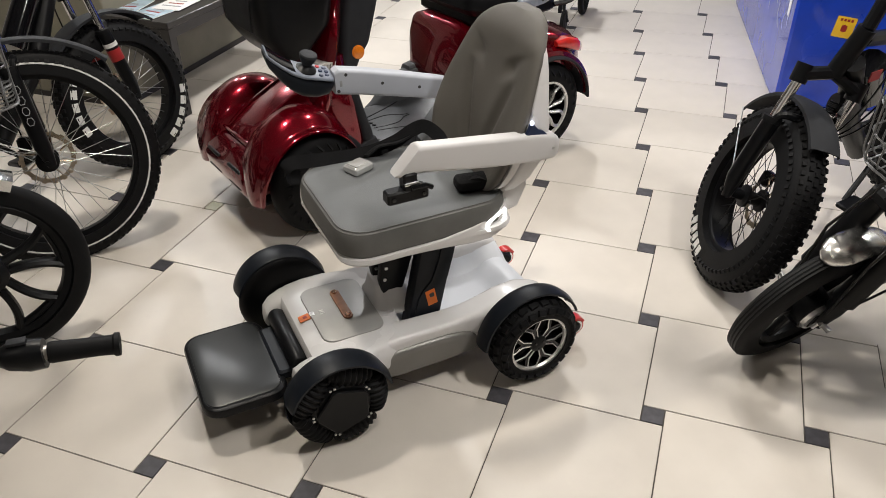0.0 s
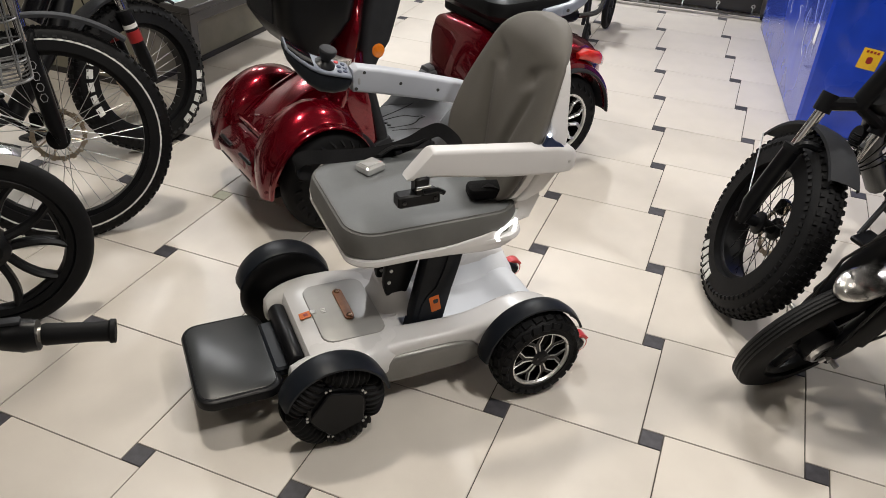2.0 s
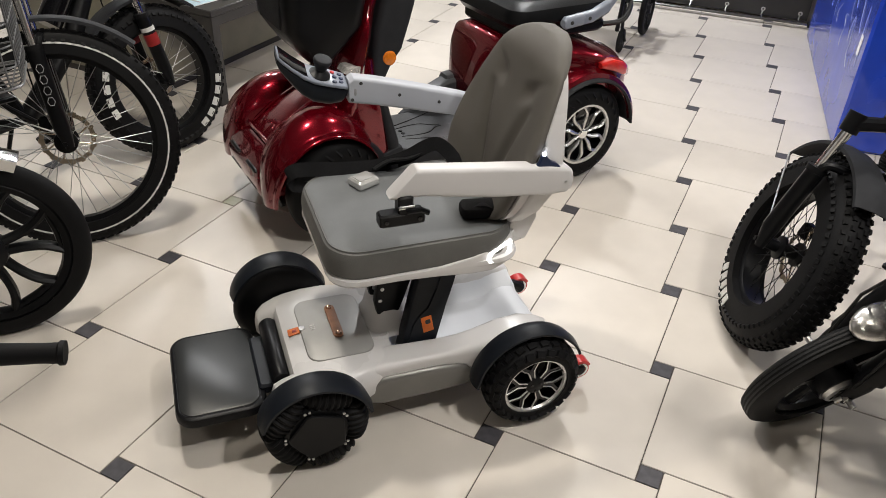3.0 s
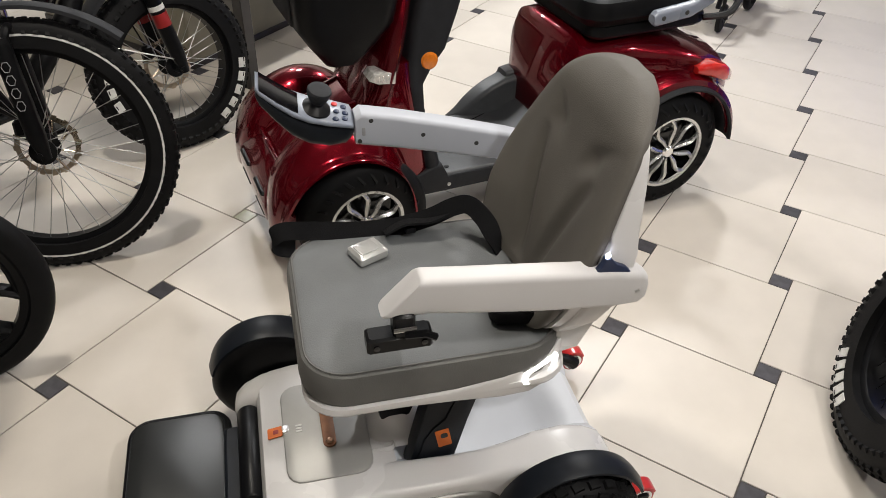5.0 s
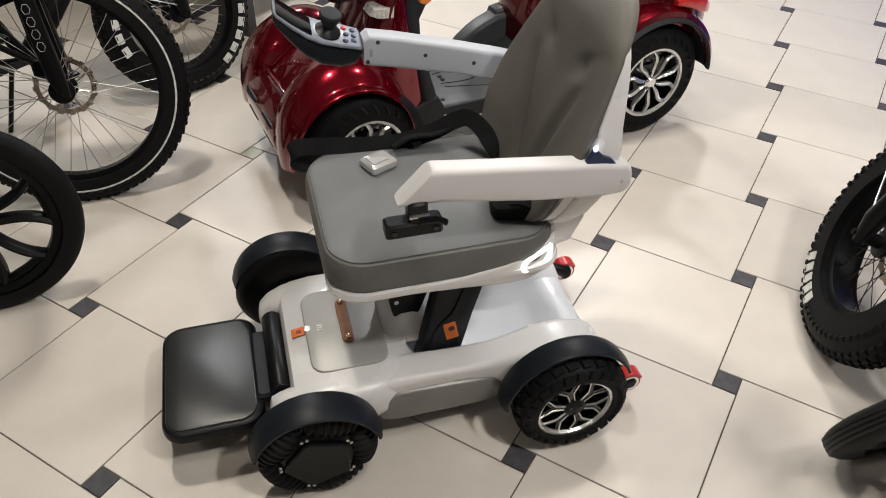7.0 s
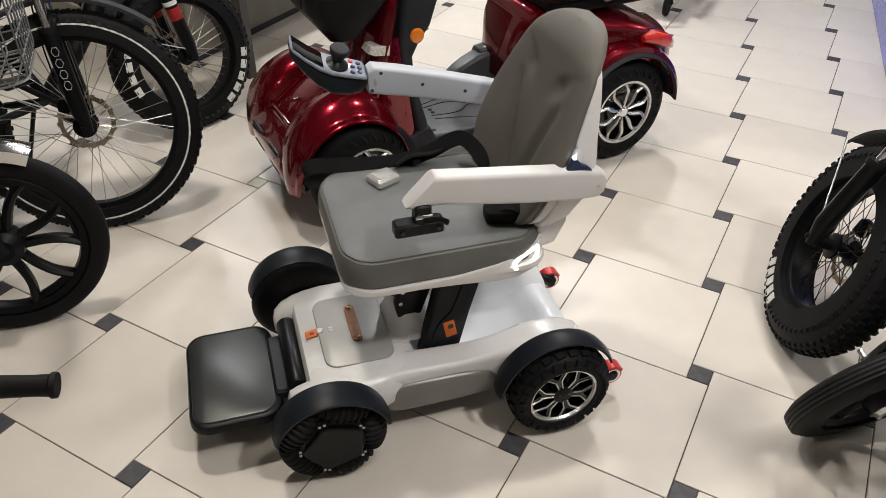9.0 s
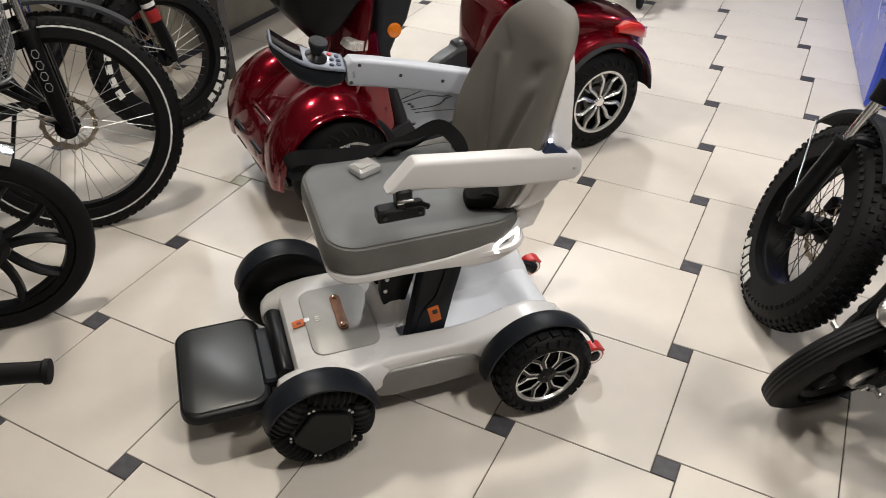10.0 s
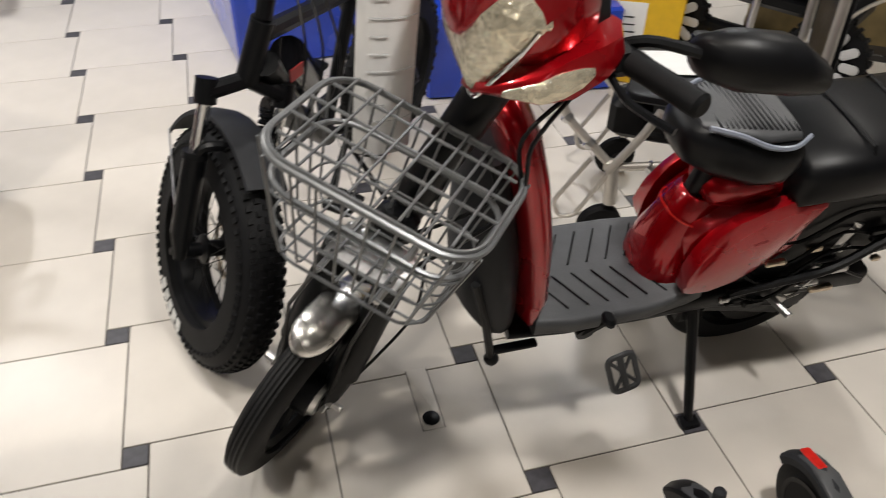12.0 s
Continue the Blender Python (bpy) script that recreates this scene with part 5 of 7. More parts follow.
    if fender:
        part("front_fender", fender_arc(R + fender[3], fender[2], fender[0], fender[1], 0.014, 0.003, 22), DARK_GREY, b, "dark grey plastic mudguard", m=f @ pose(0, 0, R))
        part("fender_stay", G().tube([(0.02, -hw - 0.01, R + 0.02), ((R + fender[3]) * math.cos(radians(fender[1])) , -fender[2], R + (R + fender[3]) * math.sin(radians(fender[1])))], 0.0025, 6), STEEL, b, m=f)
    part("brake_caliper", G().box((-0.055, 0.034 * offset + 0.006 * offset, R + 0.055), (0.04, 0.035, 0.05), e=0.008), BLACK, b, m=f)
    part("axle_nut", G().tube([(0, -hw - 0.02, R), (0, -hw, R), (0, -hw + 0.001, R), (0, hw - 0.001, R), (0, hw, R), (0, hw + 0.02, R)], [0.008, 0.008, 0.017, 0.017, 0.008, 0.008], 12), BLACK, b, m=f)
    if extra == 0.0:
        part("brake_hose", G().tube(smooth([(-0.055, 0.045 * offset, R + 0.08), (-0.08, (hw + 0.03) * offset, R + 0.25), (top.x - 0.03, (hw + 0.03) * offset, top.z), (head.x + 0.06, 0.08 * offset, head.z + 0.06)], 5), 0.0028, 6), BLACK, b, m=f)
    part("kickstand", G().tube([(bb.x - 0.05, 0.03, bb.z - 0.02), (bb.x - 0.10, 0.20, 0.012)], 0.008, 8), BLACK, b)
    return b, f, top, head


def standing(cx, cy, fx, fy, lean):
    """Where a wheel stands on the floor, which way it points, and how far it leans to its left."""
    return pose(cx, cy, 0, 0, 0, math.degrees(math.atan2(fy, fx))) @ turn("X", -lean)


BIKE_A = standing(-1.963, 0.114, 0.69, 0.725, 13)
bike_a, fa, _, _ = bicycle("black electric bicycle with large white-striped knobbly tyre", BIKE_A, standing(-1.963, 0.114, 0.5, 0.866, 8), 0.350, 0.032, 0.282, 72, (0.014, 0.011, 0.004), 5, None, 0.45, 1, (48, 150, 0.034, 0.04), GREY_PRINT, 0.045)
BIKE_B = standing(-2.197, 0.806, 0.225, 0.974, 10.5)
bike_b, fb, _, _ = bicycle("black fat-tyre electric bicycle with red fork decals", BIKE_B, BIKE_B, 0.292, 0.05, 0.215, 58, (0.017, 0.015, 0.004), 6, (-1, (-58, 150), 5, 11.5), 0, 1, (50, 150, 0.05, 0.04), RED_PRINT, 0.06)
BIKE_D = standing(0.085, 0.715, 0.317, -0.948, 19)
bike_d, fd, top_d, head_d = bicycle("black fat-tyre electric bicycle with its front wheel turned", BIKE_D, standing(0.085, 0.715, -0.62, -0.78, 6), 0.297, 0.055, 0.195, 66, (0.0150, 0.0130, 0.0048), 7, (-1, (-126,), 5, 8.0), 0, 1, (54, 146, 0.046, 0.032), None, -0.015, 1.0)
# tail light, reflector and cables on the dark bicycle's front
part("horn", G().lathe([(0.0, -0.02), (0.03, -0.02), (0.035, 0.0), (0.03, 0.02), (0.0, 0.022)], 18), BLACK, bike_d, m=fd @ pose(top_d.x - 0.06, 0.10, top_d.z - 0.06))
part("spring", G().tube([(top_d.x - 0.05 + 0.018 * math.cos(i * 0.9), 0.085 + 0.018 * math.sin(i * 0.9), top_d.z - 0.16 + 0.0022 * i) for i in range(50)], 0.004, 5), BLACK, bike_d, m=fd)
for k in range(3):
    part("cable", G().tube(smooth([(head_d.x - 0.02, 0.05 + 0.03 * k, head_d.z + 0.10), (head_d.x + 0.10, 0.06 + 0.04 * k, head_d.z - 0.05), (top_d.x + 0.02, 0.10 + 0.02 * k, top_d.z - 0.10), (top_d.x - 0.08, 0.08, top_d.z - 0.20)], 5), 0.003, 5), BLACK, bike_d, m=fd)

# ---------------------------------------------------------------- wire baskets
def wire_basket(parent, m, lx, ly, bx, by, depth, nx, ny, nz, mat, label):
    """An open-topped wire basket: its rim, hoops and wires."""
    rim = part("basket", G().tube(rrect(lx, ly, 0.06, 0, 7), 0.0052, 8, closed=True), mat, parent, label, m=m)
    for k in range(1, nz + 1):
        q = k / nz
        part("hoop", G().tube(rrect(lx + (bx - lx) * q, ly + (by - ly) * q, 0.045, -depth * q, 6), 0.0022 if k < nz else 0.003, 5, closed=True), mat, rim)
    for i in range(nx):
        u = -0.5 + (i + 0.5) / nx
        part("wire", G().tube(fillet([(u * lx * 0.96, -ly / 2, 0), (u * bx * 0.96, -by / 2, -depth), (u * bx * 0.96, by / 2, -depth), (u * lx * 0.96, ly / 2, 0)], 0.02, n=3), 0.0022, 5), mat, rim)
    for j in range(ny):
        u = -0.5 + (j + 0.5) / ny
        part("wire", G().tube(fillet([(-lx / 2, u * ly * 0.96, 0), (-bx / 2, u * by * 0.96, -depth), (bx / 2, u * by * 0.96, -depth), (lx / 2, u * ly * 0.96, 0)], 0.02, n=3), 0.0022, 5), mat, rim)
    return rim


# ---------------------------------------------------------------- the red moped
BODY_E = pose(0.33, 0.43, 0, 0, 0, 180) @ turn("X", -10)
moped = thing("electric_moped", "bright red electric moped with grey wire front basket", "moped", BODY_E, group="electric mopeds")
FRONT_E = standing(0.275, 0.39, -0.70, -0.70, 20)
S_E = BODY_E.inverted() @ FRONT_E
# the basket's and the headlamp's places on the turned, leaning handlebar
BASKET_E = BODY_E.inverted() @ Matrix.Translation((0.490, 0.078, 0.896)) @ turn("Z", math.degrees(math.atan2(-0.77, -0.63))) @ turn("X", -17)
H_E = BODY_E.inverted() @ Matrix.Translation((0.641, 0.1435, 1.0294)) @ turn("Z", -166.0) @ turn("X", 12.2) @ Matrix.Scale(0.83, 4)
RW = 0.225
fw = part("wheel", G().lathe([(0.165, -0.02), (0.165, 0.02), (0.15, 0.024), (0.14, 0.012), (0.14, -0.012), (0.15, -0.024)], 44, closed=True), BLACK, moped, "black front wheel", m=S_E @ pose(0, 0, RW))
add_tyre(fw, RW, 0.032, 0.16)
for y in (-0.014, -0.005, 0.005, 0.014):
    part("tread_groove", G().lathe([(RW - 0.003, y - 0.0022), (RW + 0.0014 - abs(y) * 0.16, y - 0.0022), (RW + 0.0014 - abs(y) * 0.16, y + 0.0022), (RW - 0.003, y + 0.0022)], 64), RUBBER_SIDE, fw)
part("hub", G().lathe([(0, -0.05), (0.055, -0.045), (0.062, 0), (0.055, 0.045), (0, 0.05)], 24), BLACK, fw)
for i in range(5):
    part("spoke", G().box((0.10, 0, 0), (0.10, 0.024, 0.03), turn("Y", 72 * i), 0.006), BLACK, fw)
part("front_fender", rounded_fender(RW + 0.043, 0.045, 68, 150, 0.024), SATIN_CHROME, moped, "chrome front mudguard", m=S_E @ pose(0, 0, RW), angle=50)
part("inner_fender", fender_arc(RW + 0.024, 0.045, 110, 170, 0.02, 0.003, 18), BLACK, moped, m=S_E @ pose(0, 0, RW))
for s in (1, -1):
    part("fork_leg", G().tube([(0.0, s * 0.062, RW - 0.02), (-0.02, s * 0.062, RW + 0.05), (-0.045, s * 0.062, RW + 0.16)], [0.016, 0.026, 0.026], 12), BLACK, moped, "black fork shroud", m=S_E)
    part("shroud", G().tube([(-0.03, s * 0.062, RW + 0.08), (-0.09, s * 0.062, RW + 0.34)], [0.034, 0.030], 14), BLACK, moped, m=S_E)
    part("axle_plate", G().box((-0.01, s * 0.055, RW - 0.005), (0.07, 0.008, 0.05), e=0.003), BLACK, moped, m=S_E)
    part("axle_bolt", G().tube([(0.0, s * 0.05, RW), (0.0, s * 0.10, RW)], 0.008, 8), STEEL, moped, m=S_E)
    part("axle_nut", G().tube([(0.0, s * 0.066, RW), (0.0, s * 0.078, RW)], 0.014, 6), CHROME, moped, m=S_E)
part("brake_plate", G().lathe([(0.0, 0.058), (0.045, 0.056), (0.05, 0.046), (0.0, 0.046)], 22), STEEL, moped, m=S_E @ pose(0, 0, RW))
part("brake_arm", G().tube([(0.02, 0.066, RW - 0.02), (-0.03, 0.072, RW + 0.05)], 0.006, 6), STEEL, moped, m=S_E)
part("yoke", G().box((-0.085, 0, RW + 0.34), (0.06, 0.17, 0.04), e=0.01), BLACK, moped, m=S_E)
tube_top = H_E @ Vector((-0.03, 0.0, -0.03))
part("steering_tube", G().tube([tuple(S_E @ Vector((-0.085, 0, RW + 0.32))), tuple((S_E @ Vector((-0.085, 0, RW + 0.32))).lerp(tube_top, 0.6)), tuple(tube_top)], 0.034, 14), BLACK, moped, "black steering tube")
part("brake_cable", G().tube(smooth([(0.0, 0.07, RW + 0.02), (-0.06, 0.105, 0.38), (-0.14, 0.115, 0.47), (-0.18, 0.07, 0.60), (-0.18, 0.04, 0.78)], 6), 0.0035, 6), BLACK, moped, m=S_E)
wire_basket(moped, BASKET_E, 0.235, 0.328, 0.16, 0.25, 0.20, 5, 8, 3, WIRE_GREY, "grey coated wire basket")
lid = part("basket_lid", G().tube(rrect(0.226, 0.318, 0.055, 0.006, 7), 0.003, 6, closed=True), WIRE_GREY, moped, "flat grey wire lid closing the basket", m=BASKET_E)
for k in range(4):
    x = -0.072 + 0.048 * k
    part("wire", G().tube([(x, -0.158 + 0.010 * (k in (0, 3)), 0.007), (x, 0.158 - 0.010 * (k in (0, 3)), 0.007)], 0.0026, 6), WIRE_GREY, lid)
for k in range(8):
    y = -0.126 + 0.036 * k
    part("wire", G().tube([(-0.112 + 0.006 * (k in (0, 7)), y, 0.0105), (0.112 - 0.006 * (k in (0, 7)), y, 0.0105)], 0.0023, 6), WIRE_GREY, lid)
part("basket_band", G().tube(rrect(0.2, 0.306, 0.055, -0.062, 7), 0.0045, 8, closed=True), WIRE_GREY, moped, m=BASKET_E)
for y in (-0.05, 0.05):
    part("basket_bracket", G().tube([tuple(BASKET_E @ Vector((-0.08, y, -0.198))), tuple(BASKET_E @ Vector((-0.02, y, -0.206))), tuple(BASKET_E @ Vector((0.06, y, -0.206)))], 0.006, 6), STEEL, moped)
    part("basket_stay", G().tube([tuple(S_E @ Vector((0.0, y * 1.3, RW + 0.01))), tuple(S_E @ Vector((0.03, y * 1.4, RW + 0.25))), tuple(BASKET_E @ Vector((0.02, y, -0.2)))], 0.004, 6), BLACK, moped)
part("bracket_plate", G().slab(0.09, 0.13, -0.212, -0.207, 0.01, 0.001), STEEL, moped, m=BASKET_E @ shift(-0.02, 0, 0))
part("clamp", G().box((0, 0, 0), (0.05, 0.07, 0.05), e=0.01), BLACK, moped, m=BASKET_E @ shift(-0.09, 0, -0.19))


def cowl_ring(x, w, z0, z1, k=0.62, y=0.0):
    pts = []
    for i in range(26):
        a = 2 * math.pi * i / 26
        c, q = math.cos(a), math.sin(a)
        pts.append((x, y + w * math.copysign(abs(c) ** k, c), (z0 + z1) / 2 + (z1 - z0) / 2 * math.copysign(abs(q) ** k, q)))
    return pts


def lens_ring(x, w, z0, z1):
    """A lens outline with a rounded top and a chin that runs to a point."""
    pts = []
    for i in range(32):
        a = 2 * math.pi * i / 32
        c, q = math.cos(a), math.sin(a)
        pts.append((x, w * c, 0.03 + ((z1 - 0.03) * q if q > 0 else (0.03 - z0) * -(1 - abs(c)) ** 0.8)))
    return pts


cowl = part("headlamp_cowl", G().loft([cowl_ring(*q) for q in ((0.02, 0.10, -0.03, 0.16, 0.8), (-0.01, 0.125, -0.055, 0.20, 0.8), (-0.06, 0.128, -0.07, 0.225, 0.8), (-0.12, 0.11, -0.06, 0.22, 0.8), (-0.15, 0.08, -0.03, 0.19, 0.8))]), RED_MOPED, moped, "bright red headlamp cowl", m=H_E, angle=60)
part("headlamp", G().loft([lens_ring(*q) for q in ((0.070, 0.03, -0.035, 0.06), (0.064, 0.065, -0.065, 0.09), (0.046, 0.098, -0.086, 0.13), (0.020, 0.118, -0.090, 0.15), (-0.02, 0.124, -0.080, 0.15))]), LENS, cowl, "faceted clear headlamp", angle=60)
part("lamp_rim", G().tube(smooth([(0.052 - 0.05 * abs(u) ** 1.5, 0.122 * u, 0.025 - 0.116 * (1 - abs(u)) ** 0.8) for u in (-1, -0.8, -0.6, -0.4, -0.2, -0.06, 0.06, 0.2, 0.4, 0.6, 0.8, 1)], 3), 0.0045, 8), CHROME, cowl, "satin lamp rim")
# brow that dips between the two lamp lobes
part("brow", G().loft([cowl_ring(*q) for q in ((0.080, 0.014, 0.022, 0.06, 0.8), (0.076, 0.038, 0.018, 0.11, 0.8), (0.062, 0.075, 0.030, 0.18, 0.8), (0.024, 0.122, 0.055, 0.22, 0.8), (-0.05, 0.130, 0.06, 0.235, 0.8))]), RED_MOPED, cowl, angle=60)
for s in (1, -1):
    part("side_wing", G().loft([[(x, s * y, z) for y, z in ((y0, z0), (y1, z0 + 0.006), (y1 + 0.006, (z0 + z1) / 2), (y1, z1), (y0, z1 + 0.012))] for x, y0, y1, z0, z1 in ((0.055, 0.0, 0.03, -0.080, -0.066), (0.03, 0.02, 0.060, -0.087, -0.058), (0.0, 0.04, 0.112, -0.094, -0.044), (-0.05, 0.05, 0.135, -0.090, -0.022), (-0.10, 0.05, 0.15, -0.066, -0.008), (-0.13, 0.05, 0.150, -0.045, 0.0), (-0.17, 0.05, 0.10, -0.03, 0.01))]), RED_MOPED, cowl, "red cowl side wing", angle=60)
    part("turn_signal", G().loft([[(x, s * y, z) for y, z in ((y0, z0), (y1, z0), (y1 + 0.004, (z0 + z1) / 2), (y1, z1), (y0, z1))] for x, y0, y1, z0, z1 in ((0.034, 0.04, 0.060, -0.080, -0.070), (0.0, 0.08, 0.119, -0.086, -0.052), (-0.03, 0.09, 0.134, -0.080, -0.040), (-0.06, 0.10, 0.145, -0.066, -0.036), (-0.078, 0.105, 0.148, -0.052, -0.038))]), LENS, cowl, "clear turn signal lens", angle=60)
    # handlebar, grip and lever
    part("handlebar", G().tube(fillet([(-0.10, s * 0.05, -0.02), (-0.14, s * 0.13, -0.036), (-0.155, s * 0.29, -0.081)], 0.03), 0.012, 10), BLACK, moped, m=H_E)
    part("grip", G().tube([(-0.148, s * 0.155, -0.044), (-0.149, s * 0.18, -0.051), (-0.155, s * 0.292, -0.081), (-0.1555, s * 0.297, -0.0825)], [0.022, 0.0205, 0.0205, 0.015], 14), RUBBER, moped, "black rubber grip", m=H_E)
    part("switch_box", G().box((-0.142, s * 0.13, -0.040), (0.055, 0.05, 0.055), None, 0.014), BLACK, moped, m=H_E)
    part("brake_lever", G().tube(smooth([(-0.122, s * 0.135, -0.065), (-0.108, s * 0.195, -0.09), (-0.124, s * 0.275, -0.118)], 4), 0.007, 6), BLACK, moped, m=H_E)
    part("mirror", G().loft([[(x, s * (y + u), z + v) for u, v in [(h * math.cos(2 * math.pi * i / 16), hh * math.sin(2 * math.pi * i / 16)) for i in range(16)]] for x, y, z, h, hh in ((-0.225, 0.215, -0.033, 0.018, 0.016), (-0.235, 0.222, -0.040, 0.045, 0.036), (-0.28, 0.240, -0.050, 0.062, 0.05), (-0.34, 0.268, -0.062, 0.062, 0.05), (-0.385, 0.287, -0.083, 0.045, 0.034), (-0.397, 0.294, -0.090, 0.02, 0.012))]), BLACK, moped, "black folded mirror", m=H_E, angle=60)
    part("mirror_stem", G().tube(smooth([(-0.13, s * 0.10, -0.03), (-0.175, s * 0.155, -0.015), (-0.23, s * 0.216, -0.034)], 4), 0.010, 8), BLACK, moped, m=H_E)
part("dash_cover", G().loft([cowl_ring(*q, 0.7) for q in ((-0.10, 0.09, -0.10, 0.10), (-0.16, 0.085, -0.09, 0.12), (-0.19, 0.05, -0.05, 0.10))]), BLACK, moped, "black rear dash cover", m=H_E, angle=60)
for k, s in enumerate((1, 1, -1)):
    part("control_cable", G().tube(smooth([tuple(H_E @ Vector((-0.09, s * 0.10, -0.08))), tuple(H_E @ Vector((0.0, s * (0.06 + 0.03 * k), -0.16))), tuple(H_E @ Vector((0.02, s * 0.03, -0.30))), tuple(S_E @ Vector((-0.06, s * 0.05, RW + 0.34)))], 6), 0.0035, 5), BLACK, moped)
# body
part("leg_shield", G().loft([[(x + dx, y, z) for dx, y in [(0.035 * math.sin(a) * k, w * math.cos(a)) for a in [2 * math.pi * i / 18 for i in range(18)]]] for x, z, w, k in ((-0.472, 0.36, 0.110, 0.9), (-0.468, 0.46, 0.130, 1.1), (-0.450, 0.60, 0.128, 1.2), (-0.424, 0.74, 0.113, 1.2), (-0.400, 0.83, 0.092, 1.1), (-0.386, 0.868, 0.065, 0.9), (-0.380, 0.886, 0.028, 0.5))]), RED_MOPED, moped, "bright red leg shield", angle=60)
part("apron", G().loft([[(x + dx, y, z) for dx, y in [(0.06 * math.sin(a) * k, w * math.cos(a)) for a in [2 * math.pi * i / 18 for i in range(18)]]] for x, z, w, k in ((-0.405, 0.345, 0.105, 0.9), (-0.39, 0.40, 0.122, 1.1), (-0.378, 0.54, 0.120, 1.1), (-0.365, 0.68, 0.095, 0.9), (-0.355, 0.78, 0.06, 0.6))]), DARK_GREY, moped, "dark grey front apron", angle=60)
part("footboard", G().loft([section(x, -w, w, 0.325, z, 0.012, 4) for x, z, w in ((-0.47, 0.372, 0.125), (-0.55, 0.368, 0.135), (-0.72, 0.366, 0.135), (-0.82, 0.372, 0.12), (-0.86, 0.39, 0.11))]), GREY_BLUE, moped, "slate grey ribbed footboard", m=shift(0, 0, 0.015))
for i in range(7):
    for s in (1, -1):
        x = -0.50 - 0.045 * i
        part("tread_rib", G().tube([(x, s * 0.012, 0.3845), (x - 0.05, s * 0.10, 0.3845)], 0.0022, 5), BLACK, moped)
part("chassis", G().loft([section(x, -0.115, 0.115, z0, z1, 0.015, 4) for x, z0, z1 in ((-0.42, 0.325, 0.35), (-0.55, 0.305, 0.33), (-0.72, 0.30, 0.33), (-0.86, 0.30, 0.35), (-1.0, 0.30, 0.36), (-1.3, 0.28, 0.34))]), BLACK, moped, "black chassis pan")
part("front_guard", G().tube(fillet([(-0.335, 0.10, 0.52), (-0.365, 0.115, 0.40), (-0.385, 0.118, 0.285)], 0.03), 0.009, 8), BLACK, moped, "black guard bar")
part("guard_foot", G().ball((-0.388, 0.118, 0.278), 0.017, 0.017, 0.015, 12), BLACK, moped)
part("guard_step", G().box((-0.44, 0.11, 0.295), (0.10, 0.02, 0.012), e=0.003), BLACK, moped)
tank = part("rear_cowl", G().loft([section(x, -w, w, zb, zt, r, 8) for x, w, zb, zt, r in ((-0.765, 0.055, 0.40, 0.52, 0.03), (-0.785, 0.078, 0.385, 0.555, 0.045), (-0.82, 0.092, 0.37, 0.575, 0.05), (-0.87, 0.106, 0.37, 0.60, 0.055), (-0.95, 0.115, 0.40, 0.632, 0.05), (-1.05, 0.11, 0.48, 0.65, 0.05), (-1.2, 0.09, 0.56, 0.652, 0.03))]), RED_MOPED, moped, "bright red rear cowling", m=shift(-0.02, 0, -0.01), angle=50)
part("post_socket", G().loft([rrect(dx, dy, min(dx, dy) * 0.42, z, 7, x, 0) for z, x, dx, dy in ((0.372, -0.800, 0.185, 0.172), (0.42, -0.802, 0.180, 0.168), (0.47, -0.806, 0.160, 0.152), (0.52, -0.812, 0.135, 0.130), (0.565, -0.820, 0.110, 0.108), (0.588, -0.824, 0.100, 0.100), (0.596, -0.825, 0.086, 0.088), (0.590, -0.825, 0.066, 0.066))]), RED_MOPED, tank, "bright red seat post socket", angle=50)
part("cowl_hump", G().loft([cowl_ring(*q, 0.75) for q in ((-0.80, 0.03, 0.60, 0.625), (-0.815, 0.06, 0.58, 0.648), (-0.86, 0.078, 0.58, 0.672), (-0.93, 0.082, 0.58, 0.682), (-1.0, 0.07, 0.58, 0.675))]), RED_MOPED, tank, angle=60)
part("cowl_seam", G().tube([(p[0], p[1], p[2] + 0.012 * (p[0] + 0.82) / 0.05) for p in rrect(0.128, 0.124, 0.05, 0.536, 7, -0.8145, 0)], 0.0022, 5, closed=True), RED_LENS, tank)
for s in (1, -1):
    part("side_cover", G().loft([[(x, s * y, z) for y, z in ((0.095, z0), (0.122, z0 + 0.006), (0.134, z0 * 0.6 + z1 * 0.4), (0.130, z0 * 0.15 + z1 * 0.85), (0.118, z1), (0.095, z1 + 0.003))] for x, z0, z1 in ((-0.768, 0.42, 0.47), (-0.778, 0.40, 0.52), (-0.80, 0.392, 0.565), (-0.84, 0.39, 0.602), (-0.90, 0.41, 0.63), (-0.95, 0.455, 0.643), (-0.985, 0.53, 0.648), (-1.01, 0.62, 0.650))]), RED_MOPED, tank, "bright red side cover", angle=40)
part("seat_post", G().tube([(-0.822, 0, 0.56), (-0.848, 0, 0.74)], 0.024, 12), BLACK, moped)
saddle = part("saddle", G().loft([cowl_ring(*q, 0.7) for q in ((-0.715, 0.03, 0.725, 0.755), (-0.735, 0.065, 0.695, 0.768), (-0.80, 0.095, 0.672, 0.775), (-0.90, 0.125, 0.655, 0.77), (-0.97, 0.135, 0.655, 0.775), (-1.01, 0.12, 0.67, 0.765))]), BLACK, moped, "black saddle with grey ribbed top", m=shift(-0.202, 0, -0.08) @ Matrix.Diagonal((0.724, 0.92, 1.13, 1)), angle=60)
part("saddle_top", G().loft([cowl_ring(*q, 0.7) for q in ((-0.755, 0.045, 0.752, 0.776), (-0.80, 0.075, 0.755, 0.782), (-0.90, 0.105, 0.75, 0.778), (-0.985, 0.11, 0.752, 0.782))]), MID_GREY, saddle, "grey ribbed saddle top", angle=60)
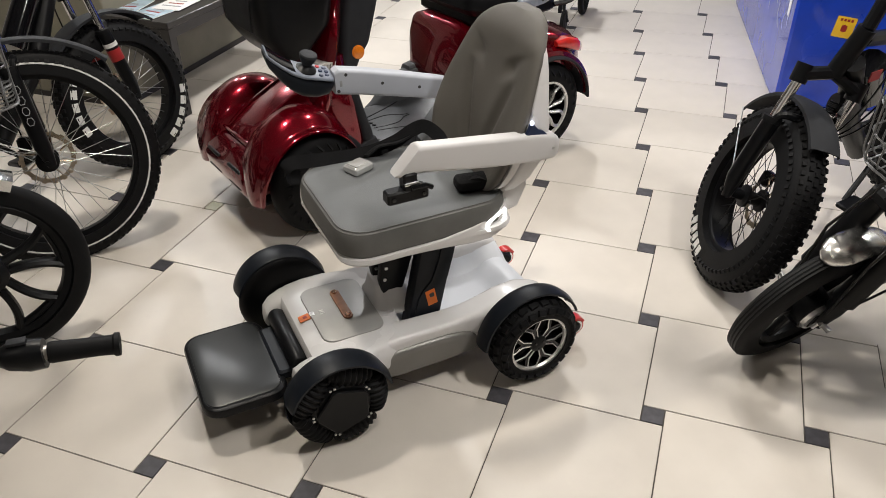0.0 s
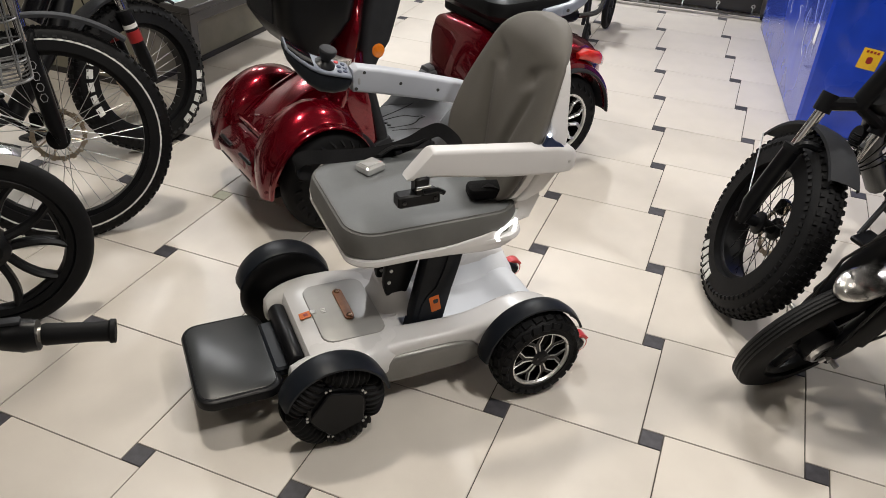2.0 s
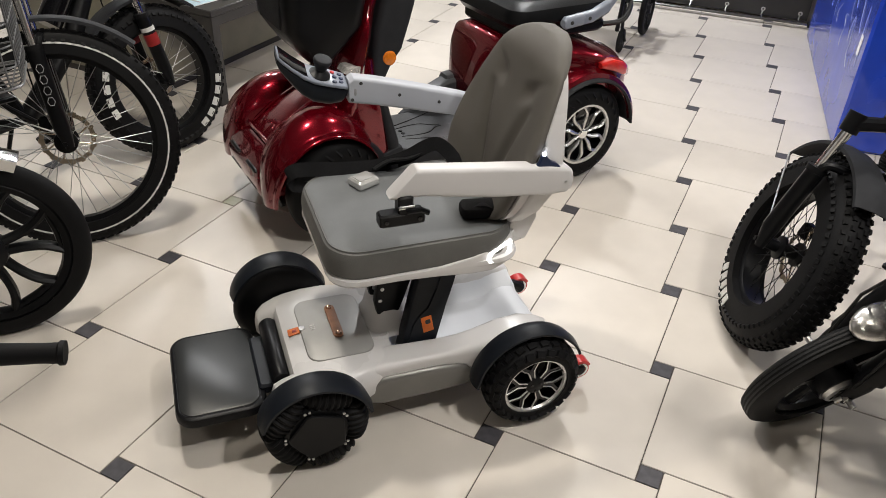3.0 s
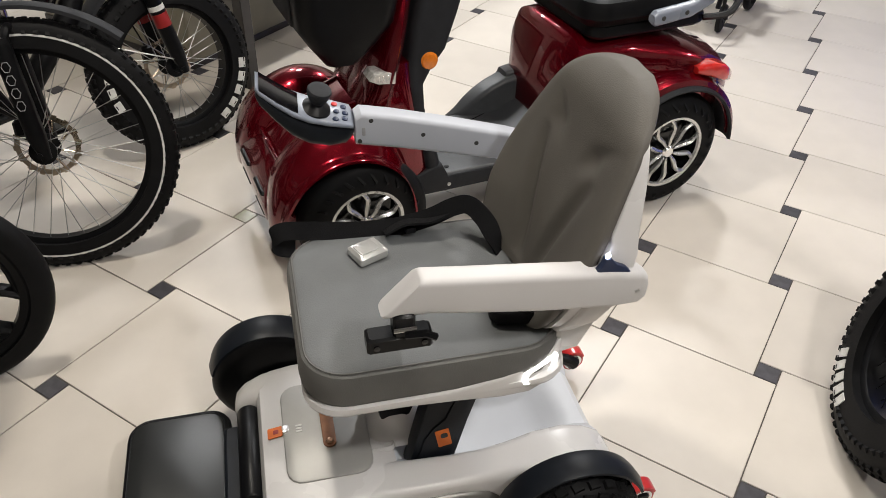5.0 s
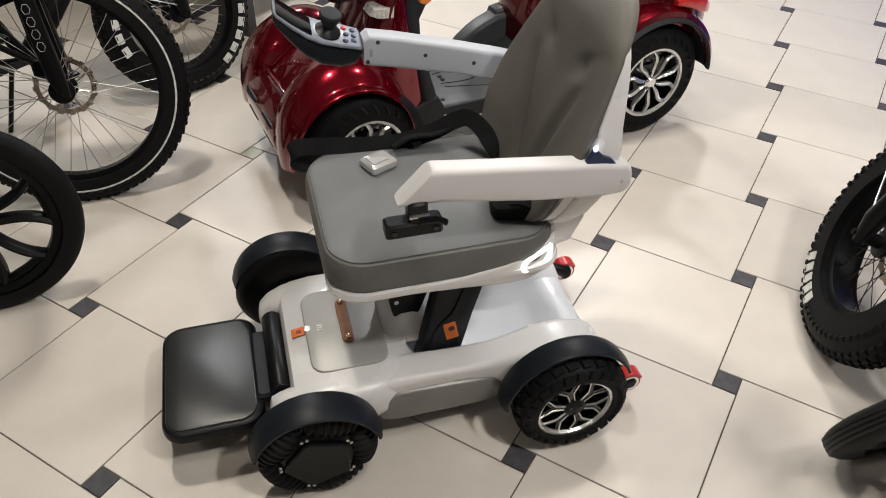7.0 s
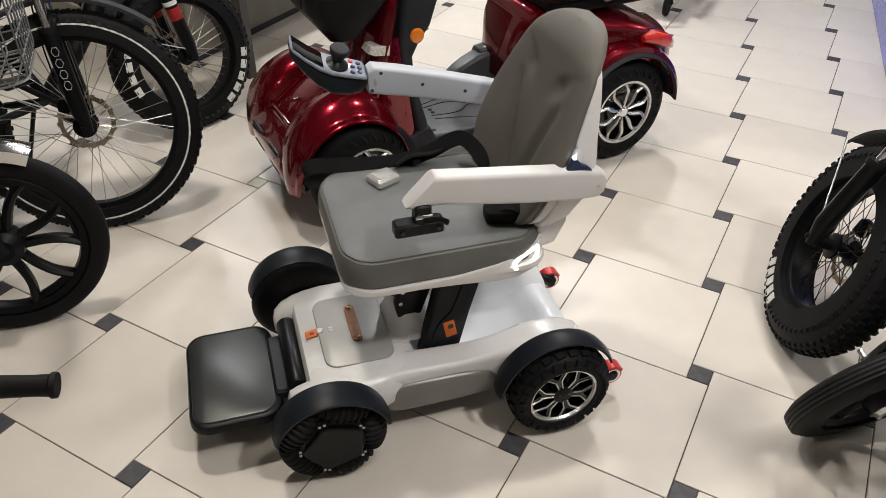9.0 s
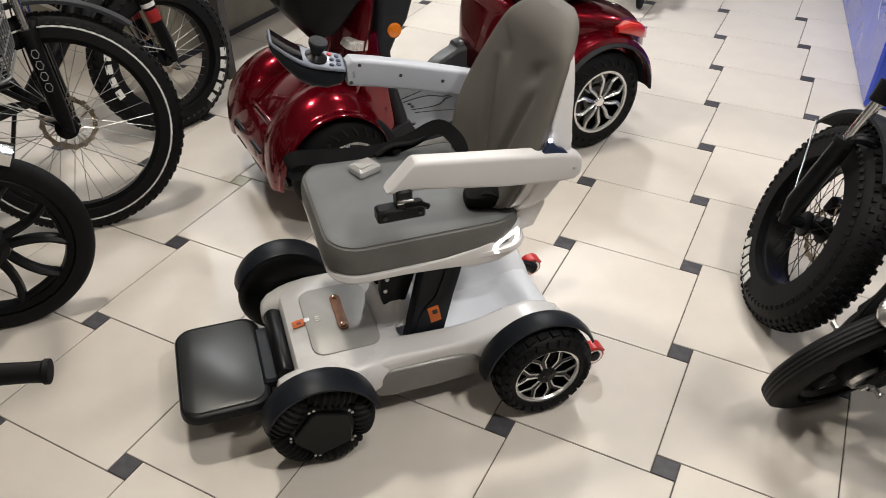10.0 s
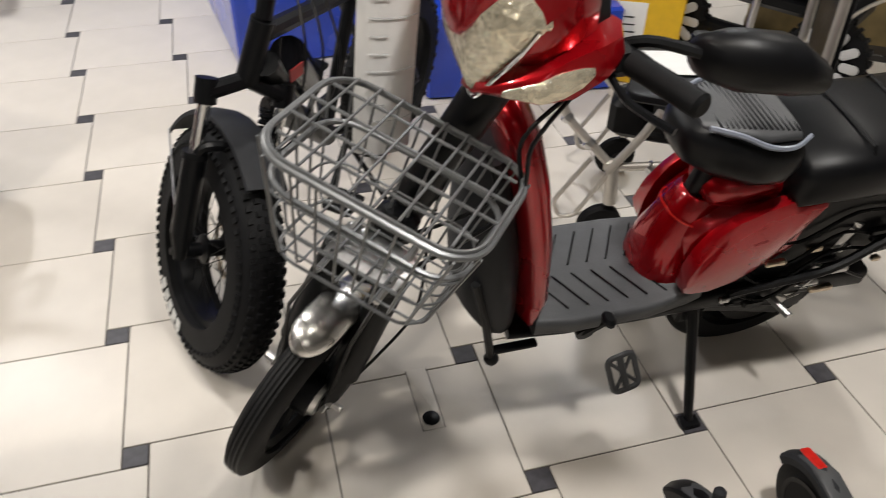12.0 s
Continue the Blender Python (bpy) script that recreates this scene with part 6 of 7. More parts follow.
for i in range(15):
    part("saddle_rib", G().tube([(-0.79 - 0.0135 * i, -0.066 - 0.0025 * i, 0.7782), (-0.79 - 0.0135 * i, 0.066 + 0.0025 * i, 0.7782)], 0.0022, 5), DARK_GREY, saddle)
for s in (1, -1):
    part("piping", G().tube(smooth([(-0.76, s * 0.06, 0.776), (-0.83, s * 0.090, 0.773), (-0.90, s * 0.114, 0.760), (-0.96, s * 0.124, 0.761), (-1.0, s * 0.116, 0.776)], 5), 0.005, 6), GREY_LIGHT, saddle, "silver grey piping")
pill = part("pillion_seat", G().loft([cowl_ring(*q, 0.55) for q in ((-1.015, 0.11, 0.675, 0.755), (-1.03, 0.135, 0.655, 0.778), (-1.20, 0.14, 0.655, 0.785), (-1.40, 0.135, 0.66, 0.79), (-1.46, 0.10, 0.67, 0.77))]), BLACK, moped, "black padded pillion seat", m=shift(0.06, 0, -0.05), angle=60)
for x in (-1.16, -1.29):
    part("pillion_seam", G().tube([(x, -0.13, 0.74), (x, -0.10, 0.788), (x, 0.10, 0.788), (x, 0.13, 0.74)], 0.0035, 5), BLACK, pill)
part("battery_case", G().loft([section(x, -w, w, zb, zt, 0.03, 5) for x, w, zb, zt in ((-0.95, 0.09, 0.38, 0.62), (-1.03, 0.112, 0.35, 0.64), (-1.36, 0.105, 0.38, 0.64), (-1.46, 0.08, 0.50, 0.64))]), BLACK, moped, "black case under the pillion")
for s in (1, -1):
    part("rear_rail", G().tube(fillet([(-0.92, s * 0.12, 0.36), (-1.15, s * 0.135, 0.40), (-1.45, s * 0.13, 0.62)], 0.05), 0.011, 8), BLACK, moped)
    part("rear_mudguard", fender_arc(0.25, 0.05, 60, 185, 0.03, 0.003, 20), BLACK, moped, m=pose(-1.10, 0, 0.222)) if s > 0 else None
    part("chain_cover", G().loft([section(x, *sorted((s * 0.07, s * 0.10)), z0, z1, 0.01, 3) for x, z0, z1 in ((-0.90, 0.27, 0.35), (-1.0, 0.24, 0.36), (-1.12, 0.20, 0.31), (-1.17, 0.22, 0.28))]), BLACK, moped)
rwe = part("wheel", G().lathe([(0.15, -0.02), (0.15, 0.02), (0.13, 0.02), (0.13, -0.02)], 40, closed=True), BLACK, moped, "black rear wheel", m=pose(-1.10, 0, 0.222))
add_tyre(rwe, 0.222, 0.034, 0.145)
part("hub_motor", G().lathe([(0, -0.055), (0.10, -0.05), (0.11, 0), (0.10, 0.05), (0, 0.055)], 28), BLACK, rwe)
for i in range(8):
    part("spoke", G().box((0.12, 0, 0), (0.06, 0.02, 0.016), turn("Y", 45 * i), 0.004), BLACK, rwe)
for s in (1, -1):
    part("swing_arm", G().tube([(-0.82, s * 0.085, 0.32), (-1.12, s * 0.085, 0.24)], 0.018, 8), BLACK, moped)
    part("shock", G().tube([(-1.10, s * 0.095, 0.26), (-1.18, s * 0.10, 0.52)], 0.016, 10), STEEL, moped, "steel shock absorber")
    part("shock_spring", G().tube([(-1.105 - 0.0025 * i + 0.024 * math.cos(i * 1.1), s * 0.098 + 0.024 * math.sin(i * 1.1), 0.29 + 0.0065 * i) for i in range(30)], 0.004, 5), CHROME, moped)
    part("foot_peg", G().tube([(-1.05, s * 0.09, 0.30), (-1.07, s * 0.17, 0.30)], 0.009, 8), STEEL, moped)
ped_p = BODY_E.inverted() @ Vector((0.955, 0.135, 0.285))
part("crank", G().tube([(-0.60, 0.06, 0.30), (-0.60, 0.115, 0.295)], 0.02, 14), BLACK, moped, "pedal crank boss")
part("crank_arm", G().tube([(-0.60, 0.11, 0.295), (ped_p.x, 0.135, ped_p.z + 0.035)], 0.010, 8), BLACK, moped)
part("pedal_joint", G().ball((ped_p.x, 0.14, ped_p.z + 0.045), 0.016, 0.022, 0.014, 10), BLACK, moped)
ped = Matrix.Translation(ped_p) @ turn("X", -58) @ turn("Z", 12)
pd = part("pedal", G().tube(rrect(0.058, 0.078, 0.014, 0, 5), 0.0065, 6, closed=True), MID_GREY, moped, "folded grey pedal", m=ped)
for k in (-1, 1):
    part("pedal_web", G().tube([(-0.025, -0.034 * k, 0), (0.025, 0.034 * k, 0)], 0.004, 5), MID_GREY, pd)
part("pedal_axle", G().tube([(0, -0.04, 0), (0, 0.04, 0)], 0.008, 6), MID_GREY, pd)
foot_e = BODY_E.inverted() @ Vector((1.19, 0.172, 0.004))
part("kickstand", G().tube([(-0.865, 0.09, 0.31), (-0.868, 0.12, 0.26), tuple(foot_e)], [0.016, 0.013, 0.011], 10), BLACK, moped, "black side stand")
part("stand_foot", G().box(tuple(foot_e + Vector((0, 0, 0.006))), (0.05, 0.035, 0.012), e=0.004), BLACK, moped)
part("stand_bracket", G().box((-0.86, 0.085, 0.30), (0.05, 0.04, 0.10), e=0.006), BLACK, moped)
part("motor_case", G().loft([section(x, -0.09, 0.095, z0, z1, 0.03, 5) for x, z0, z1 in ((-0.80, 0.28, 0.37), (-0.86, 0.255, 0.39), (-1.0, 0.25, 0.41), (-1.15, 0.27, 0.42), (-1.22, 0.30, 0.40))]), BLACK, moped, "black motor and chain case")
for k in range(16):
    x, z = -0.93 - 0.024 * k + 0.03 * rng.random(), 0.30 + 0.24 * rng.random()
    part("fitting", G().box((x, 0.105 + 0.02 * rng.random(), z), (0.02 + 0.05 * rng.random(), 0.014, 0.008 + 0.014 * rng.random()), None, 0.003), (STEEL, BLACK, DARK_GREY, DISC)[k % 4], moped)
for k in range(4):
    z = 0.36 + 0.06 * k
    part("wiring", G().tube(smooth([(-0.92, 0.11, z), (-1.02, 0.125, z - 0.05 + 0.05 * rng.random()), (-1.14, 0.12, z + 0.03), (-1.28, 0.12, z - 0.04 + 0.06 * rng.random())], 5), 0.004, 5), BLACK, moped)
for i, (x, y, z) in enumerate(((-0.95, 0.11, 0.34), (-1.02, 0.115, 0.36), (-1.0, 0.12, 0.31), (-1.14, 0.11, 0.33))):
    part("fitting", G().box((x, y, z), (0.05, 0.02, 0.02), turn("Y", 0), 0.004), STEEL if i % 2 else BLACK, moped)
# a printed sheet standing curled in the basket
psheet = thing("info_sheet", "curled white printed sheet standing in the wire basket", "sheet", Matrix.Translation((0.505, 0.25, 0.80)) @ turn("Z", 190) @ turn("Y", -5))
g = G()
cols, arc = 9, []
for i in range(cols):
    a = radians(-70 + 140 * i / (cols - 1))
    arc.append((0.052 * math.sin(a), 0.034 * math.cos(a) - 0.034))
g.add([(x, y, z) for z in (0, 0.15, 0.30, 0.42) for x, y in arc] + [(x, y - 0.0008, z) for z in (0, 0.15, 0.30, 0.42) for x, y in arc],
      [(r * cols + i, r * cols + i + 1, (r + 1) * cols + i + 1, (r + 1) * cols + i) for r in range(3) for i in range(cols - 1)] + [(36 + r * cols + i, 36 + (r + 1) * cols + i, 36 + (r + 1) * cols + i + 1, 36 + r * cols + i + 1) for r in range(3) for i in range(cols - 1)])
part("paper", g, PAPER, psheet, angle=60)
for i in range(13):
    z = 0.06 + 0.027 * i
    ang = (8, 40) if i % 3 else (-55, 45)
    pts = [(0.0532 * math.sin(radians(a)), 0.0352 * math.cos(radians(a)) - 0.034, z) for a in range(ang[0], ang[1], 6)]
    part("print_bar", G().tube(pts, 0.0006, 4), GREY_PRINT, psheet)

# ---------------------------------------------------------------- the second moped, in part out of sight
FRONT_C = standing(-1.782, -0.338, 0.64, 0.77, 6)
moped_c = thing("electric_moped", "dark electric moped with a moulded wheel and wire basket", "moped", FRONT_C, group="electric mopeds")
RC = 0.262
wc = part("wheel", G().lathe([(0.215, -0.02), (0.215, 0.02), (0.205, 0.026), (0.188, 0.02), (0.184, 0.0), (0.188, -0.02), (0.205, -0.026)], 56, closed=True), BLACK, moped_c, "black moulded front wheel", m=pose(0, 0, RC))
add_tyre(wc, RC, 0.029, 0.212)
part("hub", G().lathe([(0, -0.045), (0.03, -0.045), (0.05, -0.03), (0.055, 0), (0.05, 0.03), (0.03, 0.045), (0, 0.045)], 28), BLACK, wc)
for i in range(5):
    a = 72.0 * i + 10
    P = lambda r, d: Vector((r * math.cos(radians(a + d)), 0, r * math.sin(radians(a + d))))
    for s in (-1, 1):
        part("spoke", G().tube(smooth([P(0.045, s * 18), P(0.10, s * 13), P(0.15, s * 15.5), P(0.20, s * 21)], 4), [0.021] * 13, 8, flat=0.62), BLACK, wc, "moulded wheel spoke")
    part("spoke_bridge", G().tube([P(0.19, -20), P(0.182, 0), P(0.19, 20)], 0.019, 8, flat=0.62), BLACK, wc)
part("front_fender", arch_skin(RC + 0.024, -0.045, 0.045, 62, 140, 0.02, 18, 0.003, 0.012), CHROME, moped_c, "chrome front mudguard", m=pose(0, 0, RC))
for s in (1, -1):
    part("fork_leg", G().tube([(0, s * 0.06, RC), (-0.04, s * 0.06, RC + 0.14), (-0.12, s * 0.06, RC + 0.40)], 0.022, 10), BLACK, moped_c)
part("steering_tube", G().tube([(-0.11, 0, RC + 0.36), (-0.20, 0, RC + 0.72)], 0.03, 12), BLACK, moped_c)
wire_basket(moped_c, pose(0.075, -0.06, 0.975, 0, -6, 0), 0.27, 0.38, 0.22, 0.30, 0.24, 5, 7, 5, WIRE_GREY, "grey coated wire basket")
part("apron", G().loft([[(x + 0.07 * math.sin(a), w * math.cos(a), z) for a in [2 * math.pi * i / 16 for i in range(16)]] for x, z, w in ((-0.42, 0.34, 0.12), (-0.40, 0.55, 0.13), (-0.36, 0.78, 0.09))]), DARK_GREY, moped_c, angle=60)
part("footboard", G().loft([section(x, -0.13, 0.13, 0.30, 0.36, 0.015, 4) for x in (-0.45, -0.6, -0.8)]), GREY_BLUE, moped_c)
part("rear_cowl", G().loft([section(x, -w, w, zb, zt, r, 6) for x, w, zb, zt, r in ((-0.72, 0.06, 0.40, 0.55, 0.04), (-0.80, 0.10, 0.36, 0.60, 0.05), (-1.0, 0.12, 0.38, 0.62, 0.05), (-1.25, 0.08, 0.52, 0.60, 0.03))]), DARK_GREY, moped_c)
part("saddle", G().loft([cowl_ring(*q, 0.7) for q in ((-0.74, 0.05, 0.70, 0.76), (-0.85, 0.10, 0.66, 0.77), (-1.0, 0.13, 0.65, 0.77), (-1.3, 0.13, 0.66, 0.78))]), BLACK, moped_c, angle=60)
rwc = part("wheel", tyre(0.25, 0.03, 0.16), RUBBER, moped_c, "black rear wheel", m=pose(-1.12, 0, 0.25))
part("hub", G().lathe([(0, -0.05), (0.165, -0.03), (0.165, 0.03), (0, 0.05)], 28), BLACK, rwc)
part("kickstand", G().tube([(-0.86, 0.10, 0.30), (-0.87, 0.20, 0.03)], 0.012, 8), BLACK, moped_c)

# ---------------------------------------------------------------- kick scooters
def kick_scooter(label, m, tube_mat, ring, fender, lit=True):
    """A folding kick scooter; its rear wheel over the origin, x forward."""
    k = thing("kick_scooter", label, "scooter", m, group="kick scooters")
    w = part("wheel", G().lathe([(0.0, -0.014), (0.05, -0.016), (0.085, -0.012), (0.098, -0.006), (0.1, 0.0), (0.098, 0.006), (0.085, 0.012), (0.05, 0.016), (0.0, 0.014)], 36), RUBBER, k, "black rear wheel", m=pose(0, 0, 0.1))
    part("rim_ring", G().lathe([(0.056, 0.0165), (0.066, 0.0172), (0.066, -0.0172), (0.056, -0.0165)], 32, closed=True), ring, w)
    part("wheel", G().lathe([(0.0, -0.014), (0.05, -0.016), (0.085, -0.012), (0.1, 0.0), (0.085, 0.012), (0.05, 0.016), (0.0, 0.014)], 32), RUBBER, k, "black front wheel", m=pose(0.66, 0, 0.1))
    f = part("fender", fender_arc(0.114, 0.026, 20, 150, 0.02, 0.004, 16), fender, k, "grey rear fender brake", m=pose(0, 0, 0.1))
    if lit:
        part("tail_reflector", G().box((-0.022, 0, 0.1145), (0.06, 0.022, 0.008), turn("Y", -11), 0.003), RED_LENS, f, "red tail reflector")
    part("fender_cover", G().loft([section(x, -w, w, z - 0.012, z, 0.005, 4) for x, w, z in ((-0.085, 0.012, 0.078), (-0.055, 0.019, 0.105), (0.0, 0.023, 0.1195), (0.05, 0.023, 0.109), (0.085, 0.018, 0.085))]), MID_GREY, f, "dark grey fender cover")
    part("fender_stub", G().tube([(0.0, 0.010, 0.115), (-0.006, 0.012, 0.150), (-0.008, 0.012, 0.156)], [0.013, 0.012, 0.006], 10), DARK_GREY, f) if not lit else None
    part("deck", G().slab(0.42, 0.12, 0.07, 0.095, 0.03, 0.006), BLACK, k, m=pose(0.32, 0, 0))
    part("bracket", G().box((0.13, 0, 0.10), (0.10, 0.05, 0.05), e=0.012), BLACK, k)
    part("stem", G().tube([(0.62, 0, 0.10), (0.56, 0, 0.62)], 0.018, 12), tube_mat, k)
    return k


kick_scooter("black kick scooter with a red tail reflector", pose(1.26, -0.145, 0, 0, 0, -92), STEEL, BLACK, DARK_GREY)
kick_scooter("black kick scooter with yellow wheel rings", pose(1.01, -0.15, 0, 0, 0, -80), STEEL, YELLOW, BLACK, False)
hs = thing("kick_scooter", "kick scooter with a pale steel bar and black grips", "scooter", pose(-1.19, -1.02, 0, 0, 0, 0), group="kick scooters")
u = Vector((0.081, 0.062, -0.010)).normalized()
part("handlebar", G().tube([tuple(Vector((0, 0, 0.672)) - 0.30 * u), tuple(Vector((0, 0, 0.672)) + 0.30 * u)], 0.0125, 12), ALU_PAINT, hs, "pale steel handlebar")
for s in (1, -1):
    a, b = Vector((0, 0, 0.672)) + s * 0.285 * u, Vector((0, 0, 0.672)) + s * 0.395 * u
    part("grip", G().tube([tuple(a.lerp(b, q)) for q in (0, 0.05, 0.3, 0.7, 0.9, 0.93, 1.0)], [0.017, 0.0185, 0.0175, 0.0165, 0.0175, 0.0205, 0.020], 16), RUBBER, hs, "black rubber grip")
    c = Vector((0, 0, 0.672)) + s * 0.245 * u
    part("throttle_housing", G().loft([[tuple(c + d * u + Vector(q) * k) for q in [(0.0 * math.cos(t) + 0.6 * 0.025 * math.cos(t), -0.8 * 0.025 * math.cos(t), 0.026 * math.sin(t)) for t in [2 * math.pi * i / 12 for i in range(12)]]] for d, k in ((-0.035, 0.55), (-0.02, 0.9), (0.01, 1.1), (0.035, 1.0))]), BLACK, hs, angle=60)
    part("throttle_button", G().slab(0.03, 0.016, 0, 0.006, 0.003, 0.001), DARK_GREY, hs, m=Matrix.Translation(c + Vector((0, 0, 0.026))) @ turn("Z", 37))
part("stem", G().tube([(0, 0, 0.672), (-0.04, 0.03, 0.10)], 0.02, 12), ALU_PAINT, hs)
part("deck", G().slab(0.45, 0.13, 0.07, 0.10, 0.03, 0.006), BLACK, hs, m=pose(-0.25, 0.18, 0, 0, 0, 143))
for d in (0.0, 0.52):
    part("wheel", G().lathe([(0.0, -0.014), (0.05, -0.016), (0.085, -0.012), (0.1, 0.0), (0.085, 0.012), (0.05, 0.016), (0.0, 0.014)], 32), RUBBER, hs, m=pose(-0.04 - 0.8 * d, 0.03 + 0.6 * d, 0.1, 0, 0, 143))

# ---------------------------------------------------------------- crates, banner, table
def sticker(parent, m, size, reds=True):
    s = part("sticker", G().slab(size, size * 1.1, 0, 0.0015, 0.004, 0.0005), YELLOW, parent, "yellow warning sticker", m=m)
    part("print", G().prism([(size * 0.2 * math.cos(a) * (1.0 if i % 2 else 0.75), size * 0.2 * math.sin(a) - size * 0.06) for i, a in enumerate([2 * math.pi * j / 8 for j in range(8)])], 0.0012, 0.0022), RED_PRINT, s)
    for i in range(4):
        part("print_bar", G().box((-size * 0.27 + size * 0.18 * i, size * 0.38, 0.0018), (size * 0.12, size * 0.13, 0.001)), RED_PRINT, s)


crate = thing("blue_crate", "tall blue film-wrapped crate with a yellow sticker", "crate", pose(0.297, 2.25, 0, 0, 0, 7.7))
part("body", G().box((0.45, 0.86, 0.55), (0.9, 1.72, 1.1), e=0.012), BLUE, crate, "blue film-wrapped crate body")
sticker(crate, pose(0.22, -0.001, 0.39, 90, 0, 0) @ turn("Z", -8), 0.085)
# pale threads stand in for glints along the blue film's creases
for k in range(26):
    y, z = 0.1 + 1.4 * rng.random(), 0.28 + 0.4 * rng.random()
    part("film_glint", G().tube(smooth([(-0.001, y, z), (-0.003, y + 0.06 * rng.random(), z + 0.05), (-0.001, y - 0.05 + 0.16 * rng.random(), z + 0.06 + 0.1 * rng.random())], 4), [0.0003] + [0.0006 + 0.0007 * rng.random()] * 7 + [0.0003], 5), FOIL, crate, "pale glint modelled along a crease in the wrapping film")
part("paper_note", G().slab(0.05, 0.09, 0, 0.001, 0.003, 0.0003), PAPER, crate, "white paper note", m=pose(-0.001, 0.12, 0.44, 90, 0, -90))
crate2 = thing("blue_crate", "low blue film-wrapped crate with yellow straps", "crate", pose(0.98, 1.84, 0, 0, 0, -6))
part("body", G().box((0.38, 0.2, 0.17), (0.76, 0.4, 0.34), e=0.012), BLUE, crate2, "blue film-wrapped crate body")
sticker(crate2, pose(0.46, -0.001, 0.15, 90, 0, 0), 0.10)
part("label", G().slab(0.12, 0.08, 0, 0.0015, 0.004, 0.0005), PAPER, crate2, "white label", m=pose(0.28, -0.001, 0.17, 90, 0, 0))
ybox = thing("yellow_carton", "yellow and white printed carton on the floor", "carton", pose(1.66, 1.87, 0, 0, 0, -25))
part("body", G().box((0.17, 0.13, 0.20), (0.34, 0.26, 0.40), e=0.006), YELLOW, ybox)
part("panel", G().slab(0.16, 0.24, 0, 0.0015, 0.004, 0.0005), PAPER, ybox, "white printed panel", m=pose(0.12, -0.001, 0.22, 90, 0, 0))
for i in range(6):
    part("print_bar", G().box((0.12, -0.003, 0.13 + 0.03 * i), (0.09 - 0.01 * (i % 3), 0.001, 0.006)), INK, ybox)

banner = thing("banner", "black vinyl banner on a chrome rail at the wall", "banner", pose(-1.75, 4.02, 0, 0, 0, 4.0))
part("sheet", G().box((0, 0.03, 0.60), (3.6, 0.012, 1.12)), BANNER, banner)
part("rail", G().tube([(-1.8, -0.02, 0.025), (1.82, -0.02, 0.025)], 0.014, 10), CHROME, banner, "chrome foot rail")
for i in range(16):
    x = -1.7 + 0.23 * i
    part("cord_tie", G().tube([(x, 0.02, 0.07), (x - 0.004, -0.005, 0.05), (x, -0.02, 0.04)], 0.005, 6), STEEL, banner)
    part("grommet", G().lathe([(0.006, 0.0), (0.014, 0.0), (0.014, -0.003), (0.006, -0.003)], 14, closed=True), STEEL, banner, m=pose(x, 0.023, 0.08))
part("rail_stop", G().ball((1.82, -0.02, 0.03), 0.022, 0.022, 0.022, 12), BLACK, banner)
for i, (x, w) in enumerate(((1.25, 0.10), (1.05, 0.06), (0.7, 0.12))):
    part("print_bar", G().box((x, 0.022, 0.20), (w, 0.002, 0.02)), WHITE_PRINT, banner)

TABLE_M = pose(-2.31, 1.235, 0, 0, 0, -2)
table = thing("side_table", "low black-brown table with brochures on it", "table", TABLE_M)
part("tabletop", G().box((-0.28, 0.55, 0.435), (0.56, 1.10, 0.03), e=0.003), TABLE, table)
for x, y in ((-0.03, 0.03), (-0.53, 0.03), (-0.03, 1.07), (-0.53, 1.07)):
    part("leg", G().box((x, y, 0.21), (0.05, 0.05, 0.42), e=0.003), TABLE, table)
for x0, y0, sx, sy in ((-0.28, 0.03, 0.46, 0.03), (-0.03, 0.55, 0.03, 0.98)):
    part("apron", G().box((x0, y0, 0.395), (sx, sy, 0.05), e=0.002), TABLE, table)
counter = thing("display_plinth", "olive grey display plinth beside the wall", "plinth", pose(-2.66, 1.25, 0, 0, 0, 0))
part("body", G().slab(1.0, 2.4, 0.0, 0.9, 0.01, 0.004), PLINTH, counter, m=shift(-0.5, 1.2, 0))
part("base", G().slab(1.012, 2.412, 0.0, 0.03, 0.01, 0.003), TABLE, counter, m=shift(-0.5, 1.2, 0))
for i, (x, y, a, mat, z) in enumerate(((-0.33, 0.15, 12, PRINT_BLUE, 0.4515), (-0.16, 0.12, -6, PRINT_BLUE, 0.4515), (-0.14, 0.26, 4, PAPER, 0.4535))):
    br = thing("brochure", "printed glossy brochure lying on the table", "brochure", TABLE_M @ pose(x, y, z, 0, 0, a), group="brochures")
    part("pages", G().slab(0.15, 0.21, 0, 0.003, 0.002, 0.0006), PAPER, br)
    part("cover", G().slab(0.146, 0.206, 0.003, 0.0036, 0.002, 0.0002), mat, br, "pale blue printed cover")
    for k in range(3):
        part("print_bar", G().box((0.0, -0.05 + 0.04 * k, 0.0042), (0.10 - 0.02 * k, 0.012, 0.0006)), RED_PRINT if k == 1 else GREY_PRINT, br)

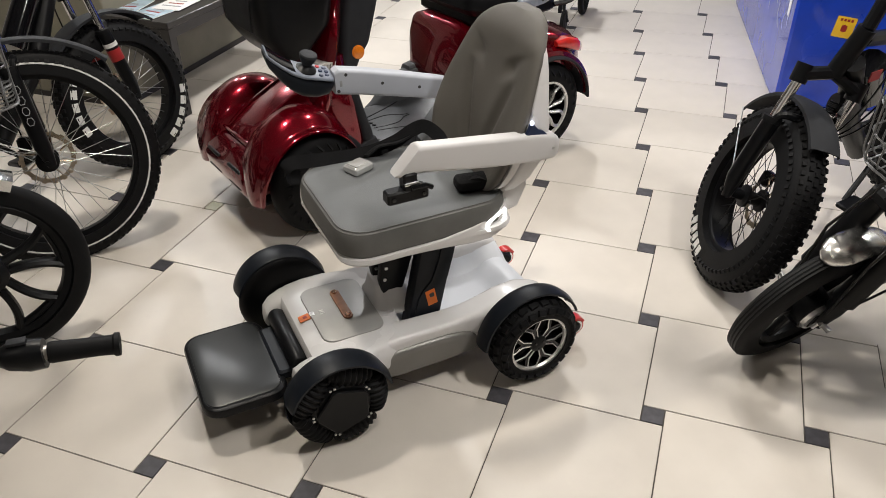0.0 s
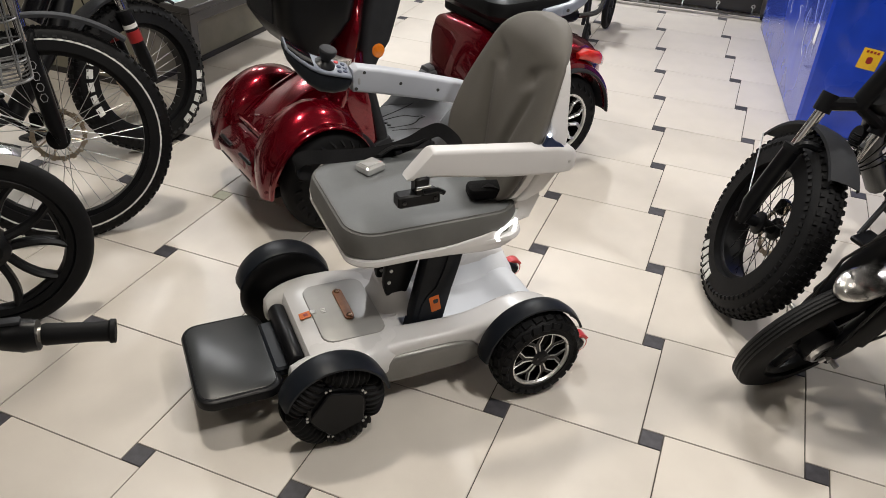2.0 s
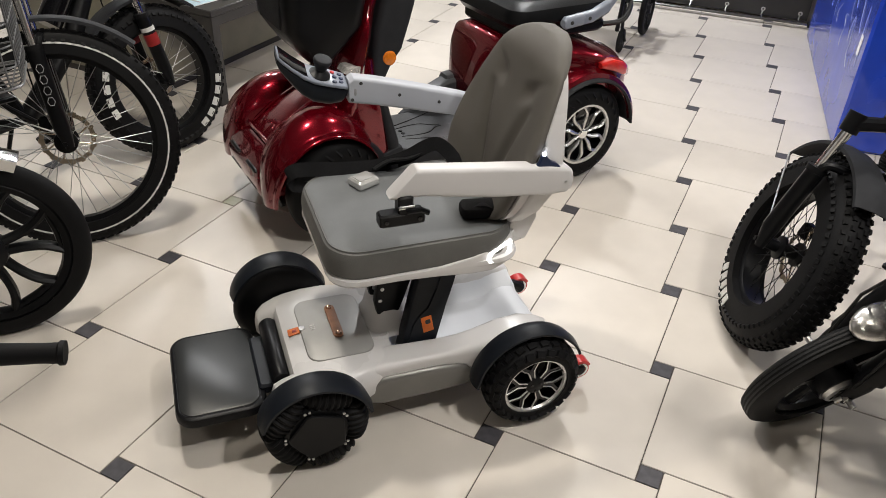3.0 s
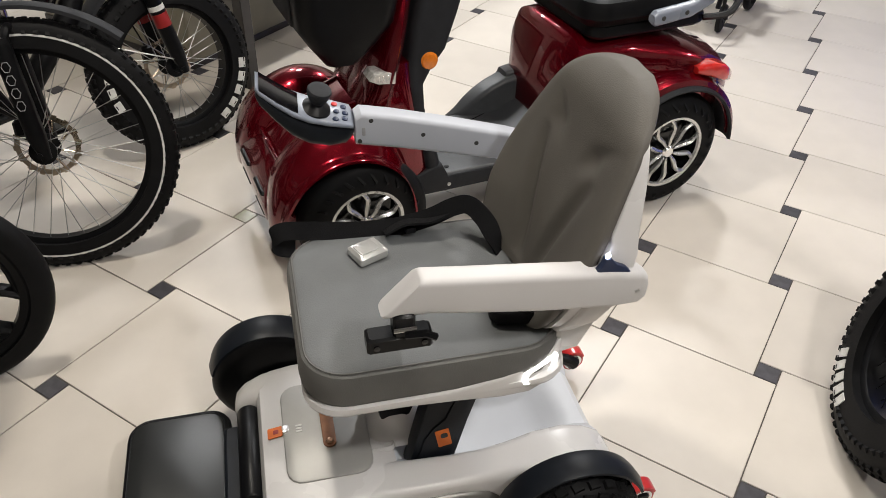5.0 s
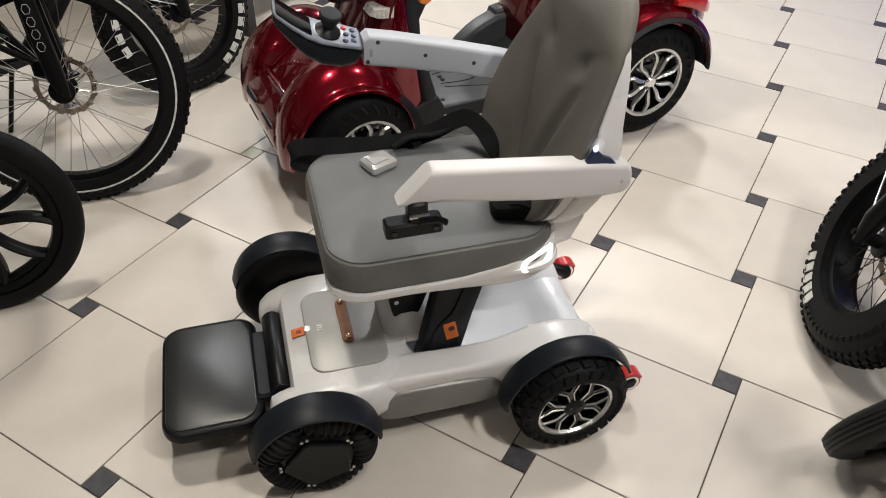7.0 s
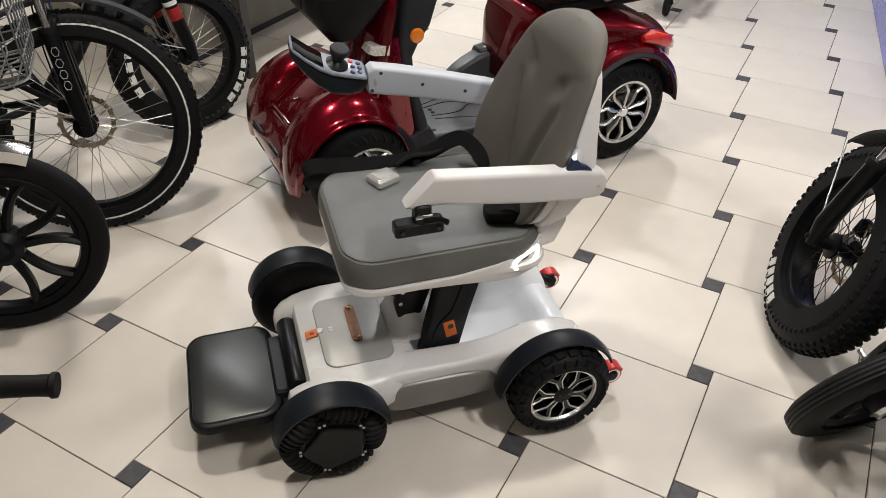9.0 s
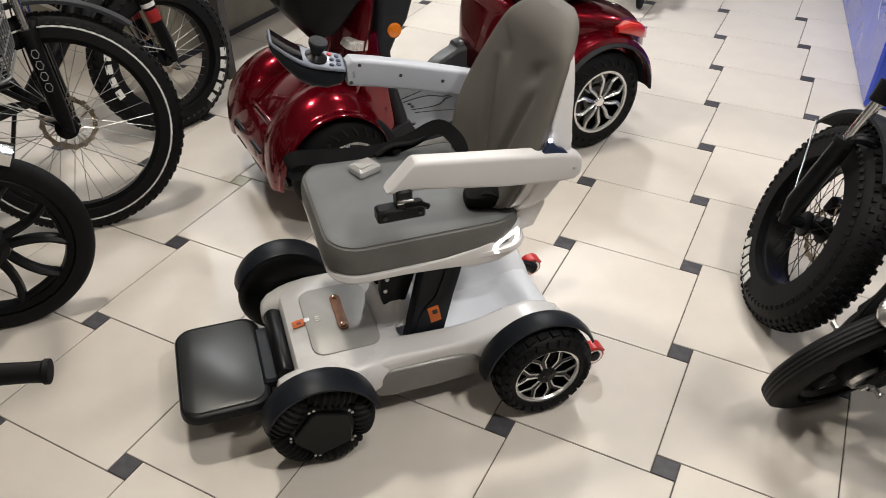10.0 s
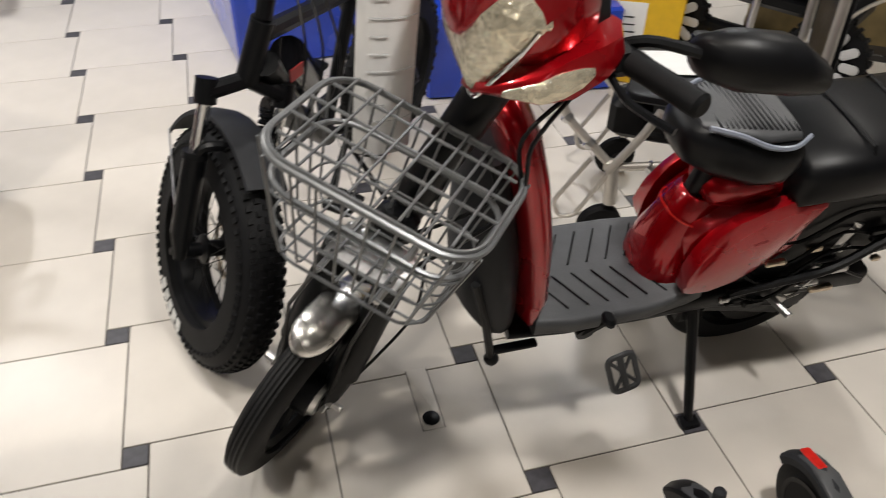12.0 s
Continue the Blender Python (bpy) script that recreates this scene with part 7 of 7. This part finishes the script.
# ---------------------------------------------------------------- wheelchairs behind
def folding_chair(label, m, mat):
    """A folding wheelchair's front: side frames, casters, cross tubes, footrests, seat."""
    w = thing("folding_wheelchair", label, "wheelchair", m, group="folding wheelchairs")
    for s in (1, -1):
        y = s * 0.22
        part("side_frame", G().tube(fillet([(0.30, y, 0.16), (0.22, y, 0.48), (-0.25, y, 0.48), (-0.28, y, 0.90), (-0.38, y, 0.93)], 0.06), 0.012, 10), mat, w)
        part("lower_tube", G().tube(fillet([(0.22, y, 0.30), (-0.20, y, 0.26), (-0.26, y, 0.48)], 0.05), 0.011, 10), mat, w)
        part("caster_fork", G().tube([(0.18, y, 0.28), (0.18, y, 0.15), (0.16, y + 0.022, 0.07)], 0.010, 8), BLACK, w)
        cw = part("caster", G().lathe([(0.0, -0.012), (0.05, -0.014), (0.066, -0.01), (0.07, 0), (0.066, 0.01), (0.05, 0.014), (0.0, 0.012)], 28), RUBBER, w, "black caster wheel", m=pose(0.16, y, 0.07))
        part("caster_hub", G().lathe([(0.0, -0.016), (0.03, -0.016), (0.034, 0.0), (0.03, 0.016), (0.0, 0.016)], 18), DARK_GREY, cw)
        rw = part("wheel", tyre(0.155, 0.018, 0.125), RUBBER, w, "black rear wheel", m=pose(-0.26, s * 0.26, 0.155))
        for i in range(6):
            part("spoke", G().box((0.07, 0, 0), (0.12, 0.012, 0.014), turn("Y", 60 * i), 0.003), DARK_GREY, rw)
        part("hub", G().lathe([(0.0, -0.022), (0.026, -0.022), (0.026, 0.022), (0.0, 0.022)], 18), DARK_GREY, rw)
        part("arm_pad", G().slab(0.26, 0.05, 0.66, 0.69, 0.02, 0.008), BLACK, w, m=pose(-0.08, y, 0))
        part("arm_post", G().tube([(0.02, y, 0.48), (0.02, y, 0.66)], 0.010, 8), mat, w)
    part("cross_tube", G().tube([(0.05, -0.22, 0.27), (0.05, 0.22, 0.47)], 0.011, 8), mat, w)
    part("cross_tube", G().tube([(0.03, 0.22, 0.27), (0.03, -0.22, 0.47)], 0.011, 8), mat, w)
    part("seat_sling", G().slab(0.40, 0.40, 0.475, 0.50, 0.04, 0.008), BLACK, w, m=pose(-0.03, 0, 0))
    part("back_sling", G().slab(0.38, 0.36, 0, 0.02, 0.04, 0.006), BLACK, w, m=pose(-0.27, 0, 0.72, 0, -84, 0))
    return w


# the aluminium frame stands half hidden behind the moped
alu = thing("folding_wheelchair", "champagne aluminium wheelchair frame with black seat, standing on tiles", "wheelchair", pose(1.27, 0.86, 0, 0, 0, -32), group="folding wheelchairs")
# x along the frame's front, y away behind it
for y in (0.0, 0.40):
    part("side_tube", G().tube(fillet([(-0.17, y, 0.47), (-0.145, y, 0.405), (0.0, y, 0.27), (0.19, y, 0.315)], 0.025), 0.0125, 10), ALU_PAINT, alu)
    part("brace", G().tube([(-0.01, y - 0.012, 0.26), (0.065, y - 0.012, 0.39), (0.10, y - 0.012, 0.47)], 0.012, 10), ALU_PAINT, alu)
    part("caster_post", G().tube([(0.0, y, 0.28), (0.01, y, 0.15)], 0.020, 12), ALU_PAINT, alu, "champagne aluminium caster post")
    part("caster_fork", G().tube([(0.01, y, 0.16), (0.0, y + 0.03, 0.11), (-0.01, y + 0.03, 0.06)], 0.013, 8), BLACK, alu)
    cast = part("caster", G().lathe([(0.0, -0.02), (0.035, -0.02), (0.06, -0.016), (0.068, -0.008), (0.068, 0.008), (0.06, 0.016), (0.035, 0.02), (0.0, 0.02)], 28), RUBBER, alu, "black caster wheel", m=pose(-0.01, y, 0.068, 0, 0, 25))
    part("caster_hub", G().lathe([(0.0, -0.024), (0.022, -0.024), (0.026, 0.0), (0.022, 0.024), (0.0, 0.024)], 18), DARK_GREY, cast)
    part("foot_tube", G().tube(fillet([(-0.01, y - 0.01, 0.25), (-0.085, y - 0.03, 0.10), (-0.13, y - 0.03, 0.09), (-0.15, y - 0.03, 0.14), (-0.06, y - 0.02, 0.30)], 0.03), 0.007, 8), ALU_PAINT, alu)
    part("rear_tube", G().tube(fillet([(0.19, y, 0.315), (0.42, y, 0.33), (0.45, y, 0.52), (0.44, y, 0.90)], 0.05), 0.0125, 10), ALU_PAINT, alu)
    rear_w = part("wheel", tyre(0.155, 0.018, 0.125), RUBBER, alu, "black rear wheel", m=pose(0.42, y + (0.05 if y else -0.05), 0.155))
    part("hub", G().lathe([(0.0, -0.022), (0.03, -0.022), (0.12, -0.006), (0.12, 0.006), (0.03, 0.022), (0.0, 0.022)], 22), DARK_GREY, rear_w)
    part("arm_pad", G().slab(0.26, 0.05, 0.66, 0.69, 0.02, 0.008), BLACK, alu, m=pose(0.26, y, 0))
    part("arm_post", G().tube([(0.30, y, 0.32), (0.30, y, 0.66)], 0.010, 8), ALU_PAINT, alu)
part("joint_block", G().box((0.0, 0.0, 0.275), (0.05, 0.03, 0.04), turn("Y", 0), 0.008), ALU_PAINT, alu)
for x, z in ((-0.145, 0.405), (-0.075, 0.335), (0.10, 0.292)):
    part("clip", G().tube([(x - 0.006, 0, z + 0.005), (x + 0.008, 0, z - 0.006)], 0.017, 10), STEEL, alu)
part("cross_bar", G().tube([(-0.165, 0, 0.43), (-0.165, 0.40, 0.43)], 0.011, 8), ALU_PAINT, alu)
part("battery_box", G().box((0.02, 0.16, 0.37), (0.12, 0.14, 0.12), None, 0.02), BLACK, alu, "black control box")
part("under_plate", G().box((0.18, 0.18, 0.335), (0.26, 0.20, 0.03), None, 0.008), BLACK, alu)
part("seat_sling", G().slab(0.44, 0.40, 0.475, 0.50, 0.04, 0.008), BLACK, alu, m=pose(0.22, 0.20, 0))
part("back_sling", G().slab(0.38, 0.36, 0, 0.02, 0.04, 0.006), BLACK, alu, m=pose(0.455, 0.20, 0.72, 0, 88, 0))
folding_chair("black folding wheelchair with small casters", pose(-1.11, 3.18, 0, 0, 0, -90), BLACK)
track = thing("stair_climber", "black stair-climbing chair with white-cut wheels", "wheelchair", pose(2.41, 1.43, 0, 0, 0, -56))
for wx in (0.0, -0.63):
    tw = part("wheel", G().lathe([(0.10, -0.03), (0.135, -0.03), (0.15, -0.02), (0.15, 0.02), (0.135, 0.03), (0.10, 0.03)], 40, closed=True), RUBBER, track, "black treaded wheel with white inserts", m=pose(wx, 0, 0.215))
    part("tread", tread(0.15, 0.03, 0.10, 22, (0.018, 0.05, 0.012), 1), RUBBER, tw)["kind"] = "stuff"
    part("disc", G().lathe([(0.0, -0.022), (0.102, -0.022), (0.102, 0.01), (0.0, 0.01)], 32), BLACK, tw)
    for i in range(11):
        part("white_insert", G().slab(0.07, 0.036, 0.0, 0.006, 0.017, 0.002), WHITE_SATIN, tw, "white rounded insert", m=turn("Y", 360 / 11 * i) @ pose(0.098, -0.031, 0, 90, 0, 0))
part("arm", G().tube([(-0.63, 0.0, 0.215), (0.0, 0.0, 0.215)], 0.03, 10), BLACK, track)
part("frame", G().box((-0.31, 0.14, 0.36), (0.74, 0.26, 0.07), e=0.02), BLACK, track)
part("seat", G().slab(0.45, 0.45, 0.42, 0.49, 0.05, 0.015), BLACK, track, m=pose(-0.2, 0.2, 0))
part("wheel", tyre(0.30, 0.014, 0.265), RUBBER, track, "thin black side wheel", m=pose(0.28, -0.1, 0.30, 0, 0, 12))
part("hand_ring", G().lathe([(0.255, -0.03), (0.265, -0.035), (0.265, -0.02)], 44, closed=True), ALU_PAINT, track, m=pose(0.28, -0.1, 0.30, 0, 0, 12))
solo("info_sheet", G().box((0, 0, 0), (0.24, 0.15, 0.0015)), PAPER, "white printed sheet lying on a black seat", "sheet", pose(1.47, 0.99, 0.506, 0, 0, -15))
gold = thing("display_board", "tall ochre printed board behind the chairs", "board", pose(2.95, 1.9, 0, 0, 0, -35))
part("panel", G().box((0, 0, 0.7), (0.9, 0.04, 1.4), e=0.004), WOOD, gold)
part("base", G().box((0, 0, 0.015), (0.9, 0.25, 0.03), e=0.004), TABLE, gold)

# ---------------------------------------------------------------- floor outlet
outlet = thing("floor_outlet", "small dark round cap set in a narrow floor strip", "outlet", pose(0.608, 0.40, 0.0, 0, 0, 0))
part("strip", G().slab(0.050, 0.19, -0.004, 0.0016, 0.001, 0.0004), TILE, outlet, "narrow beige floor strip")
part("cap", G().lathe([(0.0, 0.004), (0.016, 0.0035), (0.021, 0.001), (0.021, -0.001)], 22, turn("X", 90)), BLACK, outlet, "dark round cap", m=pose(0, -0.063, 0.0025))
for s in (1, -1):
    part("joint", G().box((s * 0.0265, 0, -0.0005), (0.0016, 0.19, 0.003)), GROUT, outlet)

# ---------------------------------------------------------------- the tiled floor
floor = solo("floor", G().box((-0.5, 0.15, -0.028), (9.4, 8.7, 0.05)), GROUT, "beige shop floor tiles with small slate inserts", "floor", kind="structure")
PALE = (-4, 2)
A_T, B_T, GAP = 0.400, 0.058, 0.0016


def tile_mesh(name, size, mat):
    h = size / 2 - GAP
    e = 0.0012
    return mesh_of(name, G().loft([rrect(2 * h, 2 * h, 0.0015, -0.006, 2), rrect(2 * h, 2 * h, 0.0015, -e, 2), rrect(2 * h - 2 * e, 2 * h - 2 * e, 0.0015, 0.0, 2)]), mat, 20)


BIG, SMALL = tile_mesh("tile", A_T, TILE), tile_mesh("tile_insert", B_T, INSERT)
SMALL_PALE = tile_mesh("tile_insert_pale", B_T, INSERT_PALE)
far_big, far_small = G(), G()
for i in range(-16, 18):
    for j in range(-14, 16):
        ox, oy = i * A_T - j * B_T, i * B_T + j * A_T
        if not (X0 - 0.45 < ox < X1 + 0.45 and Y0 - 0.45 < oy < Y1 + 0.45):
            continue
        near = -3.0 < ox < 1.9 and -0.95 < oy < 3.9
        # a large tile beside each insert
        cx, cy = ox - B_T / 2 + A_T / 2, oy + B_T / 2 + A_T / 2
        if near:
            part("tile", BIG, None, floor, m=shift(cx, cy, 0))
            part("tile_insert", SMALL_PALE if (i, j) == PALE else SMALL, None, floor, m=shift(ox, oy, 0))
        else:
            for grown, px, py, size in ((far_big, cx, cy, A_T), (far_small, ox, oy, B_T)):
                # cut to the room
                h = size / 2 - GAP
                xa, xb, ya, yb = max(px - h, X0), min(px + h, X1), max(py - h, Y0), min(py + h, Y1)
                if xb - xa > 0.002 and yb - ya > 0.002:
                    grown.box(((xa + xb) / 2, (ya + yb) / 2, -0.003), (xb - xa, yb - ya, 0.006))
part("outer_tiles", far_big, TILE, floor)["kind"] = "stuff"
part("outer_inserts", far_small, INSERT, floor)["kind"] = "stuff"
